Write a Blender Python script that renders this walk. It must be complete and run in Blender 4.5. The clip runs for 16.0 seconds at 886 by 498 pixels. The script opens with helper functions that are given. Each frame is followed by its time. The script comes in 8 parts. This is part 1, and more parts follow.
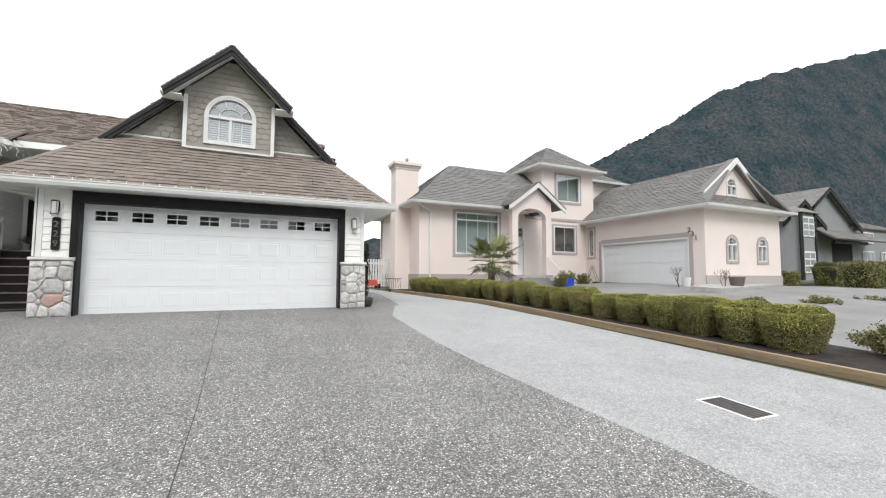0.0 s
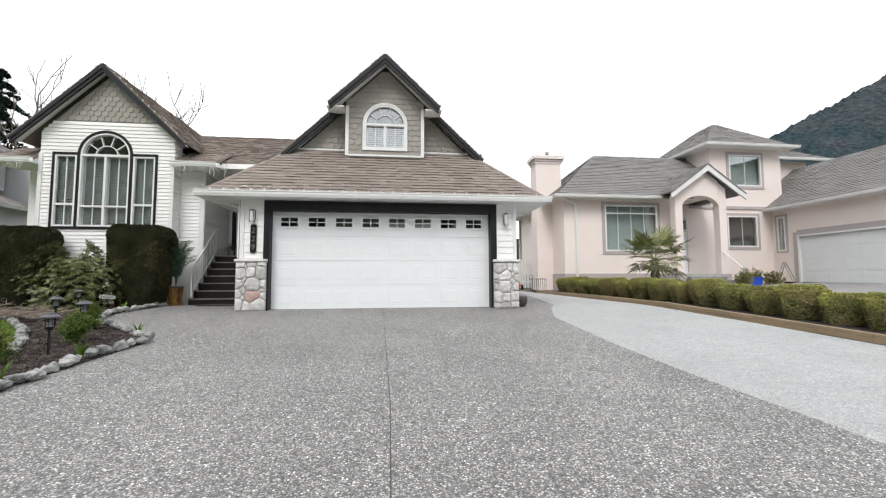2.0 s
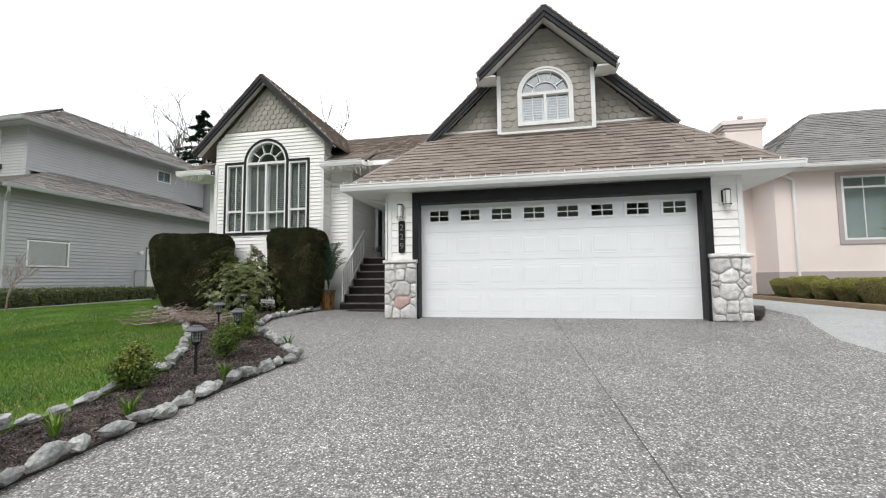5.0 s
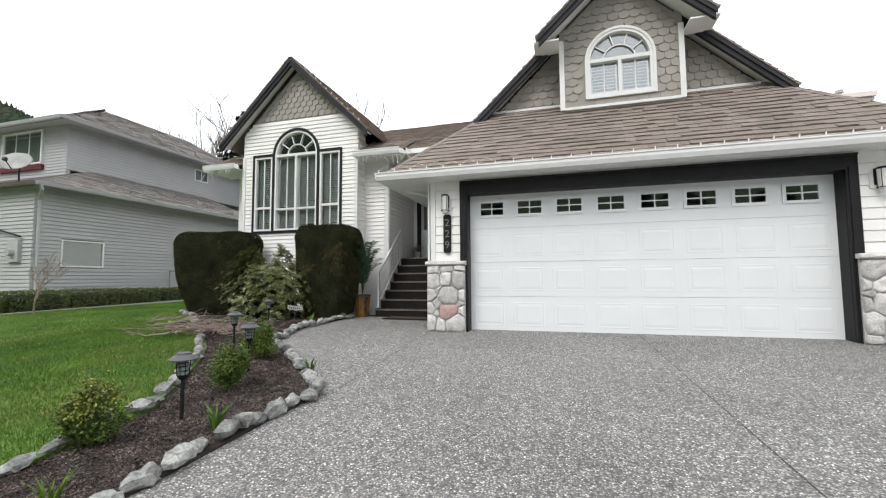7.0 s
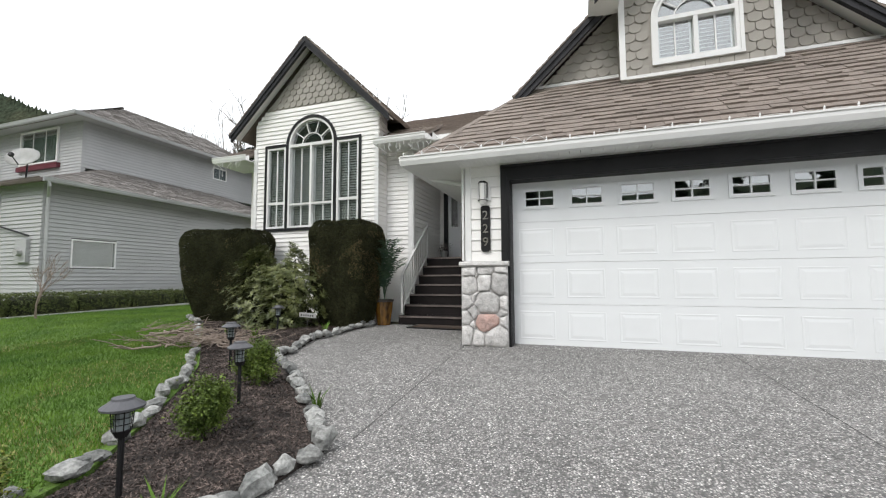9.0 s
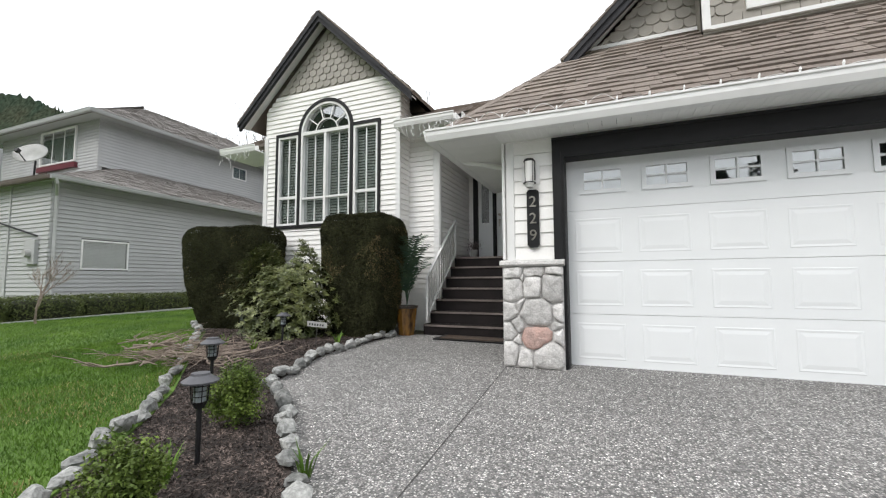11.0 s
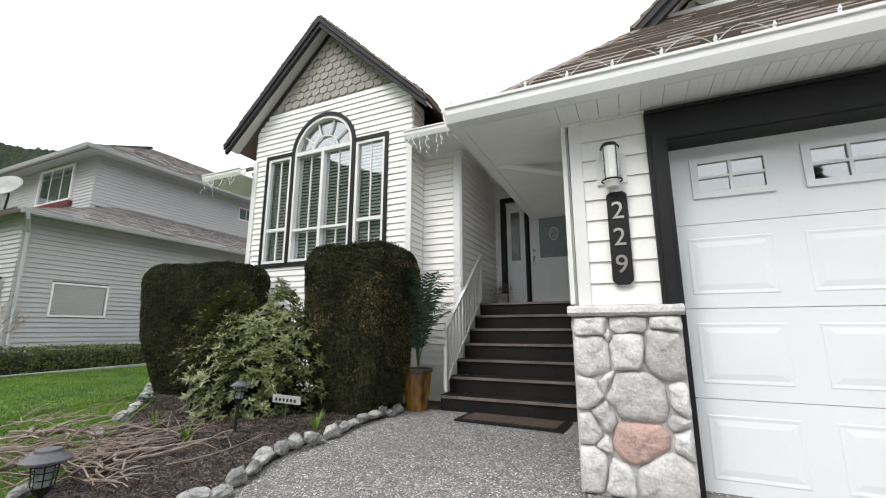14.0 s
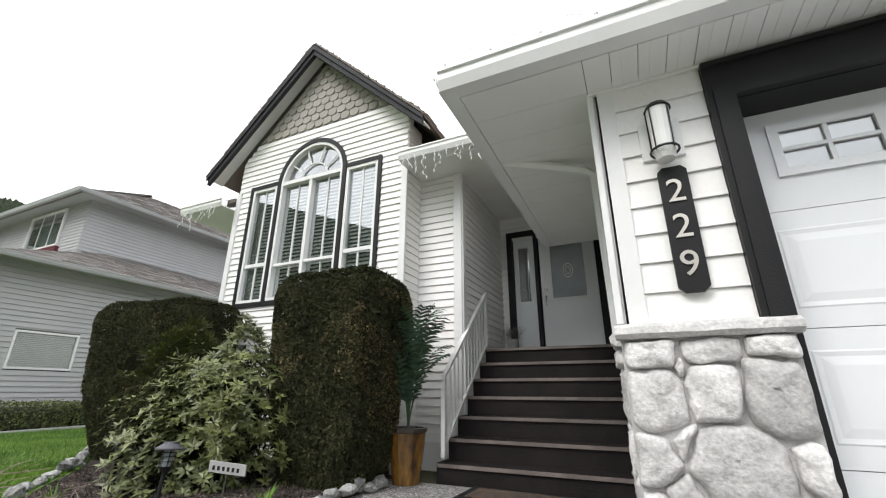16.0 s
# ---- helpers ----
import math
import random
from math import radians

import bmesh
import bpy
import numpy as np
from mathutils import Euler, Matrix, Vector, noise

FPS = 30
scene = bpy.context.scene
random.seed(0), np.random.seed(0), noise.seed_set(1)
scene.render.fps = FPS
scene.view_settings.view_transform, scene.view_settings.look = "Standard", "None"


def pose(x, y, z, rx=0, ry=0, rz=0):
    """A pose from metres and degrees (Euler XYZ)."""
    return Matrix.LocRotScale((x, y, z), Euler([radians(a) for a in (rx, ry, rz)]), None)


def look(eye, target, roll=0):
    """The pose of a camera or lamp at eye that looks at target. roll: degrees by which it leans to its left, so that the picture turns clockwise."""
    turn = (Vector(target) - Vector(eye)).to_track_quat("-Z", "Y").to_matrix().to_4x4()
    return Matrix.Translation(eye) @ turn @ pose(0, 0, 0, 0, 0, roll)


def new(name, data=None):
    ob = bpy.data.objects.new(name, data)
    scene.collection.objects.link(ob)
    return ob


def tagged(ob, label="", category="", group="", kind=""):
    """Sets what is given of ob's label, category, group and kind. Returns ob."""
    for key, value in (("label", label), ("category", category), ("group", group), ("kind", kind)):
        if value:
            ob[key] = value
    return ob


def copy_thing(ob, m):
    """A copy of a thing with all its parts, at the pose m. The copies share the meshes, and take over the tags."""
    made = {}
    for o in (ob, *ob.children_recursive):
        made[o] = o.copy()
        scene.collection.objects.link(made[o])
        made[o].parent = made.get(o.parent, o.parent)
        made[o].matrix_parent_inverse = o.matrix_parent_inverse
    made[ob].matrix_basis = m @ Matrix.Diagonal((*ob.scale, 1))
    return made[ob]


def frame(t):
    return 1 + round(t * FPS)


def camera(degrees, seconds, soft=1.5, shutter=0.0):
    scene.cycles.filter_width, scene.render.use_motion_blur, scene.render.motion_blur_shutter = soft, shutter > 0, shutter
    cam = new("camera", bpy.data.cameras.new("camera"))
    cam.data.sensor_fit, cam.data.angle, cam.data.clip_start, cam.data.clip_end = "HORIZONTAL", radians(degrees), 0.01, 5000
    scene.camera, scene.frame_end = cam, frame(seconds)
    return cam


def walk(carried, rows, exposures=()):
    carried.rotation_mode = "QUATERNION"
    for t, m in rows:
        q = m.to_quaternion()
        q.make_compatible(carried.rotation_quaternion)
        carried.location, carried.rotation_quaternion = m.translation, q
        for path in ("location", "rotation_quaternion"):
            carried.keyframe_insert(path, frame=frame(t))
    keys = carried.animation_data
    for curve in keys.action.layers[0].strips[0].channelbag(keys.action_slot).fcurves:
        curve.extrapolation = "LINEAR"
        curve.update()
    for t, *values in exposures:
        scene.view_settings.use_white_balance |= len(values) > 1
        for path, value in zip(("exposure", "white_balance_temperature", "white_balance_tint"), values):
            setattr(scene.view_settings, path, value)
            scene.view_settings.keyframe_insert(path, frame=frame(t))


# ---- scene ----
cam = camera(94.3, 16.0, soft=1.2)
PATH = [
    (0, (0.268, -0.405, 1.323), (1.106, 1.407, 1.447), 0.3),
    (0.5, (0.094, -0.317, 1.286), (0.835, 1.536, 1.418), 0.5),
    (1, (-0.007, -0.082, 1.249), (0.577, 1.826, 1.386), 0.5),
    (1.5, (-0.08, 0.174, 1.207), (0.326, 2.127, 1.348), 0.3),
    (2, (-0.154, 0.432, 1.177), (0.088, 2.412, 1.317), -0.2),
    (2.5, (-0.286, 0.719, 1.178), (-0.184, 2.711, 1.325), 0.1),
    (3, (-0.42, 1.042, 1.153), (-0.447, 3.036, 1.305), -0.1),
    (3.5, (-0.558, 1.354, 1.159), (-0.702, 3.343, 1.313), 0.0),
    (4, (-0.702, 1.683, 1.177), (-0.941, 3.663, 1.329), -0.3),
    (6.5, (-1.399, 3.394, 1.323), (-1.912, 5.322, 1.463), -0.4),
    (7, (-1.566, 3.698, 1.341), (-2.111, 5.617, 1.483), -0.4),
    (7.5, (-1.713, 3.984, 1.34), (-2.285, 5.895, 1.488), -0.3),
    (8, (-1.852, 4.272, 1.333), (-2.447, 6.175, 1.485), -0.1),
    (8.5, (-2.005, 4.546, 1.361), (-2.622, 6.443, 1.51), -0.3),
    (9, (-2.144, 4.799, 1.39), (-2.783, 6.688, 1.535), -0.3),
    (9.2, (-2.185, 4.913, 1.404), (-2.837, 6.798, 1.553), -0.3),
    (11.5, (-2.819, 6.221, 1.407), (-3.582, 8.063, 1.56), -0.2),
    (12, (-2.936, 6.545, 1.438), (-3.715, 8.38, 1.593), -0.1),
    (12.5, (-3.079, 6.815, 1.448), (-3.868, 8.644, 1.628), -0.1),
    (13, (-3.218, 7.078, 1.464), (-4.018, 8.896, 1.7), -0.1),
    (13.5, (-3.358, 7.324, 1.466), (-4.159, 9.131, 1.777), 0.0),
    (14, (-3.477, 7.586, 1.478), (-4.279, 9.378, 1.861), -0.0),
    (14.5, (-3.571, 7.843, 1.475), (-4.375, 9.617, 1.928), 0.1),
    (15, (-3.666, 8.062, 1.462), (-4.464, 9.821, 1.982), -0.1),
    (15.5, (-3.742, 8.288, 1.405), (-4.536, 10.025, 1.999), 0.1),
    (16, (-3.794, 8.486, 1.332), (-4.585, 10.203, 1.985), 0.2),
]
walk(cam, [(t, look(eye, target, roll)) for t, eye, target, roll in PATH],
     [(0, 0.34), (9, 0.34), (12, 0.44), (14.5, 0.56), (16, 0.6)])

# ---- world, sun, exposure ----

world = bpy.data.worlds.new("world")
scene.world = world
world.use_nodes = True
wn = world.node_tree
wn.nodes.clear()
sky = wn.nodes.new("ShaderNodeTexSky")
sky.sky_type, sky.sun_disc = "NISHITA", False
sky.sun_elevation, sky.sun_rotation = radians(48), radians(200)
cloud = wn.nodes.new("ShaderNodeRGB")
cloud.outputs[0].default_value = (12.4, 12.7, 13.0, 1)
wmix = wn.nodes.new("ShaderNodeMixRGB")
wmix.inputs[0].default_value = 0.9
wbg = wn.nodes.new("ShaderNodeBackground")
wbg.inputs[1].default_value = 0.1
wout = wn.nodes.new("ShaderNodeOutputWorld")
wn.links.new(sky.outputs[0], wmix.inputs[1])
wn.links.new(cloud.outputs[0], wmix.inputs[2])
wn.links.new(wmix.outputs[0], wbg.inputs[0])
wn.links.new(wbg.outputs[0], wout.inputs[0])
sun = new("sun", bpy.data.lights.new("sun", "SUN"))
sun.data.energy, sun.data.angle, sun.data.color = 1.4, radians(25), (1.0, 0.97, 0.93)
sun.rotation_euler = (radians(42), 0, radians(-20))


# ---- materials ----
def material(name, colour, rough=0.7, second=None, scale=8.0, grain=0.0, grain_scale=120.0, bump=0.0, bump_scale=60.0,
             metal=0.0, per_thing=0.0, spec=0.5, stretch=(1, 1, 1), world_space=True):
    """A plain surface with broad patches between two colours, fine grain and relief."""
    m = bpy.data.materials.new(name)
    m.use_nodes = True
    t = m.node_tree
    b = t.nodes["Principled BSDF"]
    b.inputs["Roughness"].default_value = rough
    b.inputs["Metallic"].default_value = metal
    b.inputs["Specular IOR Level"].default_value = spec
    geo = t.nodes.new("ShaderNodeNewGeometry")
    mp = t.nodes.new("ShaderNodeMapping")
    mp.inputs["Scale"].default_value = stretch
    t.links.new(geo.outputs["Position"], mp.inputs[0])
    n1 = t.nodes.new("ShaderNodeTexNoise")
    n1.inputs["Scale"].default_value, n1.inputs["Detail"].default_value = scale, 5
    t.links.new(mp.outputs[0], n1.inputs["Vector"])
    ramp = t.nodes.new("ShaderNodeValToRGB")
    second = second or tuple(c * 0.88 for c in colour)
    ramp.color_ramp.elements[0].position, ramp.color_ramp.elements[1].position = 0.32, 0.68
    ramp.color_ramp.elements[0].color = (*second, 1)
    ramp.color_ramp.elements[1].color = (*colour, 1)
    t.links.new(n1.outputs["Fac"], ramp.inputs[0])
    col = ramp.outputs[0]
    if grain:
        n2 = t.nodes.new("ShaderNodeTexNoise")
        n2.inputs["Scale"].default_value, n2.inputs["Detail"].default_value = grain_scale, 3
        t.links.new(mp.outputs[0], n2.inputs["Vector"])
        mr = t.nodes.new("ShaderNodeMapRange")
        mr.inputs[1].default_value, mr.inputs[2].default_value = 0.25, 0.75
        mr.inputs[3].default_value, mr.inputs[4].default_value = 1 - grain, 1 + grain
        t.links.new(n2.outputs["Fac"], mr.inputs[0])
        mul = t.nodes.new("ShaderNodeVectorMath")
        mul.operation = "SCALE"
        t.links.new(col, mul.inputs[0])
        t.links.new(mr.outputs[0], mul.inputs["Scale"])
        col = mul.outputs[0]
    if per_thing:
        info = t.nodes.new("ShaderNodeObjectInfo")
        isl = t.nodes.new("ShaderNodeNewGeometry")
        add = t.nodes.new("ShaderNodeMath")
        add.operation = "ADD"
        t.links.new(info.outputs["Random"], add.inputs[0])
        t.links.new(isl.outputs["Random Per Island"], add.inputs[1])
        fr = t.nodes.new("ShaderNodeMath")
        fr.operation = "FRACT"
        t.links.new(add.outputs[0], fr.inputs[0])
        mr2 = t.nodes.new("ShaderNodeMapRange")
        mr2.inputs[3].default_value, mr2.inputs[4].default_value = 1 - per_thing, 1 + per_thing
        t.links.new(fr.outputs[0], mr2.inputs[0])
        mul2 = t.nodes.new("ShaderNodeVectorMath")
        mul2.operation = "SCALE"
        t.links.new(col, mul2.inputs[0])
        t.links.new(mr2.outputs[0], mul2.inputs["Scale"])
        col = mul2.outputs[0]
    t.links.new(col, b.inputs["Base Color"])
    if bump:
        n3 = t.nodes.new("ShaderNodeTexNoise")
        n3.inputs["Scale"].default_value, n3.inputs["Detail"].default_value = bump_scale, 4
        t.links.new(mp.outputs[0], n3.inputs["Vector"])
        bp = t.nodes.new("ShaderNodeBump")
        bp.inputs["Strength"].default_value, bp.inputs["Distance"].default_value = bump, 0.01
        t.links.new(n3.outputs["Fac"], bp.inputs["Height"])
        t.links.new(bp.outputs[0], b.inputs["Normal"])
    return m


def aggregate(name, stones, paste, scale, wash=0.0, wash_colour=(0.5, 0.5, 0.5)):
    """Exposed pebbles in cement: each cell of a Voronoi pattern is a pebble of its own tone."""
    m = bpy.data.materials.new(name)
    m.use_nodes = True
    t = m.node_tree
    b = t.nodes["Principled BSDF"]
    b.inputs["Roughness"].default_value = 0.75
    geo = t.nodes.new("ShaderNodeNewGeometry")
    vor = t.nodes.new("ShaderNodeTexVoronoi")
    vor.inputs["Scale"].default_value = scale
    t.links.new(geo.outputs["Position"], vor.inputs["Vector"])
    ramp = t.nodes.new("ShaderNodeValToRGB")
    e = ramp.color_ramp.elements
    e[0].color, e[1].color = (*stones[0], 1), (*stones[-1], 1)
    for i, c in enumerate(stones[1:-1], 1):
        q = e.new(i / (len(stones) - 1))
        q.color = (*c, 1)
    sep = t.nodes.new("ShaderNodeSeparateColor")
    t.links.new(vor.outputs["Color"], sep.inputs[0])
    t.links.new(sep.outputs[0], ramp.inputs[0])
    edge = t.nodes.new("ShaderNodeMapRange")
    edge.inputs[1].default_value, edge.inputs[2].default_value = 0.35, 0.6
    t.links.new(vor.outputs["Distance"], edge.inputs[0])
    mix = t.nodes.new("ShaderNodeMixRGB")
    t.links.new(edge.outputs[0], mix.inputs[0])
    t.links.new(ramp.outputs[0], mix.inputs[1])
    mix.inputs[2].default_value = (*paste, 1)
    broad = t.nodes.new("ShaderNodeTexNoise")
    broad.inputs["Scale"].default_value, broad.inputs["Detail"].default_value = 0.7, 8
    t.links.new(geo.outputs["Position"], broad.inputs["Vector"])
    mr = t.nodes.new("ShaderNodeMapRange")
    mr.inputs[1].default_value, mr.inputs[2].default_value = 0.3, 0.7
    mr.inputs[3].default_value, mr.inputs[4].default_value = 0.86, 1.13
    t.links.new(broad.outputs["Fac"], mr.inputs[0])
    tone = mr.outputs[0]
    for cluster, low, high in ((38, 0.68, 1.28), (11, 0.9, 1.1)):
        cl = t.nodes.new("ShaderNodeTexNoise")
        cl.inputs["Scale"].default_value, cl.inputs["Detail"].default_value = cluster, 2
        t.links.new(geo.outputs["Position"], cl.inputs["Vector"])
        cm = t.nodes.new("ShaderNodeMapRange")
        cm.inputs[1].default_value, cm.inputs[2].default_value = 0.36, 0.64
        cm.inputs[3].default_value, cm.inputs[4].default_value = low, high
        t.links.new(cl.outputs["Fac"], cm.inputs[0])
        mm = t.nodes.new("ShaderNodeMath")
        mm.operation = "MULTIPLY"
        t.links.new(tone, mm.inputs[0])
        t.links.new(cm.outputs[0], mm.inputs[1])
        tone = mm.outputs[0]
    sc = t.nodes.new("ShaderNodeVectorMath")
    sc.operation = "SCALE"
    t.links.new(mix.outputs[0], sc.inputs[0])
    t.links.new(tone, sc.inputs["Scale"])
    col = sc.outputs[0]
    if wash:
        wz = t.nodes.new("ShaderNodeTexNoise")
        wz.inputs["Scale"].default_value, wz.inputs["Detail"].default_value = 2.2, 10
        wz.inputs["Roughness"].default_value = 0.7
        t.links.new(geo.outputs["Position"], wz.inputs["Vector"])
        wm = t.nodes.new("ShaderNodeMapRange")
        wm.inputs[1].default_value, wm.inputs[2].default_value = 0.3, 0.7
        wm.inputs[3].default_value, wm.inputs[4].default_value = wash * 0.55, wash
        t.links.new(wz.outputs["Fac"], wm.inputs[0])
        m2 = t.nodes.new("ShaderNodeMixRGB")
        t.links.new(wm.outputs[0], m2.inputs[0])
        t.links.new(col, m2.inputs[1])
        m2.inputs[2].default_value = (*wash_colour, 1)
        col = m2.outputs[0]
    t.links.new(col, b.inputs["Base Color"])
    bp = t.nodes.new("ShaderNodeBump")
    bp.invert = True
    bp.inputs["Strength"].default_value, bp.inputs["Distance"].default_value = 0.35 if wash else 0.7, 0.006
    t.links.new(vor.outputs["Distance"], bp.inputs["Height"])
    t.links.new(bp.outputs[0], b.inputs["Normal"])
    return m


def glass(name, low=0.09):
    """Window glass: see-through with a clear reflection."""
    m = bpy.data.materials.new(name)
    m.use_nodes = True
    t = m.node_tree
    t.nodes.clear()
    out = t.nodes.new("ShaderNodeOutputMaterial")
    tr = t.nodes.new("ShaderNodeBsdfTransparent")
    tr.inputs[0].default_value = (0.86, 0.9, 0.9, 1)
    gl = t.nodes.new("ShaderNodeBsdfGlossy")
    gl.inputs["Roughness"].default_value = 0.01
    fc = t.nodes.new("ShaderNodeLayerWeight")
    fc.inputs[0].default_value = 0.35
    fr = t.nodes.new("ShaderNodeMapRange")
    fr.inputs[3].default_value, fr.inputs[4].default_value = low, 0.8
    t.links.new(fc.outputs["Facing"], fr.inputs[0])
    mix = t.nodes.new("ShaderNodeMixShader")
    t.links.new(fr.outputs[0], mix.inputs[0])
    t.links.new(tr.outputs[0], mix.inputs[1])
    t.links.new(gl.outputs[0], mix.inputs[2])
    t.links.new(mix.outputs[0], out.inputs[0])
    return m


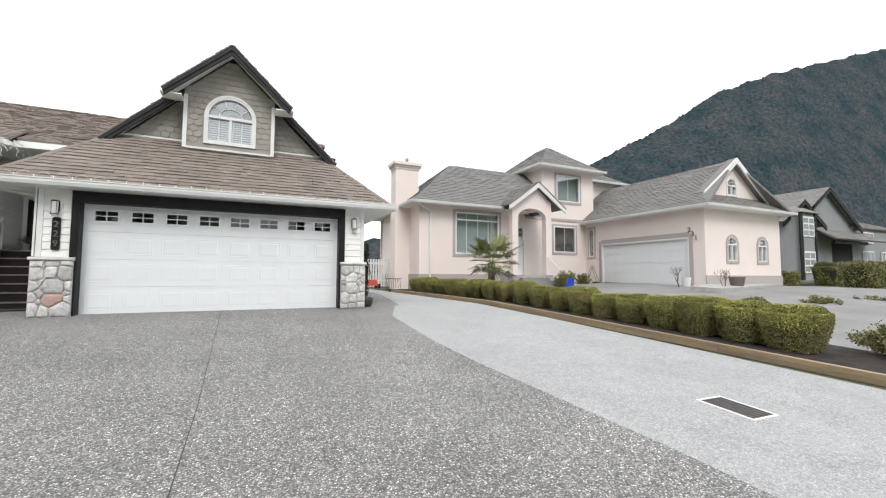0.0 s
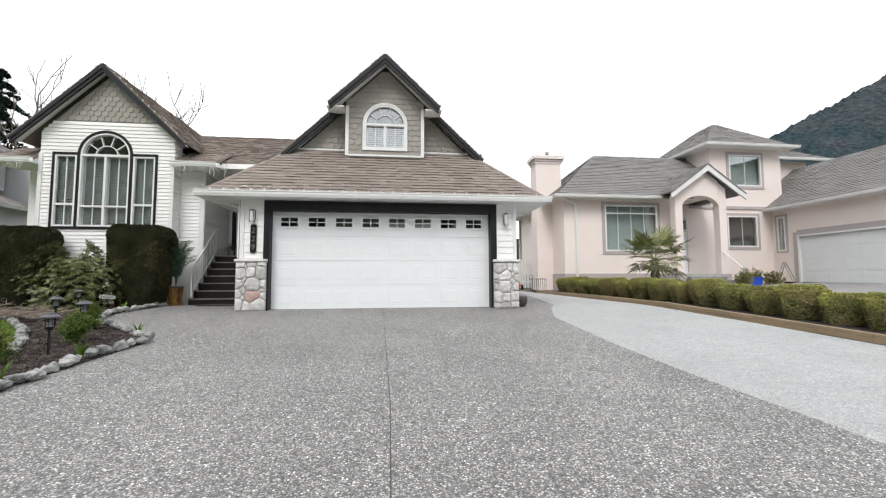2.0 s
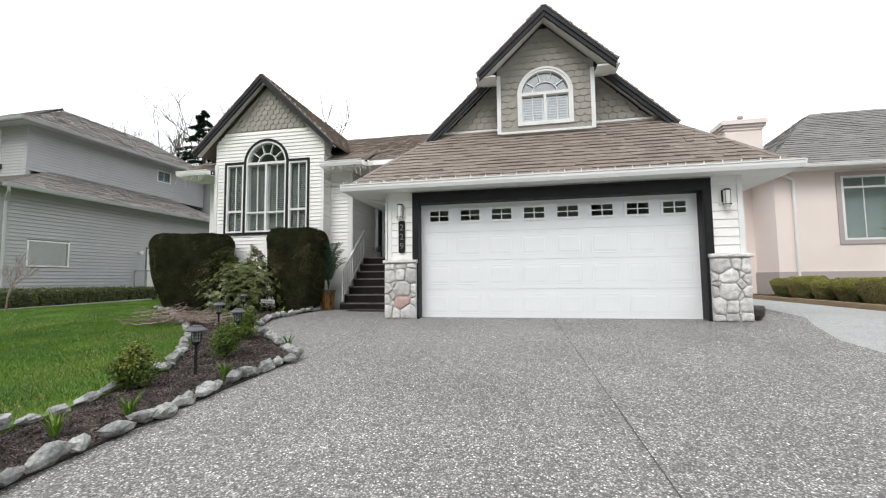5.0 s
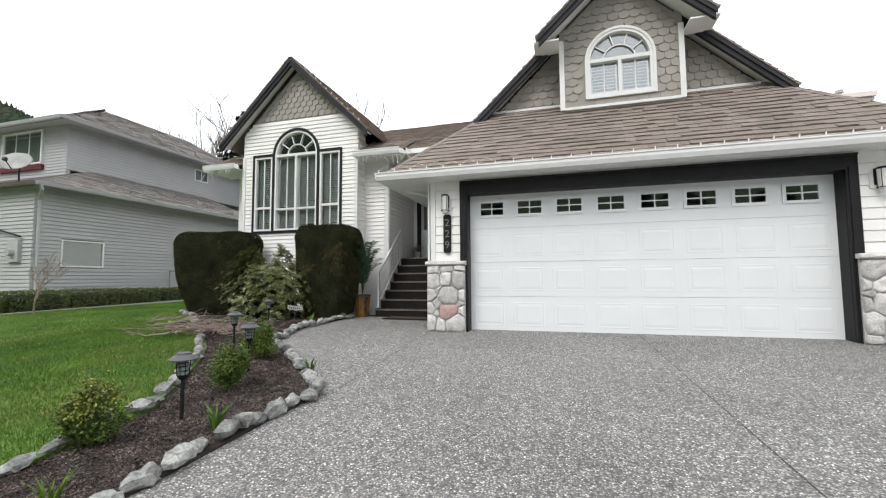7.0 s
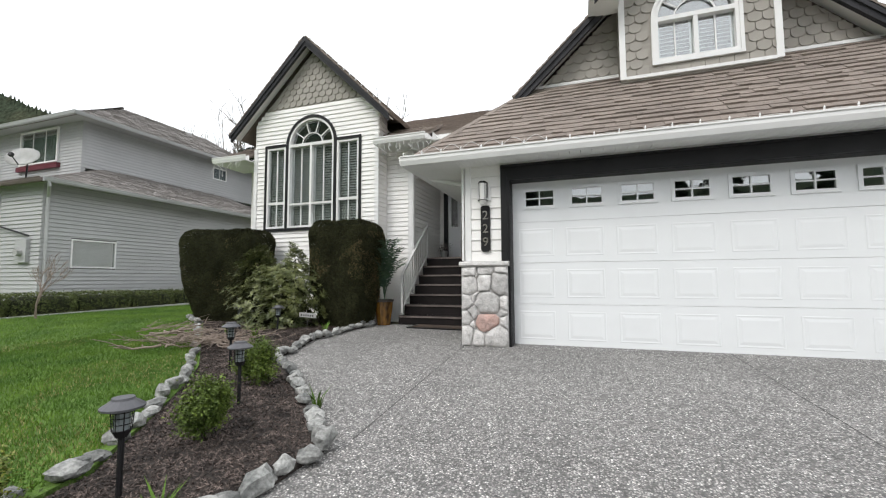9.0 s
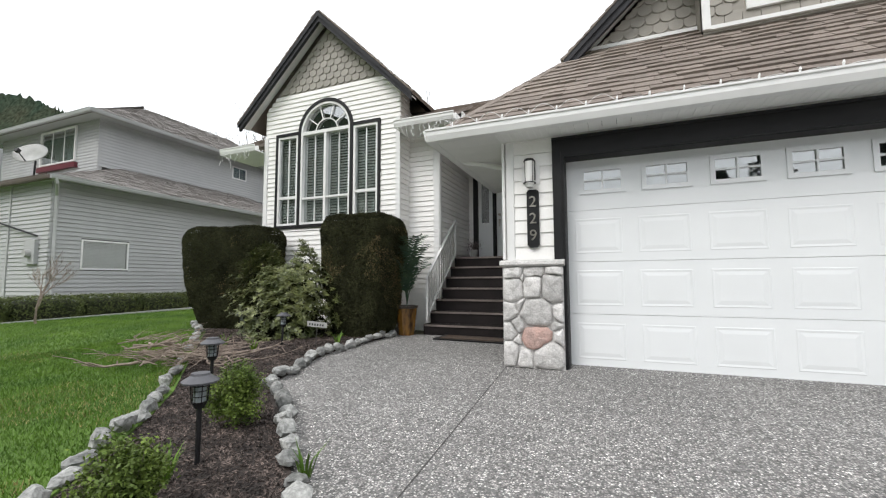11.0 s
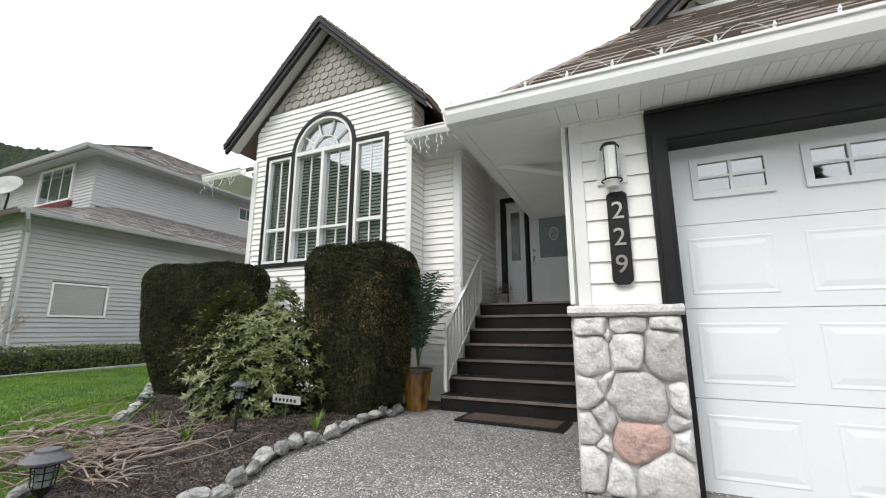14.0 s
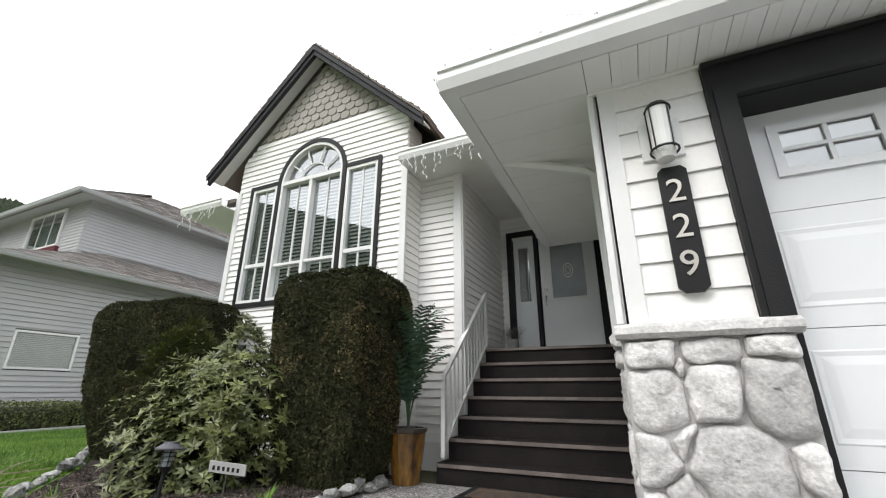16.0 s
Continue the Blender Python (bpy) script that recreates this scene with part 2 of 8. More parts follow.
M = dict(
    siding=material("white_vinyl", (0.86, 0.85, 0.83), 0.5, (0.82, 0.81, 0.785), 1.5, 0.03, 40, per_thing=0.02),
    trim=material("white_trim", (0.80, 0.80, 0.79), 0.4, (0.75, 0.75, 0.74), 3),
    soffit=material("white_soffit", (0.84, 0.84, 0.82), 0.5, (0.80, 0.80, 0.78), 3),
    black=material("black_paint", (0.011, 0.011, 0.012), 0.5, (0.015, 0.015, 0.016), 4, 0.1, 90, 0.15, 90, spec=0.25),
    fascia=material("charcoal_board", (0.030, 0.030, 0.034), 0.7, (0.045, 0.045, 0.05), 3, 0.15, 60, 0.2, 60, spec=0.25),
    scale=material("taupe_scale_shingle", (0.34, 0.32, 0.285), 0.75, (0.31, 0.29, 0.26), 5, 0.06, 150, 0.2, 150, per_thing=0.06),
    roof=material("brown_asphalt_shingle", (0.27, 0.228, 0.198), 0.9, (0.225, 0.19, 0.166), 1.6, 0.32, 200, 0.6, 260, per_thing=0.12),
    roof_grey=material("grey_asphalt_shingle", (0.225, 0.215, 0.205), 0.9, (0.195, 0.187, 0.18), 1.2, 0.25, 60, 0.5, 120, per_thing=0.07),
    roof_ln=material("weathered_asphalt_shingle", (0.265, 0.245, 0.232), 0.9, (0.24, 0.223, 0.211), 1.4, 0.25, 60, 0.5, 120, per_thing=0.09),
    door=material("white_door_paint", (0.80, 0.82, 0.83), 0.35, (0.775, 0.795, 0.805), 2, bump=0.06, bump_scale=250),
    stone=material("river_stone", (0.66, 0.645, 0.63), 0.8, (0.47, 0.46, 0.45), 9, 0.22, 60, 0.8, 45, per_thing=0.2),
    stone_pink=material("pink_stone", (0.55, 0.36, 0.31), 0.8, (0.42, 0.31, 0.28), 9, 0.2, 60, 0.8, 45),
    mortar=material("mortar", (0.55, 0.54, 0.53), 0.9, (0.45, 0.44, 0.43), 20, 0.15, 200, 0.6, 150),
    rock=material("grey_rock", (0.38, 0.38, 0.365), 0.85, (0.13, 0.135, 0.13), 7, 0.4, 45, 0.9, 40, per_thing=0.3),
    agg=aggregate("exposed_aggregate", [(0.07, 0.068, 0.065), (0.20, 0.19, 0.185), (0.34, 0.32, 0.31), (0.50, 0.48, 0.455), (0.19, 0.185, 0.18), (0.88, 0.86, 0.825)], (0.135, 0.133, 0.13), 72),
    agg2=aggregate("washed_concrete", [(0.16, 0.16, 0.16), (0.3, 0.3, 0.3), (0.45, 0.45, 0.44), (0.55, 0.55, 0.54)], (0.22, 0.22, 0.22), 85, 0.5, (0.46, 0.465, 0.465)),
    kerbconc=material("pale_concrete", (0.45, 0.45, 0.44), 0.85, (0.33, 0.33, 0.32), 4, 0.12, 150, 0.3, 150),
    joint=material("dark_joint", (0.07, 0.067, 0.065), 0.9),
    old_concrete=material("old_concrete", (0.27, 0.265, 0.26), 0.9, (0.20, 0.195, 0.19), 0.8, 0.2, 60, 0.3, 90),
    earth=material("earth", (0.10, 0.085, 0.06), 0.95, (0.06, 0.08, 0.03), 0.5, 0.2, 20),
    lawn=material("grass_soil", (0.10, 0.18, 0.025), 0.95, (0.06, 0.115, 0.018), 1.2, 0.4, 70, 0.8, 60),
    blade=material("grass_blade", (0.13, 0.225, 0.024), 0.6, (0.055, 0.125, 0.014), 1.3, per_thing=0.35, spec=0.3),
    blade_dry=material("dry_grass_blade", (0.34, 0.28, 0.12), 0.7, (0.2, 0.22, 0.06), 0.9, per_thing=0.3),
    mulch=material("bark_mulch", (0.045, 0.034, 0.029), 0.95, (0.018, 0.014, 0.012), 6, 0.5, 90, 1.0, 70),
    chip=material("bark_chip", (0.155, 0.12, 0.105), 0.9, (0.035, 0.026, 0.023), 6, 0.2, 90, per_thing=0.9),
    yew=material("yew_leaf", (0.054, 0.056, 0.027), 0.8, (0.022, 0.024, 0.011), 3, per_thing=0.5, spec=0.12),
    # darker than the leaves: the shade within the hedge is in this colour
    yew_core=material("yew_shaded_inside", (0.026, 0.030, 0.013), 0.95, (0.016, 0.019, 0.009), 20),
    yew_brown=material("yew_worn_leaf", (0.15, 0.105, 0.05), 0.8, (0.10, 0.09, 0.03), 5, per_thing=0.4),
    rhodo=material("rhododendron_leaf", (0.16, 0.175, 0.06), 0.42, (0.07, 0.09, 0.03), 4, per_thing=0.4),
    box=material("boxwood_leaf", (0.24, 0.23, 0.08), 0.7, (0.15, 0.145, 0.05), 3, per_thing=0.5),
    box_top=material("boxwood_yellow_top_leaf", (0.47, 0.45, 0.12), 0.7, (0.30, 0.31, 0.08), 3, per_thing=0.4),
    box_worn=material("boxwood_worn_leaf", (0.36, 0.28, 0.14), 0.8, (0.24, 0.19, 0.08), 5, per_thing=0.4),
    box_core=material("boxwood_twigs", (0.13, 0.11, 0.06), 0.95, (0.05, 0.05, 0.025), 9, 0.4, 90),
    shrub_green=material("bright_shrub_leaf", (0.13, 0.185, 0.03), 0.6, (0.055, 0.09, 0.018), 6, per_thing=0.45, spec=0.3),
    shrub_gold=material("gold_shrub_leaf", (0.24, 0.25, 0.035), 0.6, (0.13, 0.16, 0.03), 6, per_thing=0.4),
    twig=material("pale_twig", (0.33, 0.27, 0.22), 0.85, (0.16, 0.12, 0.10), 12),
    bark=material("dark_bark", (0.10, 0.085, 0.07), 0.9, (0.16, 0.14, 0.12), 9, 0.2, 60),
    stain=material("dark_stained_board", (0.020, 0.016, 0.016), 0.7, (0.012, 0.010, 0.010), 3, 0.25, 80, 0.3, 80, spec=0.2),
    tread=material("worn_tread_edge", (0.20, 0.165, 0.15), 0.65, (0.12, 0.10, 0.09), 4, 0.2, 60, 0.2, 60),
    grey_siding=material("grey_siding", (0.44, 0.445, 0.45), 0.6, (0.405, 0.41, 0.415), 1, per_thing=0.03),
    stucco=material("pink_stucco", (0.85, 0.755, 0.715), 0.9, (0.82, 0.725, 0.68), 1, 0.04, 60, 0.3, 90),
    stucco_trim=material("grey_pink_stucco", (0.46, 0.41, 0.40), 0.9, (0.43, 0.385, 0.375), 1, 0.04, 60, 0.3, 90),
    stucco_grey=material("grey_stucco", (0.30, 0.31, 0.32), 0.9, (0.27, 0.28, 0.29), 1, 0.04, 60),
    timber=material("treated_timber", (0.36, 0.27, 0.17), 0.8, (0.25, 0.185, 0.12), 3, 0.15, 40, 0.3, 60, stretch=(1, 0.2, 1), per_thing=0.1),
    # near-black: the shade of unlit interiors put into a colour
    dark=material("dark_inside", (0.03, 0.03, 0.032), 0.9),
    blind=material("white_slat", (0.82, 0.82, 0.81), 0.5),
    curtain=material("pale_curtain", (0.64, 0.68, 0.67), 0.9, (0.56, 0.60, 0.59), 2),
    glass=glass("window_glass", 0.24),
    clear=glass("clear_glass", 0.07),
    coated=glass("coated_glass", 0.24),
    frost=material("frosted_glass", (0.20, 0.23, 0.24), 0.25, (0.24, 0.27, 0.28), 8),
    metal=material("brushed_metal", (0.5, 0.47, 0.42), 0.3, metal=1.0),
    grate=material("rusty_grate", (0.10, 0.09, 0.085), 0.6, (0.06, 0.055, 0.05), 12, 0.2, 60),
    # blue-grey rather than green: distance haze is mixed into the tree colour
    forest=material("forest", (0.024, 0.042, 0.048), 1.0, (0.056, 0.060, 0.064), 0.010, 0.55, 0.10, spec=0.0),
    hill=material("near_forest", (0.03, 0.048, 0.034), 1.0, (0.055, 0.06, 0.04), 0.05, 0.6, 0.5, spec=0.0),
    conifer=material("conifer", (0.03, 0.045, 0.032), 0.9, (0.022, 0.035, 0.025), 2, per_thing=0.4, spec=0.1),
    pot=material("amber_glaze", (0.33, 0.16, 0.03), 0.25, (0.07, 0.04, 0.018), 9, 0.3, 30, stretch=(1, 1, 0.3)),
    pot_dark=material("dark_glaze", (0.05, 0.04, 0.032), 0.35),
    palm=material("palm_leaf", (0.12, 0.16, 0.05), 0.5, (0.22, 0.22, 0.07), 4, per_thing=0.3),
    palm_in=material("feather_palm_leaf", (0.035, 0.075, 0.048), 0.55, (0.06, 0.10, 0.05), 5, per_thing=0.3),
    blue=material("blue_plastic", (0.02, 0.08, 0.55), 0.4),
    red=material("red_paint", (0.45, 0.03, 0.02), 0.4),
    clay=material("grey_clay", (0.16, 0.13, 0.12), 0.7),
    mat=material("door_mat", (0.09, 0.06, 0.04), 0.95, (0.05, 0.04, 0.035), 12, 0.3, 120, 0.8, 120),
    lamp_glass=material("lamp_glass", (0.75, 0.75, 0.73), 0.1, (0.68, 0.68, 0.66), 6),
    # dark metal made greyer to carry the sky's reflection in its colour
    lamp_metal=material("sky_lit_lamp_shade", (0.10, 0.10, 0.11), 0.45, (0.075, 0.075, 0.085), 9),
    hedge_green=material("green_hedge_leaf", (0.115, 0.14, 0.035), 0.7, (0.055, 0.075, 0.02), 3, per_thing=0.4),
    maroon=material("maroon_paint", (0.12, 0.02, 0.03), 0.5),
)


# ---- shapes ----
def part(name, bm, mat, parent=None, label="", smooth=False):
    """Links a bmesh as one mesh object, under a thing or a part."""
    me = bpy.data.meshes.new(name)
    bmesh.ops.recalc_face_normals(bm, faces=bm.faces)
    bm.to_mesh(me)
    bm.free()
    for m in (mat if isinstance(mat, (list, tuple)) else (mat,)):
        me.materials.append(M[m])
    if smooth:
        me.shade_smooth()
    ob = new(name, me)
    if parent:
        ob.parent = parent
    return tagged(ob, label) if label else ob


def raw(name, verts, faces, mat, parent=None, label="", smooth=False, index=None):
    """The same from lists of points and faces."""
    me = bpy.data.meshes.new(name)
    me.from_pydata(verts, [], faces)
    for m in (mat if isinstance(mat, (list, tuple)) else (mat,)):
        me.materials.append(M[m])
    if index is not None:
        me.polygons.foreach_set("material_index", index)
    if smooth:
        me.shade_smooth()
    ob = new(name, me)
    if parent:
        ob.parent = parent
    return tagged(ob, label) if label else ob


def thing(name, label, category, group="", kind=""):
    return tagged(new(name), label, category, group, kind)


BOX = [(0, 1, 3, 2), (4, 6, 7, 5), (0, 4, 5, 1), (2, 3, 7, 6), (0, 2, 6, 4), (1, 5, 7, 3)]


def hexa(bm, pts):
    v = [bm.verts.new(p) for p in pts]
    for f in BOX:
        bm.faces.new([v[i] for i in f])


def box(bm, x0, y0, z0, x1, y1, z1):
    hexa(bm, [(x, y, z) for x in (x0, x1) for y in (y0, y1) for z in (z0, z1)])


def prism(bm, a, b):
    """A solid between two outlines with as many points."""
    va, vb = [bm.verts.new(p) for p in a], [bm.verts.new(p) for p in b]
    bm.faces.new(va)
    bm.faces.new(vb[::-1])
    for i in range(len(a)):
        j = (i + 1) % len(a)
        bm.faces.new((va[i], vb[i], vb[j], va[j]))


def tube(bm, pts, r0, r1=None, n=6):
    """A tapering round bar through the points."""
    r1 = r0 if r1 is None else r1
    rings = []
    for i, p in enumerate(pts):
        p = Vector(p)
        d = Vector(pts[min(i + 1, len(pts) - 1)]) - Vector(pts[max(i - 1, 0)])
        q = d.to_track_quat("Z", "Y")
        r = r0 + (r1 - r0) * i / (len(pts) - 1)
        rings.append([bm.verts.new(p + q @ Vector((r * math.cos(2 * math.pi * k / n), r * math.sin(2 * math.pi * k / n), 0))) for k in range(n)])
    for a, b in zip(rings, rings[1:]):
        for k in range(n):
            bm.faces.new((a[k], a[(k + 1) % n], b[(k + 1) % n], b[k]))
    bm.faces.new(rings[0][::-1])
    bm.faces.new(rings[-1])


class Face:
    """A wall's own axes: u along it, z up, w outwards."""
    def __init__(self, o, u):
        self.o, self.u = Vector((o[0], o[1], 0)), Vector((u[0], u[1], 0)).normalized()
        self.n = Vector((self.u.y, -self.u.x, 0))

    def p(self, u, z, w=0.0):
        return self.o + self.u * u + self.n * w + Vector((0, 0, z))

    def box(self, bm, u0, u1, z0, z1, w0, w1):
        hexa(bm, [self.p(u, z, w) for u in (u0, u1) for w in (w1, w0) for z in (z0, z1)])

    def poly(self, bm, pts, w0, w1):
        prism(bm, [self.p(u, z, w0) for u, z in pts], [self.p(u, z, w1) for u, z in pts])

    def arc(self, bm, cu, cz, r0, r1, a0, a1, w0, w1, n=16):
        for i in range(n):
            a, b = radians(a0 + (a1 - a0) * i / n), radians(a0 + (a1 - a0) * (i + 1) / n)
            self.poly(bm, [(cu + r0 * math.cos(a), cz + r0 * math.sin(a)), (cu + r1 * math.cos(a), cz + r1 * math.sin(a)),
                           (cu + r1 * math.cos(b), cz + r1 * math.sin(b)), (cu + r0 * math.cos(b), cz + r0 * math.sin(b))], w0, w1)


def rect_hole(u0, u1, z0, z1):
    return lambda z: (u0, u1) if z0 < z < z1 else None


def arch_hole(cu, r, z0, zs):
    """A straight opening with a round head that springs at zs."""
    def f(z):
        if z0 < z <= zs:
            return cu - r, cu + r
        if zs < z < zs + r:
            h = math.sqrt(r * r - (z - zs) ** 2)
            return cu - h, cu + h
        return None
    return f


def spans(a, b, z, holes):
    cuts = sorted(h(z) for h in holes if h(z))
    out, at = [], a
    for c, d in cuts:
        if c > at:
            out.append((at, min(c, b)))
        at = max(at, d)
    if at < b:
        out.append((at, b))
    return [s for s in out if s[1] - s[0] > 0.01]


def wall(parent, F, z0, z1, ext, holes=(), mat="siding", boards=True, course=0.15, name="wall", thick=0.15, fine=None, label=""):
    """A wall with openings through it; its boards are parts of it. ext(z) gives its two ends."""
    bm = bmesh.new()
    h = fine or 0.075
    n = max(1, round((z1 - z0) / h))
    h = (z1 - z0) / n
    for i in range(n):
        z = z0 + h * (i + 0.5)
        a, b = ext(z)
        for s, e in spans(a, b, z, holes):
            F.box(bm, s, e, z - h / 2, z + h / 2, -thick, 0)
    w = part(name, bm, mat, parent, label)
    if boards:
        n = max(1, round((z1 - z0) / course))
        c = (z1 - z0) / n
        gap, lip = (0.018, 0.026) if mat == "grey_siding" else (0.008, 0.022)
        if boards == "joined":
            bj = bmesh.new()
        for i in range(n):
            z = z0 + c * (i + 0.5)
            a, b = ext(z)
            for s, e in spans(a, b, z, holes):
                bm = bj if boards == "joined" else bmesh.new()
                hexa(bm, [F.p(u, zz, ww) for u in (s, e) for zz, ww in
                          ((z - c / 2 + gap, lip), (z + c / 2, 0.004), (z - c / 2 + gap, 0.001), (z + c / 2, 0.001))])
                if boards != "joined":
                    part("siding_board", bm, mat, w)
        if boards == "joined":
            tagged(part("siding", bj, mat, w), kind="stuff")
    return w


def roof(parent, o, u, v, length, left, right, mat="roof", thick=0.12, singles=0, name="roof", tab=0.22, course=0.142, rnd=1, seg=1, label=""):
    """A pitched roof face: o a point on the eave, u along the eave, v up the slope. left(s), right(s): its ends s metres up."""
    o, u, v = Vector(o), Vector(u).normalized(), Vector(v).normalized()
    n = u.cross(v).normalized()
    if n.z < 0:
        n = -n
    bm = bmesh.new()
    k = seg
    prof = [length * i / k for i in range(k + 1)]
    for s0, s1 in zip(prof, prof[1:]):
        a, b, c, d = left(s0), right(s0), right(s1), left(s1)
        q = [o + u * a + v * s0, o + u * b + v * s0, o + u * c + v * s1, o + u * d + v * s1]
        prism(bm, q, [p - n * thick for p in q])
    r = part(name, bm, mat, parent, label)
    rng = random.Random(rnd)
    vs, fs = [], []
    count = 0
    rows = int(length / course)
    for i in range(rows + 1):
        s0, s1 = i * course, min((i + 1) * course + 0.02, length)
        if s1 - s0 < 0.03:
            continue
        a, b = left(s0), right(s0)
        at = a - rng.random() * tab
        while at < b:
            wd = tab * rng.uniform(0.55, 1.35)
            t = rng.choice((0.012, 0.02, 0.028))
            e0, e1 = max(at, a), min(at + wd - 0.004, b)
            f0, f1 = max(e0, left(s1)), min(e1, right(s1))
            at += wd
            if e1 - e0 < 0.02:
                continue
            if f1 <= f0:
                f0 = f1 = min(max((e0 + e1) / 2, left(s1)), right(s1))
                f1 += 0.001
            drop = rng.uniform(-0.008, 0.004)
            pts = [o + u * e0 + v * (s0 + drop) + n * (0.001), o + u * e0 + v * (s0 + drop) + n * (t + 0.006),
                   o + u * f0 + v * s1 + n * 0.0005, o + u * f0 + v * s1 + n * 0.005,
                   o + u * e1 + v * (s0 + drop) + n * (0.001), o + u * e1 + v * (s0 + drop) + n * (t + 0.006),
                   o + u * f1 + v * s1 + n * 0.0005, o + u * f1 + v * s1 + n * 0.005]
            if count < singles:
                raw("shingle", pts, BOX, mat, r)
                count += 1
            else:
                base = len(vs)
                vs += pts
                fs += [tuple(base + j for j in f) for f in BOX]
    if vs:
        tagged(raw("shingles", vs, fs, mat, r), kind="stuff")
    return r


def scales(parent, F, z0, z1, ext, holes=(), mat="scale", w=0.19, h=0.15, out=0.012):
    """Rows of round-ended shingles, each a part of its wall."""
    n = int((z1 - z0) / h) + 1
    shared = {}
    for i in range(n):
        zb = z0 + i * h
        a, b = ext(zb + h / 2)
        u = math.floor(a / w) * w + (w / 2 if i % 2 else 0)
        while u < b + w:
            cz = zb + h / 2
            c = u
            if any(hh(cz) and hh(cz)[0] - w / 4 < c < hh(cz)[1] + w / 4 for hh in holes):
                u += w
                continue
            pts = [(w / 2 - 0.004, h * 1.05), (-w / 2 + 0.004, h * 1.05)]
            pts += [(-(w / 2 - 0.004) * math.cos(radians(q)), h * 0.42 - h * 0.42 * math.sin(radians(q))) for q in range(0, 181, 30)]
            inside = a <= c - w / 2 and b >= c + w / 2 and ext(zb + h)[0] <= c - w / 2 and ext(zb + h)[1] >= c + w / 2
            if inside and "m" in shared:
                ob = new("scale_shingle", shared["m"])
                ob.parent = parent
                ob.matrix_basis = Matrix.Translation(F.p(c, zb, 0)) @ shared["turn"]
            elif c + w / 2 > a and c - w / 2 < b:
                q = []
                for du, dz in pts:
                    e = ext(min(zb + dz, z1 + h))
                    lo, hi = min(e), max(e)
                    q.append((min(max(c + du, lo), hi), zb + dz))
                if inside:
                    bm = bmesh.new()
                    a1 = [Vector((p - c, -(0.012 + 0.012 * (1 - (zz - zb) / h)), zz - zb)) for p, zz in q]
                    prism(bm, a1, [Vector((p.x, -0.001, p.z)) for p in a1])
                    ob = part("scale_shingle", bm, mat, parent)
                    shared["m"] = ob.data
                    shared["turn"] = Matrix.Rotation(math.atan2(F.u.y, F.u.x), 4, "Z")
                    ob.matrix_basis = Matrix.Translation(F.p(c, zb, 0)) @ shared["turn"]
                elif max(p[0] for p in q) - min(p[0] for p in q) > 0.02:
                    bm = bmesh.new()
                    prism(bm, [F.p(p, zz, 0.012 + 0.012 * (1 - (zz - zb) / h)) for p, zz in q], [F.p(p, zz, 0.001) for p, zz in q])
                    part("scale_shingle", bm, mat, parent)
            u += w


def gutter(parent, a, b, out, name="gutter", mat="trim", size=0.13):
    """A box gutter with a rolled lip, from a to b; out is the way it faces."""
    a, b, out = Vector(a), Vector(b), Vector(out).normalized()
    prof = [(0, size), (0, -0.01), (size * 0.78, -0.01), (size * 0.98, size * 0.42), (size * 0.98, size * 0.8), (size * 1.1, size * 0.84),
            (size * 1.1, size), (size * 0.9, size), (size * 0.9, size * 0.45), (size * 0.74, 0.003), (0.012, 0.003), (0.012, size)]
    bm = bmesh.new()
    up = Vector((0, 0, 1))
    prism(bm, [a + out * x + up * z for x, z in prof], [b + out * x + up * z for x, z in prof])
    return part(name, bm, mat, parent)


# ---- ground ----
def gz(y):
    return 0.42 + 0.055 * max(-15, min(0, y - 11)) + 0.015 * max(0, min(30, y - 11))


def rise(x):
    return 0.38 * max(0, min(1, (x - 11) / 7.5))


def drape(name, outline, dz, mat, label, category, depth=0.12, parent=None, kind="structure", ramp=False):
    """A slab that follows the ground, with its upper face dz above it."""
    bm = bmesh.new()
    f = bm.faces.new([bm.verts.new((x, y, 0)) for x, y in outline])
    for y in (-4, 11, 41):
        bmesh.ops.bisect_plane(bm, geom=bm.verts[:] + bm.edges[:] + bm.faces[:], plane_co=(0, y, 0), plane_no=(0, 1, 0))
    if ramp:
        for x in (11, 18.5):
            bmesh.ops.bisect_plane(bm, geom=bm.verts[:] + bm.edges[:] + bm.faces[:], plane_co=(x, 0, 0), plane_no=(1, 0, 0))
    if depth:
        g = bmesh.ops.extrude_face_region(bm, geom=bm.faces[:])
        low = [v for v in g["geom"] if isinstance(v, bmesh.types.BMVert)]
        lows = set(low)
        for v in bm.verts:
            v.co.z = gz(v.co.y) + dz - (depth if v in lows else 0) + (rise(v.co.x) if ramp else 0)
    else:
        for v in bm.verts:
            v.co.z = gz(v.co.y) + dz
    bmesh.ops.triangulate(bm, faces=bm.faces[:])
    ob = part(name, bm, mat, parent)
    return tagged(ob, label, category, kind=kind)


bm = bmesh.new()
xs = [-1500, -200, -60, 60, 200, 1500]
ys = [-1500, -4, 11, 41, 200, 1500]
grid = [[bm.verts.new((x, y, gz(y) - 0.05)) for x in xs] for y in ys]
for j in range(len(ys) - 1):
    for i in range(len(xs) - 1):
        bm.faces.new((grid[j][i], grid[j][i + 1], grid[j + 1][i + 1], grid[j + 1][i]))
tagged(part("ground", bm, "earth"), "broad gently rising earth ground under the gardens", "ground", kind="structure")

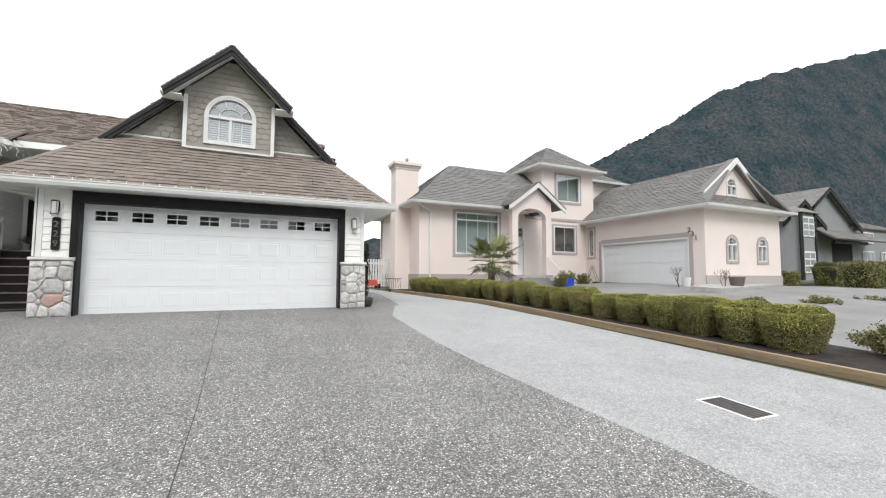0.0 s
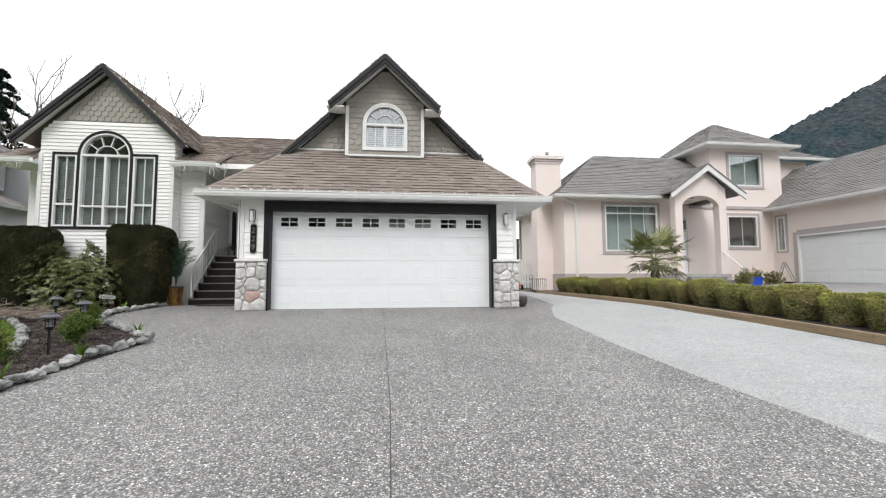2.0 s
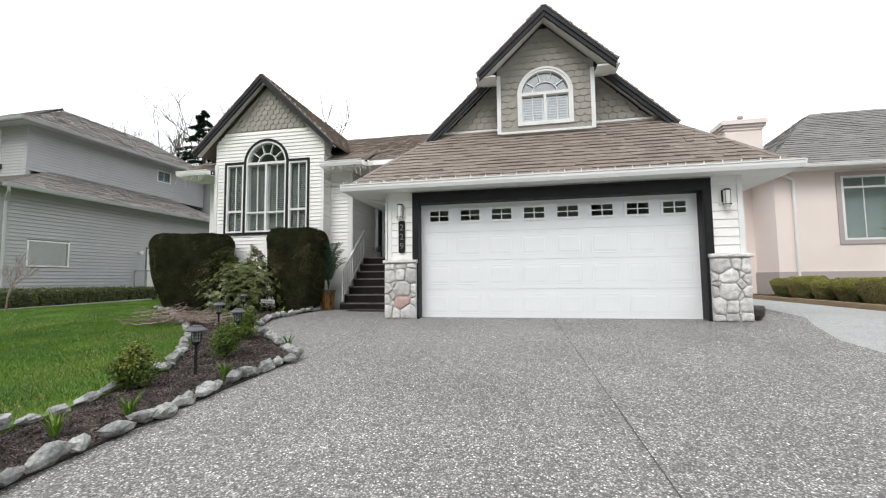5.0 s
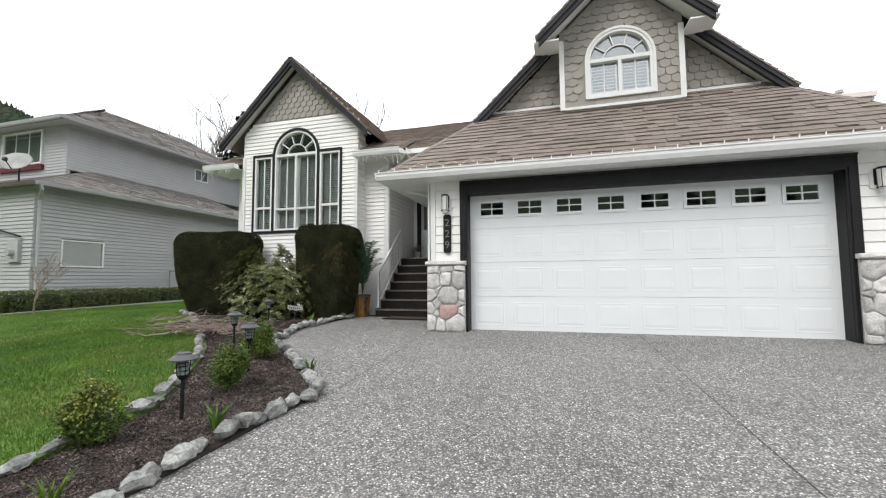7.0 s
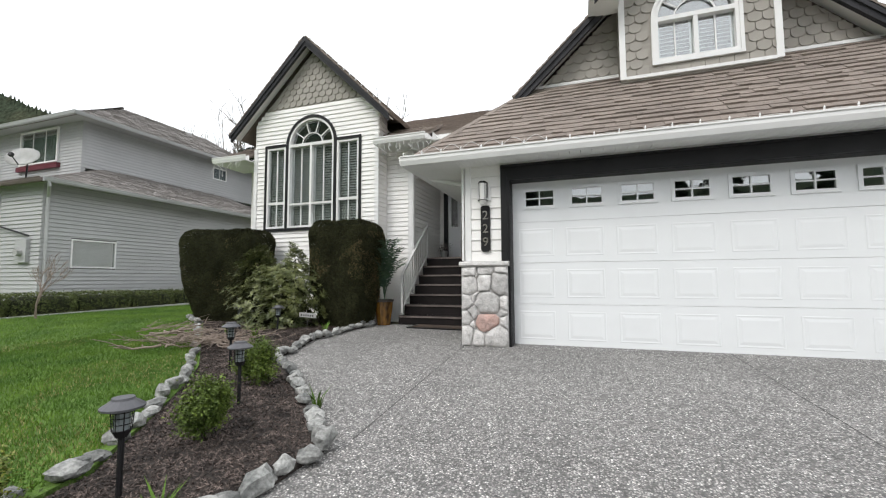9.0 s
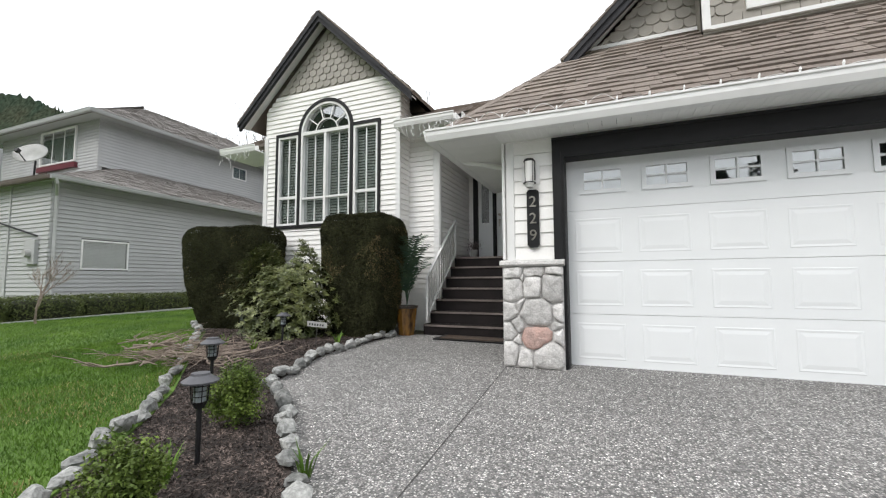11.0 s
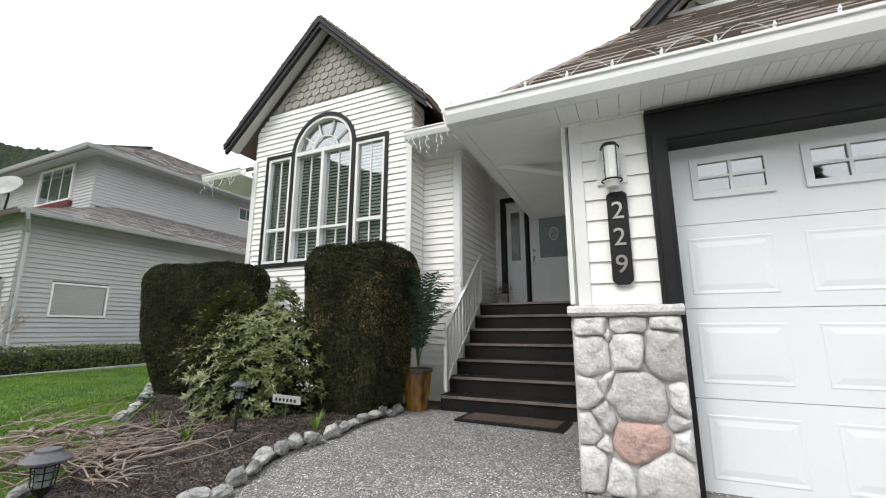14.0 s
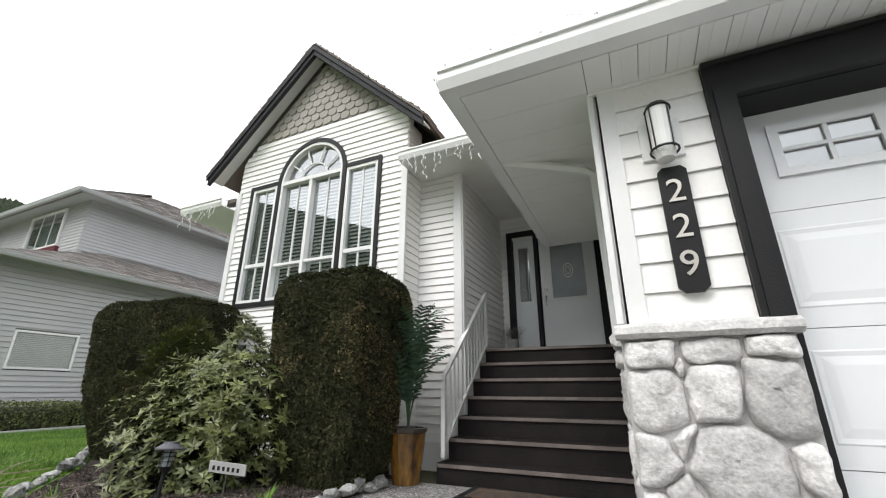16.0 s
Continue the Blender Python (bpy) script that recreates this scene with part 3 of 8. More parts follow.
driveway = drape("driveway", [(-4.1, -4), (3.45, -4), (3.42, 1.9), (3.22, 4.7), (3.2, 6.3), (3.36, 9.15), (3.8, 10.4), (4.3, 11.5), (5.1, 16.2), (5.2, 22), (2.4, 22), (2.4, 11.1), (-3.9, 11.1), (-3.9, 12.72), (-6.45, 12.72), (-6.4, 12.1),
      (-6.45, 10.6), (-6.2, 9.4), (-5.3, 8.6), (-4.65, 7.95), (-4.0, 7.3), (-4.1, 6.6), (-4.1, 5.5)], 0.0, "agg",
      "grey exposed aggregate driveway of small pebbles in front of the garage", "driveway")
strip = drape("concrete_strip", [(3.45, -4), (7.4, -4), (7.42, 2.0), (7.05, 8.2), (6.0, 17.8), (5.6, 22), (5.2, 22), (5.1, 16.2), (4.3, 11.5), (3.8, 10.4), (3.36, 9.15), (3.2, 6.3), (3.22, 4.7), (3.42, 1.9)], 0.0, "agg2",
      "pale washed concrete drive strip beside the aggregate driveway", "driveway")
lawn = drape("lawn", [(-16.0, 2.0), (-5.1, -4), (-4.9, 5.2), (-5.1, 6.6), (-5.7, 7.5), (-6.3, 8.3), (-6.75, 8.8), (-10.0, 11.7), (-11.6, 12.6), (-15.2, 16.6), (-16.0, 11)], 0.03, "lawn",
      "short bright green lawn with thin dry patches", "lawn")
bed = drape("planting_bed", [(-4.9, -4), (-3.9, -4), (-3.95, 5.5), (-3.9, 6.6), (-3.85, 7.3), (-4.5, 7.95), (-5.15, 8.6), (-6.05, 9.4), (-6.35, 10.6), (-6.28, 12.2), (-6.6, 13.1),
      (-11.5, 13.1), (-11.5, 12.5), (-10.0, 11.65), (-6.7, 8.75), (-6.25, 8.25), (-5.65, 7.45), (-5.05, 6.6), (-4.85, 5.2)], 0.02, "mulch",
      "dark brown bark mulch bed along the driveway and house", "planting bed")
drape("road", [(-200, -14), (200, -14), (200, -4), (-200, -4)], 0.0, "kerbconc", "pale grey street behind the driveways", "road")
drape("side_lawn", [(-60, -4), (-16.0, -4), (-16.0, 30), (-60, 30)], 0.0, "lawn", "green lawn beside the grey neighbouring house", "lawn")
drape("front_lawn", [(-16.0, -4), (-5.1, -4), (-16.0, 2.0)], 0.025, "lawn", "green lawn by the street", "lawn")
drape("neighbour_driveway", [(10.0, -4), (10.2, 4.5), (10.0, 9), (13.5, 15.5), (13.5, 17.0), (20.0, 17.5), (20.0, 19.5), (20.0, 12.2), (26, 12.2), (30, 9), (24, 4), (22, -4)], 0.0, "old_concrete",
      "weathered grey concrete driveway before the pink house", "driveway", depth=0.5, ramp=True)
bm = bmesh.new()
for x0, y0, x1, y1 in ((-0.39, 10.95, -0.17, 4.2), (-0.17, 4.2, -0.1, -4)):
    yy = [y0 + (y1 - y0) * i / 4 for i in range(5)]
    for a, b in zip(yy, yy[1:]):
        xa, xb = x0 + (x1 - x0) * (a - y0) / (y1 - y0), x0 + (x1 - x0) * (b - y0) / (y1 - y0)
        bm.faces.new([bm.verts.new(p) for p in ((xa - 0.0045, a, gz(a) + 0.003), (xa + 0.0045, a, gz(a) + 0.003), (xb + 0.0045, b, gz(b) + 0.003), (xb - 0.0045, b, gz(b) + 0.003))])
part("control_joint", bm, "joint", driveway)
for pts in ([(-3.83, 10.85), (-3.76, 7.5)],):
    bm = bmesh.new()
    (xa, a), (xb, b) = pts
    bm.faces.new([bm.verts.new(p) for p in ((xa - 0.0045, a, gz(a) + 0.003), (xa + 0.0045, a, gz(a) + 0.003), (xb + 0.0045, b, gz(b) + 0.003), (xb - 0.0045, b, gz(b) + 0.003))])
    part("control_joint", bm, "joint", driveway)

# ---- the white house ----
house = thing("white_house", "white sided house with taupe gables, black trim, brown shingle roof", "house", kind="")
XC = -0.385
FG = Face((0, 10.82), (1, 0))
FK = Face((0, 10.99), (1, 0))
GB = 0.40


def window_bits(parent, F, u0, u1, z0, z1, w=-0.03, bars_v=0, bars_h=0, fw=0.045, blind=0, back=None, mat="trim", split=None, slat_gap=0.055, wd=0.05, pane="glass"):
    """A rectangular window: frame, bars, pane and what hangs behind it."""
    win = parent
    bm = bmesh.new()
    F.box(bm, u0, u0 + fw, z0, z1, w - 0.02, w + wd)
    F.box(bm, u1 - fw, u1, z0, z1, w - 0.02, w + wd)
    F.box(bm, u0 + fw, u1 - fw, z0, z0 + fw, w - 0.02, w + wd)
    F.box(bm, u0 + fw, u1 - fw, z1 - fw, z1, w - 0.02, w + wd)
    part("frame", bm, mat, win)
    for i in range(bars_v):
        bm = bmesh.new()
        c = u0 + (u1 - u0) * (i + 1) / (bars_v + 1)
        F.box(bm, c - 0.011, c + 0.011, z0 + fw, z1 - fw, w - 0.008, w + 0.012)
        part("glazing_bar", bm, mat, win)
    for i in range(bars_h):
        bm = bmesh.new()
        c = z0 + (z1 - z0) * (i + 1) / (bars_h + 1)
        F.box(bm, u0 + fw, u1 - fw, c - 0.011, c + 0.011, w - 0.007, w + 0.011)
        part("glazing_bar", bm, mat, win)
    if split is not None:
        bm = bmesh.new()
        F.box(bm, u0 + fw, u1 - fw, split - 0.03, split + 0.03, w - 0.015, w + 0.03)
        part("rail", bm, mat, win)
    bm = bmesh.new()
    F.box(bm, u0 + fw, u1 - fw, z0 + fw, z1 - fw, w - 0.004, w)
    p = part("pane", bm, pane, win)
    p.visible_shadow = False
    if blind:
        z = z0 + fw
        while z < z1 - fw - 0.02:
            bm = bmesh.new()
            t = 0.02 * blind
            hexa(bm, [F.p(u, z + dz, w - 0.08 + dw) for u in (u0 + fw, u1 - fw) for dz, dw in ((0, 0.02), (0.004, 0.02), (t + 0.012, -0.022), (t + 0.016, -0.022))])
            part("blind_slat", bm, "blind", win)
            z += slat_gap
    if back:
        # a curtain, or a dark sheet painted as the unlit room
        bm = bmesh.new()
        F.box(bm, u0 - 0.05, u1 + 0.05, z0 - 0.05, z1 + 0.05, w - 0.3, w - 0.28)
        part("curtain" if back == "curtain" else "room_lining", bm, back, win)


# garage front
DX0, DX1, DZ = XC - 2.745, XC + 2.745, 2.84
SX0, SX1 = -3.86, 3.07
gw = wall(house, FG, GB, 3.16, lambda z: (SX0 + 0.06, SX1 - 0.04), [rect_hole(DX0 - 0.001, DX1 + 0.001, 0, DZ)], boards=False, name="wall", thick=0.35)
for s, e in ((SX0 + 0.14, DX0 - 0.133), (DX1 + 0.153, SX1 - 0.12)):
    z = 1.645
    n = 9
    c = (3.078 - z) / n
    for i in range(n):
        bm = bmesh.new()
        hexa(bm, [FG.p(u, zz, ww) for u in (s, e) for zz, ww in ((z + c * i + 0.005, 0.02), (z + c * (i + 1), 0.005), (z + c * i + 0.005, 0.001), (z + c * (i + 1), 0.001))])
        part("siding_board", bm, "siding", gw)
for u0, u1 in ((SX0 + 0.05, SX0 + 0.14), (SX1 - 0.12, SX1 - 0.03)):
    bm = bmesh.new()
    FG.box(bm, u0, u1, 1.645, 3.078, 0.001, 0.032)
    part("corner_board", bm, "trim", house)
bm = bmesh.new()
for u0, u1, z0, z1, w1 in ((DX0 - 0.13, DX0, GB, DZ + 0.2, 0.05), (DX1, DX1 + 0.15, GB, DZ + 0.2, 0.05)):
    FG.box(bm, u0, u1, z0, z1, 0.002, w1)
    part("garage_door_casing", bm, "black", house, "black painted casing round the garage door")
    bm = bmesh.new()
    FG.box(bm, u0 + 0.03, u1 - 0.03, z0, DZ + 0.05, w1 + 0.0005, w1 + 0.012)
    part("casing_moulding", bm, "black", house)
    bm = bmesh.new()
FG.box(bm, DX0, DX1, DZ, DZ + 0.2, 0.002, 0.05)
FG.box(bm, DX0 - 0.13, DX1 + 0.15, DZ + 0.2, DZ + 0.23, 0.002, 0.07)
part("garage_door_casing", bm, "black", house, "black painted casing round the garage door")
bm = bmesh.new()
FG.box(bm, DX0 - 0.02, DX0 + 0.004, GB, DZ, -0.3, 0.002)
part("door_jamb", bm, "black", house)
bm = bmesh.new()
FG.box(bm, DX1 - 0.004, DX1 + 0.02, GB, DZ, -0.3, 0.002)
part("door_jamb", bm, "black", house)
bm = bmesh.new()
FG.box(bm, DX0 + 0.004, DX1 - 0.004, DZ - 0.004, DZ + 0.02, -0.3, 0.002)
part("door_jamb", bm, "black", house)

gd = new("garage_door")
gd.parent = house
tagged(gd, "white raised-panel garage door with a row of small windows")
SEC = 4
sh = (DZ - GB) / SEC
PW = (DX1 - DX0) / 8
WP, WX, WZ0, WZ1 = 0.668, XC - 2.558, 2.455, 2.712
for s in range(SEC):
    z0, z1 = GB + s * sh, GB + (s + 1) * sh
    bm = bmesh.new()
    holes = [(WX + WP * k, WX + WP * k + 0.44) for k in range(8)] if s == SEC - 1 else []
    if holes:
        for a, b in ((z0 + 0.004, WZ0), (WZ1, z1)):
            FK.box(bm, DX0, DX1, a, b, -0.09, -0.045)
        us = [DX0] + sum([list(h) for h in holes], []) + [DX1]
        for a, b in zip(us[::2], us[1::2]):
            FK.box(bm, a, b, WZ0, WZ1, -0.09, -0.045)
    else:
        FK.box(bm, DX0, DX1, z0 + 0.004, z1, -0.09, -0.045)
        for row in range(1):
            for k in range(8):
                a, b = DX0 + PW * k + 0.085, DX0 + PW * (k + 1) - 0.085
                c, d = z0 + 0.1, z1 - 0.1
                q0 = [(a, c), (b, c), (b, d), (a, d)]
                q1, q2, q3 = [[(a + e, c + e), (b - e, c + e), (b - e, d - e), (a + e, d - e)] for e in (0.008, 0.03, 0.07)]
                bp = bmesh.new()
                rings = [[bp.verts.new(FK.p(u, z, w)) for u, z in q] for q, w in ((q0, -0.0447), (q1, -0.0415), (q2, -0.0445), (q3, -0.0395))]
                for r0, r1 in zip(rings, rings[1:]):
                    for i in range(4):
                        bp.faces.new((r0[i], r0[(i + 1) % 4], r1[(i + 1) % 4], r1[i]))
                bp.faces.new(rings[-1])
                part("raised_panel", bp, "door", gd)
    part("door_section", bm, "door", gd)
    if holes:
        for k in range(8):
            a, b, c, d = *holes[k], WZ0, WZ1
            bm = bmesh.new()
            f = 0.018
            for q in ((a - 0.03, a + f, c - 0.03, d + 0.03), (b - f, b + 0.03, c - 0.03, d + 0.03), (a + f, b - f, c - 0.03, c + f), (a + f, b - f, d - f, d + 0.03)):
                FK.box(bm, *q, -0.044, -0.028)
            m = (a + b) / 2
            FK.box(bm, m - 0.01, m + 0.01, c + f, d - f, -0.0475, -0.030)
            FK.box(bm, a + f, m - 0.01, (c + d) / 2 - 0.01, (c + d) / 2 + 0.01, -0.0475, -0.030)
            FK.box(bm, m + 0.01, b - f, (c + d) / 2 - 0.01, (c + d) / 2 + 0.01, -0.0475, -0.030)
            part("window_frame", bm, "door", gd)
            bm = bmesh.new()
            FK.box(bm, a, b, c, d, -0.052, -0.048)
            part("pane", bm, "coated", gd)
bm = bmesh.new()
FK.box(bm, DX0, DX1, GB - 0.02, GB + 0.006, -0.1, -0.04)
part("rubber_seal", bm, "black", gd)

# garage shell and other outer walls
bm = bmesh.new()
box(bm, SX0 + 0.06, 11.2, GB - 0.3, SX0 + 0.2, 22, 3.3)
box(bm, SX1 - 0.2, 11.2, GB - 0.3, SX1 - 0.04, 22, 3.3)
box(bm, SX0, 21.9, GB - 0.3, SX1, 22, 6)
box(bm, SX0 + 0.2, 11.2, 3.2, SX1 - 0.2, 21.9, 3.235)
part("garage_shell", bm, "siding", house)
FR = Face((SX1 - 0.037, 10.823), (0, 1))
wall(house, FR, GB, 3.24, lambda z: (0.0, 10.9), boards="joined", thick=0.02)
FL = Face((-3.834, 15.5), (0, -1))
wall(house, FL, GB + 0.3, 4.6, lambda z: (0.0, 4.66 if z < 3.09 else 1.9), boards=True, thick=0.012)
bm = bmesh.new()
FL.box(bm, 4.58, 4.70, 1.66, 3.09, 0.0, 0.035)
part("corner_board", bm, "trim", house)


def cells(seeds, w, h, inset):
    """Splits a w by h panel among the seeds (place and size) and rounds the pieces."""
    out = []
    for i, (x, y, r) in enumerate(seeds):
        poly = [Vector((0, 0)), Vector((w, 0)), Vector((w, h)), Vector((0, h))]
        for j, (a, b, q_) in enumerate(seeds):
            if i == j:
                continue
            o, d = Vector((x, y)), Vector((a - x, b - y))
            lim = (d.dot(d) + r * r - q_ * q_) / 2
            new_poly = []
            for k in range(len(poly)):
                p, q = poly[k], poly[(k + 1) % len(poly)]
                dp, dq = (p - o).dot(d) - lim, (q - o).dot(d) - lim
                if dp <= 0:
                    new_poly.append(p)
                if dp * dq < 0:
                    new_poly.append(p + (q - p) * (dp / (dp - dq)))
            poly = new_poly
            if len(poly) < 3:
                break
        if len(poly) < 3:
            continue
        c = sum(poly, Vector((0, 0))) / len(poly)
        for f in (0.86, 0.8, 0.75):
            poly = sum([[poly[k] * f + poly[(k + 1) % len(poly)] * (1 - f), poly[k] * (1 - f) + poly[(k + 1) % len(poly)] * f] for k in range(len(poly))], [])
        poly = [p + (c - p).normalized() * inset + Vector((noise.noise(Vector((p.x * 14, p.y * 14, i))), noise.noise(Vector((p.x * 14, p.y * 14, i + 50))))) * 0.016 for p in poly]
        out.append((c, poly))
    return out


def pier(u0, u1, z1, seeds, pink, F, w0, name="stone_pier", smooth=True):
    """A panel of river stones in mortar, capped by a stone ledge."""
    ob = new(name)
    ob.parent = house
    tagged(ob, "pale rounded river stone facing below the white siding")
    bm = bmesh.new()
    F.box(bm, u0, u1, GB - 0.02, z1, 0.001, w0)
    part("mortar", bm, "mortar", ob)
    W, H = u1 - u0, z1 - GB - 0.01
    for i, (c, poly) in enumerate(cells([(x * W, y * H, r_ * W) for x, y, r_ in seeds], W, H, 0.005)):
        rng = random.Random(i)
        dep = rng.uniform(0.042, 0.07)
        bm = bmesh.new()
        n = len(poly)
        rings = []
        for k, (f, d) in enumerate(((1.0, 0.0), (0.985, 0.35), (0.93, 0.7), (0.78, 0.93), (0.5, 1.0), (0.2, 1.03))):
            rings.append([bm.verts.new(F.p(u0 + c.x + (p.x - c.x) * f, GB + 0.005 + c.y + (p.y - c.y) * f,
                          w0 - 0.006 + dep * d + (0.022 * noise.noise(Vector((p.x * 8 + i, p.y * 8, f * 3))) if k > 1 else 0))) for p in poly])
        for a, b in zip(rings, rings[1:]):
            for k in range(n):
                bm.faces.new((a[k], a[(k + 1) % n], b[(k + 1) % n], b[k]))
        bm.faces.new(rings[-1])
        part("stone", bm, "stone_pink" if i in pink else "stone", ob, smooth=True)
    bm = bmesh.new()
    n = 12
    prof = [(-0.001, 0.0), (0.1, -0.0), (0.125, 0.02), (0.12, 0.05), (0.1, 0.068), (-0.001, 0.075)]
    rings = []
    for i in range(n + 1):
        u = u0 - 0.02 + (u1 - u0 + 0.04) * i / n
        rings.append([bm.verts.new(F.p(u, z1 + z + 0.008 * noise.noise(Vector((u * 7, z * 30, 1))), (w + w0 - 0.05) + (0.016 * noise.noise(Vector((u * 6, z * 20, 5))) if w > 0.01 else 0.0))) for w, z in prof])
    for a, b in zip(rings, rings[1:]):
        for k in range(len(prof)):
            bm.faces.new((a[k], a[(k + 1) % len(prof)], b[(k + 1) % len(prof)], b[k]))
    bm.faces.new(rings[0])
    bm.faces.new(rings[-1][::-1])
    part("stone_cap", bm, "stone", ob, "pale cut stone ledge")


SEEDS = [(0.15, 0.95, 0.17), (0.52, 0.955, 0.15), (0.88, 0.95, 0.13), (0.32, 0.86, 0.06), (0.14, 0.77, 0.24), (0.53, 0.79, 0.22), (0.85, 0.78, 0.26), (0.10, 0.56, 0.18), (0.28, 0.61, 0.12),
         (0.57, 0.54, 0.29), (0.93, 0.56, 0.17), (0.28, 0.43, 0.15), (0.84, 0.43, 0.09), (0.57, 0.30, 0.27), (0.10, 0.36, 0.15), (0.93, 0.29, 0.16), (0.12, 0.14, 0.19), (0.38, 0.11, 0.18), (0.76, 0.12, 0.30), (0.27, 0.27, 0.08)]
pier(SX0, DX0 - 0.035, 1.572, SEEDS, (13,), FG, 0.09)
pier(DX1 + 0.05, SX1, 1.572, [(1 - x, 1 - y * 0.97, r_) for x, y, r_ in SEEDS], (), FG, 0.09)
FLS = Face((SX0 + 0.06, 11.9), (0, -1))
pier(0.0, 0.86, 1.572, [(1 - x, y, r_) for x, y, r_ in SEEDS], (), FLS, 0.05)

# garage roof: front slope, hips, side slopes
SL = 0.94
EX0, EX1, EY, EZ = -4.6, 3.74, 10.49, 3.23
nrm = math.hypot(1, SL)
roof(house, (0, EY, EZ), (1, 0, 0), (0, 1, SL), 1.63 * nrm, lambda s: EX0 + s / nrm, lambda s: EX1 - s / nrm, singles=300, rnd=3, label="weathered brown shingle roof slope over the garage")
roof(house, (EX0, 0, EZ), (0, 1, 0), (1, 0, SL), 1.9 * nrm, lambda s: EY + s / nrm, lambda s: 13.6, rnd=4)
roof(house, (EX1, 0, EZ), (0, 1, 0), (-1, 0, SL), 2.2 * nrm, lambda s: EY + s / nrm, lambda s: 22, rnd=5)
bm = bmesh.new()
for (x, y, z), (x2, y2, z2) in (((EX0, EY, EZ), (EX0 + 1.63, EY + 1.63, EZ + 1.63 * SL)), ((EX1, EY, EZ), (EX1 - 1.63, EY + 1.63, EZ + 1.63 * SL))):
    bm = bmesh.new()
    for i in range(16):
        a, b = i / 16, (i + 1) / 16 + 0.01
        p, q = Vector((x + (x2 - x) * a, y + (y2 - y) * a, z + (z2 - z) * a + 0.012)), Vector((x + (x2 - x) * b, y + (y2 - y) * b, z + (z2 - z) * b + 0.022))
        sgn = 1 if x2 > x else -1
        for s in (1, -1):
            d = Vector((0.1, -0.0, -0.0)) if s == 1 else Vector((0, 0, 0))
            e = Vector((sgn * 0.085, -0.0, -0.006)) if s == 1 else Vector((0, 0.085, -0.006))
            e = Vector((sgn * 0.12, 0.0, 0.0)) if s == 1 else Vector((0.0, 0.12, 0.0))
            hexa(bm, [w + k * e + Vector((0, 0, t)) for w in (p, q) for k in (0, 1) for t in (0, 0.014)])
    part("hip_cap", bm, "roof", house, "shingle caps along the roof hip")
gutter(house, (EX0 - 0.1, EY - 0.005, EZ - 0.125), (EX1 + 0.1, EY - 0.005, EZ - 0.125), (0, -1, 0))
gutter(house, (EX0 - 0.005, EY - 0.1, EZ - 0.125), (EX0 - 0.005, 13.6, EZ - 0.125), (-1, 0, 0))
gutter(house, (EX1 + 0.005, EY - 0.1, EZ - 0.125), (EX1 + 0.005, 22, EZ - 0.125), (1, 0, 0))
bm = bmesh.new()
box(bm, EX0 - 0.1, EY - 0.1, EZ - 0.137, EX0 + 0.002, EY - 0.002, EZ - 0.03)
part("gutter_corner", bm, "trim", house)
sof = new("soffit")
sof.parent = house
tagged(sof, "white ribbed vinyl soffit under the garage eaves")
SZ = EZ - 0.135
u = -3.86
while u < EX1 - 0.01:
    bm = bmesh.new()
    e = min(u + 0.145, EX1)
    y1 = 10.818 if u < 2.9 else 13.6
    box(bm, u + 0.002, EY, SZ, e - 0.002, y1, SZ + 0.015)
    box(bm, u + 0.06, EY, SZ - 0.004, u + 0.07, y1, SZ + 0.0001)
    part("soffit_panel", bm, "soffit", sof)
    u += 0.145
y = EY
while y < 13.55:
    bm = bmesh.new()
    e = min(y + 0.29, 13.58)
    box(bm, EX0, y + 0.0015, SZ, -3.862, e - 0.0015, SZ + 0.015)
    part("soffit_panel", bm, "soffit", sof)
    y += 0.29
bm = bmesh.new()
box(bm, -4.6, 13.58, 3.2, -3.88, 13.62, 4.3)
part("fascia", bm, "trim", house)
bm = bmesh.new()
box(bm, -3.86, 10.79, 3.08, 3.05, 10.817, SZ - 0.001)
part("soffit_trim", bm, "siding", house)


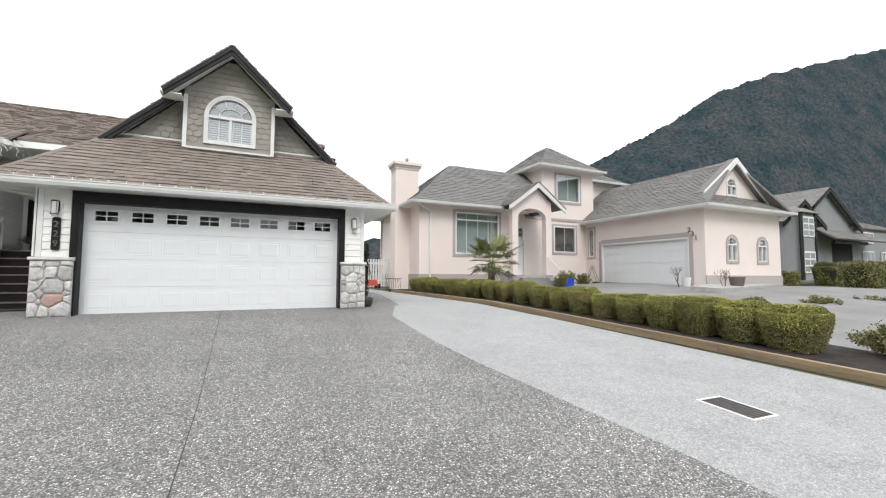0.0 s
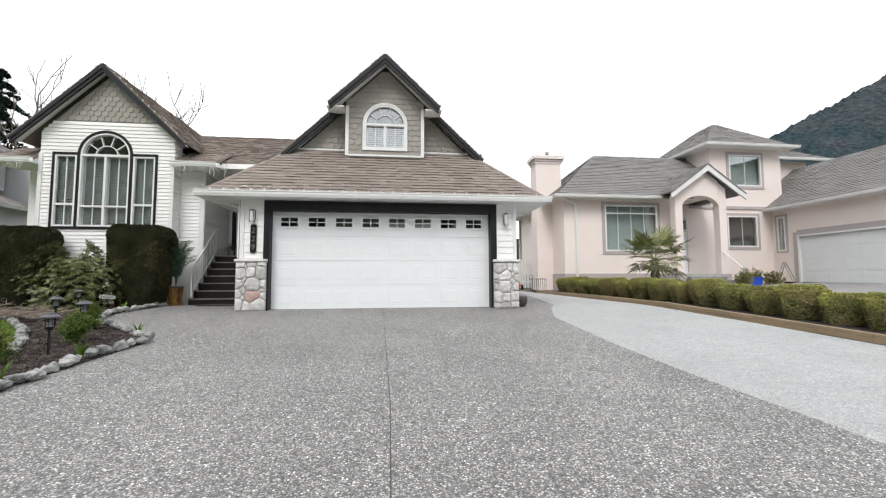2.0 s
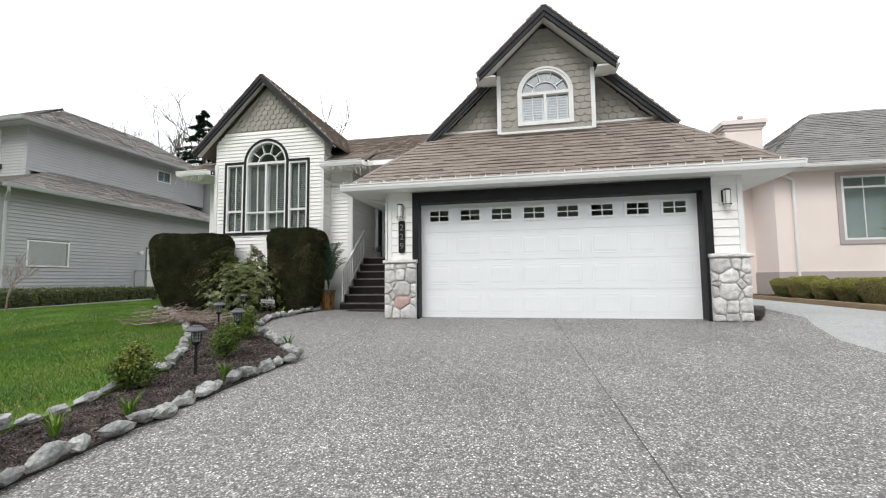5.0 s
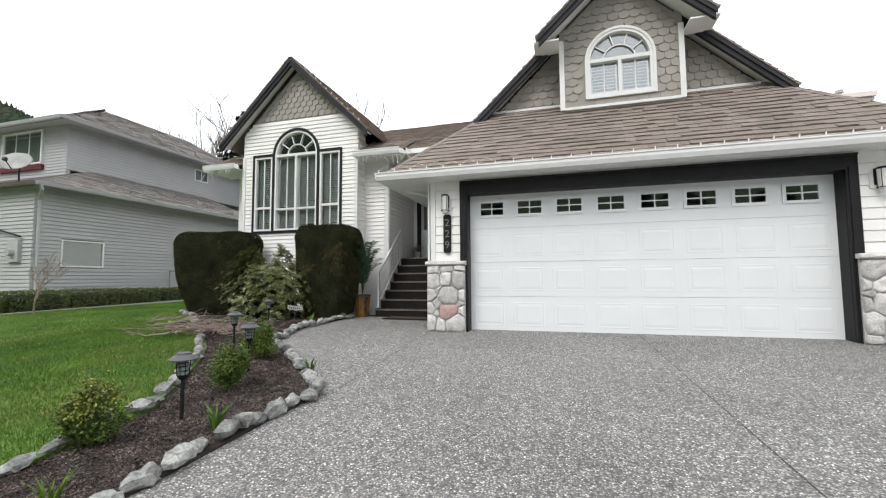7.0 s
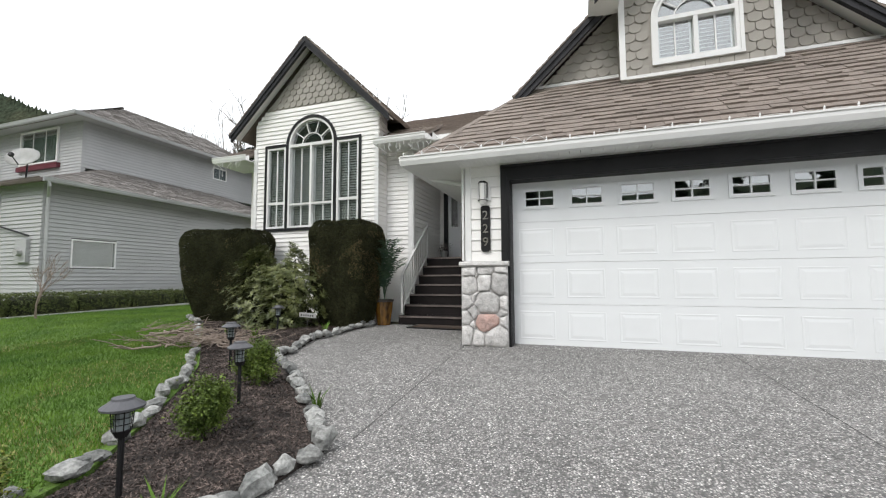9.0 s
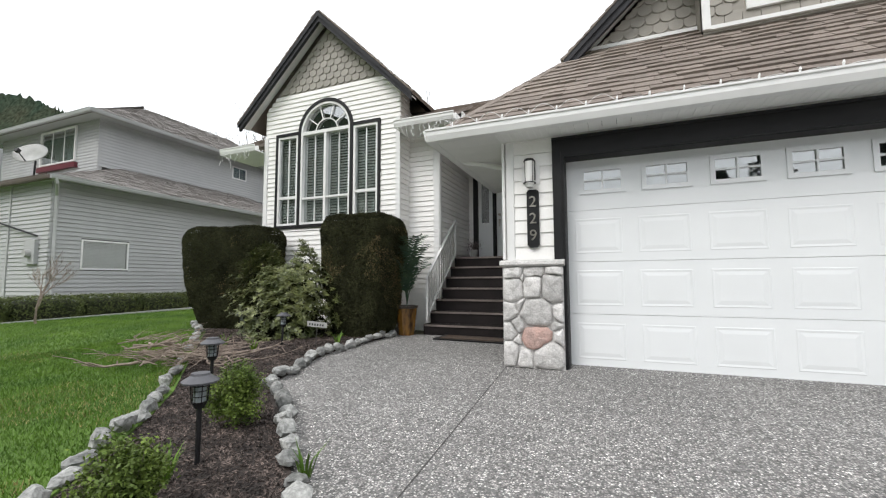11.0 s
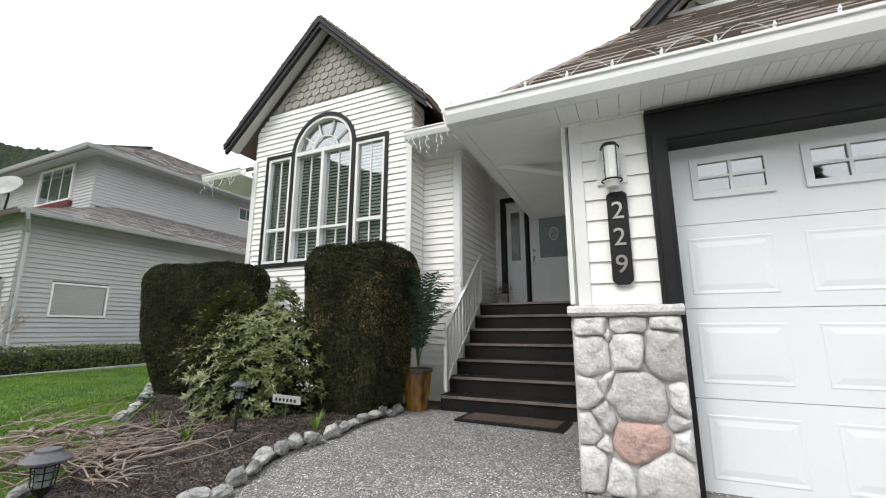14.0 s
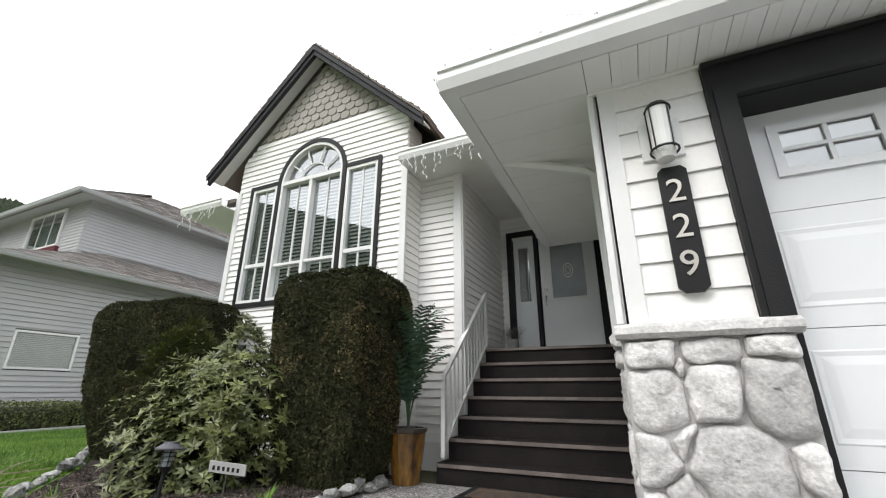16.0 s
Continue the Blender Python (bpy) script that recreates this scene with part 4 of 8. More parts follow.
def gable(xc, apex, half, slope, y0, y1, bw=0.2, th=0.07, name="barge_board", roofmat="roof", tail=0.0, ridge_back=None, rnd=9, deck_over=0.03):
    """Two sloping charcoal boards and the roof behind them."""
    ux = 1 / math.hypot(1, slope)
    L = half / ux
    yb = ridge_back or y1
    for s in (-1, 1):
        a = Vector((xc, y0, apex))
        d = Vector((s * ux, 0, -slope * ux))
        nn = Vector((s * slope * ux, 0, ux))
        bm = bmesh.new()
        e = a + d * L
        down = Vector((0, 0, -bw / ux))
        prism(bm, [a, e, e + Vector((0, 0, -bw * 1.1)), a + down], [p + Vector((0, th, 0)) for p in (a, e, e + Vector((0, 0, -bw * 1.1)), a + down)])
        prism(bm, [a + Vector((0, -0.03, 0.02)), e + Vector((0, -0.03, 0.02)) + d * 0.03, e + Vector((0, -0.03, -bw * 0.45)) + d * 0.03, a + Vector((0, -0.03, -bw * 0.5 / ux))],
              [p + Vector((0, 0.028, 0)) for p in (a + Vector((0, -0.03, 0.02)), e + Vector((0, -0.03, 0.02)) + d * 0.03, e + Vector((0, -0.03, -bw * 0.45)) + d * 0.03, a + Vector((0, -0.03, -bw * 0.5 / ux)))])
        part(name, bm, "fascia", house)
        top = a + nn * 0.03
        roof(house, top + d * (L + 0.03) + Vector((0, -0.03, 0)), (0, 1, 0), -d, L + 0.03, lambda q: 0.0, lambda q: yb - y0, mat=roofmat, thick=0.03, rnd=rnd + s, name="roof")
        bm = bmesh.new()
        lo = a - nn * 0.02
        q = [lo + Vector((0, th, 0)), lo + d * L + Vector((0, th, 0)), lo + d * L + Vector((0, y1 - y0, 0)), lo + Vector((0, y1 - y0, 0))]
        q = [p - Vector((0, 0, 0.05)) for p in q]
        prism(bm, q, [p + Vector((0, 0, 0.03)) for p in q])
        part("gable_soffit", bm, "soffit", house)


# main gable over the garage and the bump-out in its middle
AP, GS = 7.24, 0.95
gable(XC, AP, 1.46, GS, 11.33, 12.1, bw=0.16, ridge_back=12.1)
gable(XC, AP - 0.02, 2.78, GS, 11.88, 12.25, bw=0.16, ridge_back=20, rnd=20)
FD = Face((0, 11.81), (1, 0))
dw = arch_hole(XC, 0.62, 4.72, 5.46)
d1 = wall(house, FD, 4.52, 7.0, lambda z: (max(XC - 1.08, XC - (AP - 0.15 - z) / GS), min(XC + 1.08, XC + (AP - 0.15 - z) / GS)), [dw], boards=False, mat="scale", fine=0.04, name="gable_wall", thick=0.12)
scales(d1, FD, 4.56, 6.95, lambda z: (max(XC - 1.0, XC - (AP - 0.2 - z) / GS), min(XC + 1.0, XC + (AP - 0.2 - z) / GS)), [dw])
for u0 in (XC - 1.08, XC + 0.96):
    bm = bmesh.new()
    box(bm, u0, 11.82, 4.3, u0 + 0.12, 12.3, 6.2)
    part("gable_cheek", bm, "scale", house)
for u0 in (XC - 1.09, XC + 1.0):
    bm = bmesh.new()
    FD.box(bm, u0, u0 + 0.09, 4.56, 5.95, 0.001, 0.04)
    part("corner_board", bm, "trim", house)
bm = bmesh.new()
FD.box(bm, XC - 1.0, XC + 1.0, 4.55, 4.6, 0.001, 0.038)
part("base_trim", bm, "trim", house)
FB = Face((0, 12.18), (1, 0))
for s in (-1, 1):
    e = (lambda z, s=s: (XC - (AP - 0.2 - z) / GS, XC - 1.08) if s < 0 else (XC + 1.08, XC + (AP - 0.2 - z) / GS))
    g2 = wall(house, FB, 4.5, 6.05, e, boards=False, mat="scale", name="gable_wall", thick=0.1)
    scales(g2, FB, 4.85, 5.95, e)
    bm = bmesh.new()
    a, b = (XC - 2.45, XC - 1.08) if s < 0 else (XC + 1.08, XC + 2.45)
    FB.box(bm, a, b, 4.78, 4.83, 0.001, 0.05)
    part("base_trim", bm, "trim", house)
    bm = bmesh.new()
    a, b = (XC - 1.55, XC - 1.09) if s < 0 else (XC + 1.09, XC + 1.55)
    box(bm, a, 11.4, 5.77, b, 11.9, 5.8)
    part("eave_return", bm, "soffit", house)
# dark sheets added for the gloom behind the gable window
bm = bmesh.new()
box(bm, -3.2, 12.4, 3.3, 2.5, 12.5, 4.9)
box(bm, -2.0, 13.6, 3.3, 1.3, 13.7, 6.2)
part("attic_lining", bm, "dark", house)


def arch_window(name, F, cu, r, z0, zs, trim, tw, label, w=0.0, sun_rays=5, inner=0.45, bars=True, blind=1, rail=None, mid=True):
    """A window with a round head, sunburst bars, shutters and outer trim."""
    win = new(name)
    win.parent = house
    tagged(win, label)
    bm = bmesh.new()
    F.arc(bm, cu, zs, r, r + tw, 0, 180, -0.12, w + 0.045, 24)
    F.box(bm, cu - r - tw, cu - r, z0, zs, -0.12, w + 0.045)
    F.box(bm, cu + r, cu + r + tw, z0, zs, -0.12, w + 0.045)
    F.box(bm, cu - r - tw, cu + r + tw, z0 - tw, z0, -0.12, w + 0.05)
    part("casing", bm, trim, win)
    fw = 0.05
    bm = bmesh.new()
    F.arc(bm, cu, zs, r - fw, r - 0.001, 0, 180, -0.08, w + 0.03, 24)
    F.box(bm, cu - r + 0.001, cu - r + fw, z0, zs, -0.08, w + 0.03)
    F.box(bm, cu + r - fw, cu + r - 0.001, z0, zs, -0.08, w + 0.03)
    F.box(bm, cu - r + fw, cu + r - fw, z0, z0 + fw, -0.08, w + 0.03)
    F.box(bm, cu - r + fw, cu + r - fw, zs - 0.035, zs + 0.035, -0.08, w + 0.03)
    if mid:
        F.box(bm, cu - 0.03, cu + 0.03, z0 + fw, zs - 0.035, -0.08, w + 0.025)
    part("frame", bm, "trim", win)
    bm = bmesh.new()
    F.arc(bm, cu, zs, r * inner - 0.011, r * inner + 0.011, 0, 180, -0.04, w - 0.02, 14)
    part("sunburst_ring", bm, "trim", win)
    for i in range(1, sun_rays):
        a = math.pi * i / sun_rays
        bm = bmesh.new()
        c, s = math.cos(a), math.sin(a)
        F.poly(bm, [(cu + q * c - k * s * 0.011, zs + q * s + k * c * 0.011) for q, k in ((r * inner, -1), (r - fw, -1), (r - fw, 1), (r * inner, 1))], -0.04, w - 0.02)
        part("sunburst_bar", bm, "trim", win)
    if rail:
        bm = bmesh.new()
        F.box(bm, cu - r + fw, cu + r - fw, rail - 0.022, rail + 0.022, -0.05, w + 0.01)
        part("rail", bm, "trim", win)
    bm = bmesh.new()
    F.arc(bm, cu, zs, 0.0, r - fw, 0, 180, -0.066, -0.062, 24)
    p = part("pane", bm, "glass", win)
    p.visible_shadow = False
    for a, b in ((cu - r + fw, cu - 0.03), (cu + 0.03, cu + r - fw)) if mid else ((cu - r + fw, cu + r - fw),):
        bm = bmesh.new()
        F.box(bm, a, b, z0 + fw, zs - 0.035, -0.066, -0.062)
        p = part("pane", bm, "glass", win)
        p.visible_shadow = False
        if bars:
            for k in (1,):
                bm = bmesh.new()
                F.box(bm, (a + b) / 2 - 0.01, (a + b) / 2 + 0.01, z0 + fw, zs - 0.035, -0.06, -0.045)
                part("glazing_bar", bm, "trim", win)
        z = z0 + fw
        while blind and z < zs - 0.06:
            bm = bmesh.new()
            hexa(bm, [F.p(u, z + dz, -0.13 + dwv) for u in (a, b) for dz, dwv in ((0, 0.025), (0.005, 0.025), (0.032 * blind, -0.025), (0.032 * blind + 0.005, -0.025))])
            part("blind_slat", bm, "blind", win)
            z += 0.062
        if blind:
            bm = bmesh.new()
            F.box(bm, a, a + 0.035, z0 + fw, zs, -0.11, -0.09)
            F.box(bm, b - 0.035, b, z0 + fw, zs, -0.11, -0.09)
            part("shutter_stile", bm, "blind", win)
    return win


arch_window("window", FD, XC, 0.57, 4.77, 5.46, "trim", 0.05, "round-headed white window in the scale-shingled gable", sun_rays=5, inner=0.5)

# left gable wing
HX0, HX1, HY = -10.07, -6.53, 13.15
HC = (HX0 + HX1) / 2 + 0.0
FH = Face((0, HY), (1, 0))
ac = -8.37
arch = arch_hole(ac, 0.72, 2.6, 4.72)
side1, side2 = rect_hole(-9.72, -9.13, 2.6, 4.72), rect_hole(-7.62, -6.98, 2.6, 4.72)
HA, HS = 7.22, 0.98
hext = lambda z: (max(HX0, HC - (HA - 0.1 - z) / HS), min(HX1, HC + (HA - 0.1 - z) / HS))
wall(house, FH, 0.4, 5.7, hext, [arch, side1, side2], fine=0.05, course=0.107, name="wall", label="white lap siding wall of the gable wing")
g3 = wall(house, FH, 5.7, 7.05, hext, boards=False, mat="scale", name="gable_wall")
scales(g3, FH, 5.72, 6.98, hext)
bm = bmesh.new()
box(bm, HX0, HY + 0.15, 0.4, HX0 + 0.12, 22, 5.0)
box(bm, HX1 - 0.12, HY + 0.15, 0.4, HX1, 22, 5.0)
box(bm, HX0 + 0.12, HY + 2.5, 0.4, HX1 - 0.12, HY + 2.6, 5.2)
part("wing_shell", bm, "siding", house)
# added dark sheet close behind the slats, so their gaps read as room shade
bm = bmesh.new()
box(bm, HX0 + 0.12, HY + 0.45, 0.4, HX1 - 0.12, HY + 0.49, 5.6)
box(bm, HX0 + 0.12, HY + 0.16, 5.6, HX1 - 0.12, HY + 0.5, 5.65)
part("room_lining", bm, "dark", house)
for u0 in (HX0 - 0.02, HX1 - 0.08):
    bm = bmesh.new()
    FH.box(bm, u0, u0 + 0.1, 0.42, 4.75, 0.001, 0.04)
    part("corner_board", bm, "trim", house)
gable(HC - 0.09, HA + 0.07, 2.24, HS, 12.85, HY + 0.0, bw=0.15, ridge_back=19.0, rnd=40)
arch_window("window", FH, ac, 0.66, 2.66, 4.72, "black", 0.07, "tall round-headed window with black casing and white shutters", inner=0.45, rail=3.25, blind=1.6)
for u0, u1 in ((-9.68, -9.11), (-7.63, -7.03)):
    win = new("window")
    win.parent = house
    tagged(win, "narrow black-cased side window with white shutters")
    bm = bmesh.new()
    a, b = (u0 - 0.06, u0) if u0 < ac else (u1, u1 + 0.06)
    FH.box(bm, a, b, 2.6, 4.79, -0.1, 0.045)
    FH.box(bm, u0, u1, 2.59, 2.66, -0.1, 0.05)
    FH.box(bm, u0, u1, 4.72, 4.79, -0.1, 0.045)
    part("casing", bm, "black", win)
    window_bits(win, FH, u0, u1, 2.66, 4.72, w=-0.02, bars_v=1, fw=0.05, blind=2.0, split=3.3, slat_gap=0.062)

# jog, entry walls and the porch
FJ = Face((0, 13.56), (1, 0))
wall(house, FJ, 0.4, 4.42, lambda z: (HX1 + 0.004, -5.854), name="wall", thick=0.1, course=0.107)
FW = Face((HX1 + 0.003, 13.15), (0, 1))
wall(house, FW, 0.4, 5.3, lambda z: (0.003, 0.41), name="wall", thick=0.02, course=0.107)
FE = Face((-5.85, 13.56), (0, 1))
wall(house, FE, 0.4, 4.42, lambda z: (0.003, 1.94), name="wall", thick=0.1, course=0.107)
FP = Face((0, 15.5), (1, 0))
PZ = 1.92
DL, DR = -5.15, -4.22
wall(house, FP, PZ, 4.5, lambda z: (-5.95, -3.87), [rect_hole(-5.63, DR + 0.03, 0, 4.0)], name="wall", thick=0.12, course=0.107)
bm = bmesh.new()
FE.box(bm, -0.02, 0.08, 0.45, 4.4, 0.001, 0.04)
FJ.box(bm, -5.95, -5.83, 0.45, 4.4, 0.001, 0.045)
part("corner_board", bm, "trim", house)
bm = bmesh.new()
box(bm, -5.85, 13.0, 4.4, -3.4, 15.6, 4.43)
part("porch_ceiling", bm, "soffit", house)
bm = bmesh.new()
for a, b, c, d in ((-5.72, -5.62, PZ, 4.1), (DR + 0.02, DR + 0.13, PZ, 4.1), (-5.62, DR + 0.02, 4.0, 4.1)):
    FP.box(bm, a, b, c, d, -0.1, 0.05)
FP.box(bm, -5.235, -5.175, PZ, 4.0, -0.1, 0.03)
part("door_casing", bm, "black", house, "black casing round the front door")
door = new("front_door")
door.parent = house
tagged(door, "white panelled front door with a frosted oval-pattern pane and side light")
bm = bmesh.new()
z0 = PZ + 0.04
FP.box(bm, DL, DR, z0, z0 + 0.85, -0.07, -0.02)
FP.box(bm, DL, DL + 0.17, z0 + 0.85, 3.98, -0.07, -0.02)
FP.box(bm, DR - 0.17, DR, z0 + 0.85, 3.98, -0.07, -0.02)
FP.box(bm, DL + 0.17, DR - 0.17, 3.78, 3.98, -0.07, -0.02)
for a in (DL + 0.14, DL + 0.54):
    for q0, q1, w0 in ((0, 0.25, -0.02), (0.03, 0.22, -0.008)):
        FP.box(bm, a + q0, a + q1, z0 + 0.12 + q0, z0 + 0.72 - q0, w0 - 0.01, w0 + 0.004)
part("door_leaf", bm, "door", door)
bm = bmesh.new()
FP.box(bm, DL + 0.17, DR - 0.17, z0 + 0.85, 3.78, -0.05, -0.04)
part("frosted_pane", bm, "frost", door)
bm = bmesh.new()
for a, b, c, d in ((DL + 0.15, DL + 0.19, z0 + 0.83, 3.8), (DR - 0.19, DR - 0.15, z0 + 0.83, 3.8), (DL + 0.19, DR - 0.19, z0 + 0.83, z0 + 0.87), (DL + 0.19, DR - 0.19, 3.76, 3.8)):
    FP.box(bm, a, b, c, d, -0.03, -0.005)
part("pane_frame", bm, "door", door)
bm = bmesh.new()
mx, mz = (DL + DR) / 2, 3.3
for r0, r1, n in ((0.85, 1.0, 20), (0.45, 0.55, 14)):
    for i in range(n):
        a, b = 2 * math.pi * i / n, 2 * math.pi * (i + 0.8) / n
        FP.poly(bm, [(mx + 0.085 * r * math.cos(q), mz + 0.13 * r * math.sin(q)) for r, q in ((r0, a), (r1, a), (r1, b), (r0, b))], -0.039, -0.034)
part("oval_pattern", bm, "trim", door)
bm = bmesh.new()
for z, r in ((z0 + 1.03, 0.03), (z0 + 0.9, 0.022)):
    tube(bm, [FP.p(DL + 0.075, z, -0.02), FP.p(DL + 0.075, z, 0.02)], r, n=12)
tube(bm, [FP.p(DL + 0.075, z0 + 0.9, 0.02), FP.p(DL + 0.075, z0 + 0.83, 0.05), FP.p(DL + 0.075, z0 + 0.74, 0.03)], 0.014, n=8)
part("handle_set", bm, "metal", door, "brushed metal handle and lock")
sl = new("side_light")
sl.parent = house
tagged(sl, "narrow white glazed panel beside the front door")
bm = bmesh.new()
FP.box(bm, -5.61, -5.53, z0, 3.98, -0.07, -0.02)
FP.box(bm, -5.34, -5.24, z0, 3.98, -0.07, -0.02)
FP.box(bm, -5.53, -5.34, z0, z0 + 0.85, -0.07, -0.02)
FP.box(bm, -5.53, -5.34, 3.8, 3.98, -0.07, -0.02)
part("frame", bm, "door", sl)
bm = bmesh.new()
FP.box(bm, -5.53, -5.34, z0 + 0.85, 3.8, -0.05, -0.044)
part("pane", bm, "glass", sl)
# dark sheet in place of the hall's shade behind the side light
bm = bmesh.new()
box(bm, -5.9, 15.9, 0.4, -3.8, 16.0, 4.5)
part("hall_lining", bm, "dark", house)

# steps
steps = thing("entry_steps", "dark stained timber entry steps with worn tread edges", "steps", kind="")
RISE, RUN, SY = (PZ - 0.62) / 6, 0.27, 12.78
for i in range(7):
    y = SY + RUN * i
    z = 0.62 + RISE * i
    bm = bmesh.new()
    box(bm, -5.83, y + 0.025, max(0.42, z - RISE), -3.935, y + 0.045, z - 0.035)
    part("riser", bm, "stain", steps)
    bm = bmesh.new()
    y2 = y + RUN + 0.02 if i < 6 else y + 0.14
    box(bm, -5.835, y + 0.012, z - 0.035, -3.935, y2, z)
    part("tread", bm, "stain", steps)
    bm = bmesh.new()
    box(bm, -5.835, y, z - 0.034, -3.935, y + 0.0118, z + 0.001)
    part("tread_edge", bm, "tread", steps)
bm = bmesh.new()
y = SY + RUN * 6 + 0.145
k = 0
while y < 15.49:
    bm = bmesh.new()
    box(bm, -5.835, y, PZ - 0.035, -3.89, min(y + 0.135, 15.495), PZ)
    part("porch_board", bm, "stain", steps)
    y += 0.14
bm = bmesh.new()
box(bm, -5.86, SY + 0.05, 0.4, -5.836, SY + RUN * 6, 0.62)
part("stringer", bm, "stain", steps)

rail = thing("stair_rail", "white painted metal stair rail beside the dark steps", "railing")
x = -5.8
ra, rb = Vector((x, 12.86, 1.56)), Vector((x, 14.3, 2.82))
bm = bmesh.new()
ha = Vector((x, SY + 0.1, 1.47))
hb = Vector((x, SY + 1.62, 2.72))
hexa(bm, [p + Vector((dx, 0, dz)) for p in (ha, hb) for dx in (-0.025, 0.025) for dz in (0, 0.045)])
part("handrail", bm, "trim", rail)
bm = bmesh.new()
la, lb = ha - Vector((0, 0, 0.72)), hb - Vector((0, 0, 0.74))
hexa(bm, [p + Vector((dx, 0, dz)) for p in (la, lb) for dx in (-0.018, 0.018) for dz in (0, 0.03)])
part("bottom_rail", bm, "trim", rail)
for i in range(13):
    f = (i + 0.5) / 13
    p, q = la.lerp(lb, f), ha.lerp(hb, f)
    bm = bmesh.new()
    box(bm, x - 0.009, p.y - 0.009, p.z + 0.01, x + 0.009, p.y + 0.009, q.z + 0.01)
    part("baluster", bm, "trim", rail)
for p, zz in ((ha, 0.45 + RISE), (hb, PZ)):
    bm = bmesh.new()
    box(bm, x - 0.022, p.y - 0.03, zz, x + 0.022, p.y + 0.014, p.z + 0.03)
    part("post", bm, "trim", rail)

# wing eaves and the main roof behind
for a, b, y0, zz in ((-11.2, -10.1, 12.95, 4.42), (-6.5, -5.25, 12.95, 4.42)):
    gutter(house, (a, y0, zz), (b, y0, zz), (0, -1, 0))
    bm = bmesh.new()
    box(bm, a, y0, zz - 0.01, b, 13.9, zz + 0.01)
    part("soffit", bm, "soffit", house)
    roof(house, (0, y0 + 0.01, zz + 0.13), (1, 0, 0), (0, 1, 0.55), 1.2, lambda s, a=a: a, lambda s, b=b: b, rnd=60, thick=0.04)
gutter(house, (-5.25, 12.95, 4.42), (-5.25, 15.4, 4.42), (1, 0, 0))
roof(house, (EX0 + 1.3, 0, EZ + 1.3 * SL), (0, 1, 0), (1, 0, SL), 0.9 * nrm, lambda s: 13.6, lambda s: 16.0, rnd=61)
roof(house, (0, 13.4, 4.7), (1, 0, 0), (0, 1, 0.5), 0.67, lambda s: -5.25, lambda s: -2.9, rnd=62, thick=0.04)
bm = bmesh.new()
box(bm, -5.25, 13.41, 4.45, -3.3, 13.44, 4.66)
part("fascia", bm, "trim", house)
MZ = 4.5
m55 = math.hypot(1, 0.5)
roof(house, (0, 14.0, MZ + 0.5), (1, 0, 0), (0, 1, 0.5), 4.0 * m55, lambda s: -11.2 + s * 0.8, lambda s: -10.2, rnd=70)
roof(house, (0, 14.0, MZ + 0.5), (1, 0, 0), (0, 1, 0.5), 4.0 * m55, lambda s: -6.5 - s * 0.8, lambda s: -5.24 + min(s, 1.0) * 5.2, rnd=71, seg=4)
roof(house, (0, 18.0, MZ + 2.5), (1, 0, 0), (0, 1, -0.5), 4.0 * m55, lambda s: -11.0, lambda s: 3.0, rnd=72)
bm = bmesh.new()
box(bm, -10.9, 13.9, 0.4, HX0, 14.05, 4.5)
box(bm, -10.9, 14.05, 0.4, -10.78, 22, 4.5)
box(bm, -10.9, 21.9, 0.4, 3, 22, 4.5)
part("rear_shell", bm, "siding", house)


# ---- plants ----
def leaves(name, pts, nrm, size, mat, parent, shape=2.0, rnd=1, jitter=0.8, label="", curl=0.0, kind="stuff"):
    """Many small leaves: one four-cornered blade at every point, turned about the normal given with it."""
    r = np.random.RandomState(rnd)
    n = len(pts)
    nrm = nrm + r.normal(0, jitter, (n, 3))
    nrm /= np.linalg.norm(nrm, axis=1)[:, None] + 1e-9
    a = np.cross(nrm, r.normal(0, 1, (n, 3)))
    a /= np.linalg.norm(a, axis=1)[:, None] + 1e-9
    b = np.cross(nrm, a)
    s = (size * r.uniform(0.6, 1.3, n))[:, None]
    v = np.empty((n, 4, 3))
    v[:, 0] = pts - a * s
    v[:, 1] = pts - b * s / shape + nrm * s * 0.12
    v[:, 2] = pts + a * s
    v[:, 3] = pts + b * s / shape + nrm * s * 0.12
    me = bpy.data.meshes.new(name)
    me.vertices.add(n * 4)
    me.vertices.foreach_set("co", v.reshape(-1))
    me.loops.add(n * 4)
    me.polygons.add(n)
    me.polygons.foreach_set("loop_start", np.arange(0, n * 4, 4))
    me.loops.foreach_set("vertex_index", np.arange(n * 4))
    me.update()
    me.validate()
    me.materials.append(M[mat])
    ob = new(name, me)
    if parent:
        ob.parent = parent
    return tagged(ob, label, kind=kind)


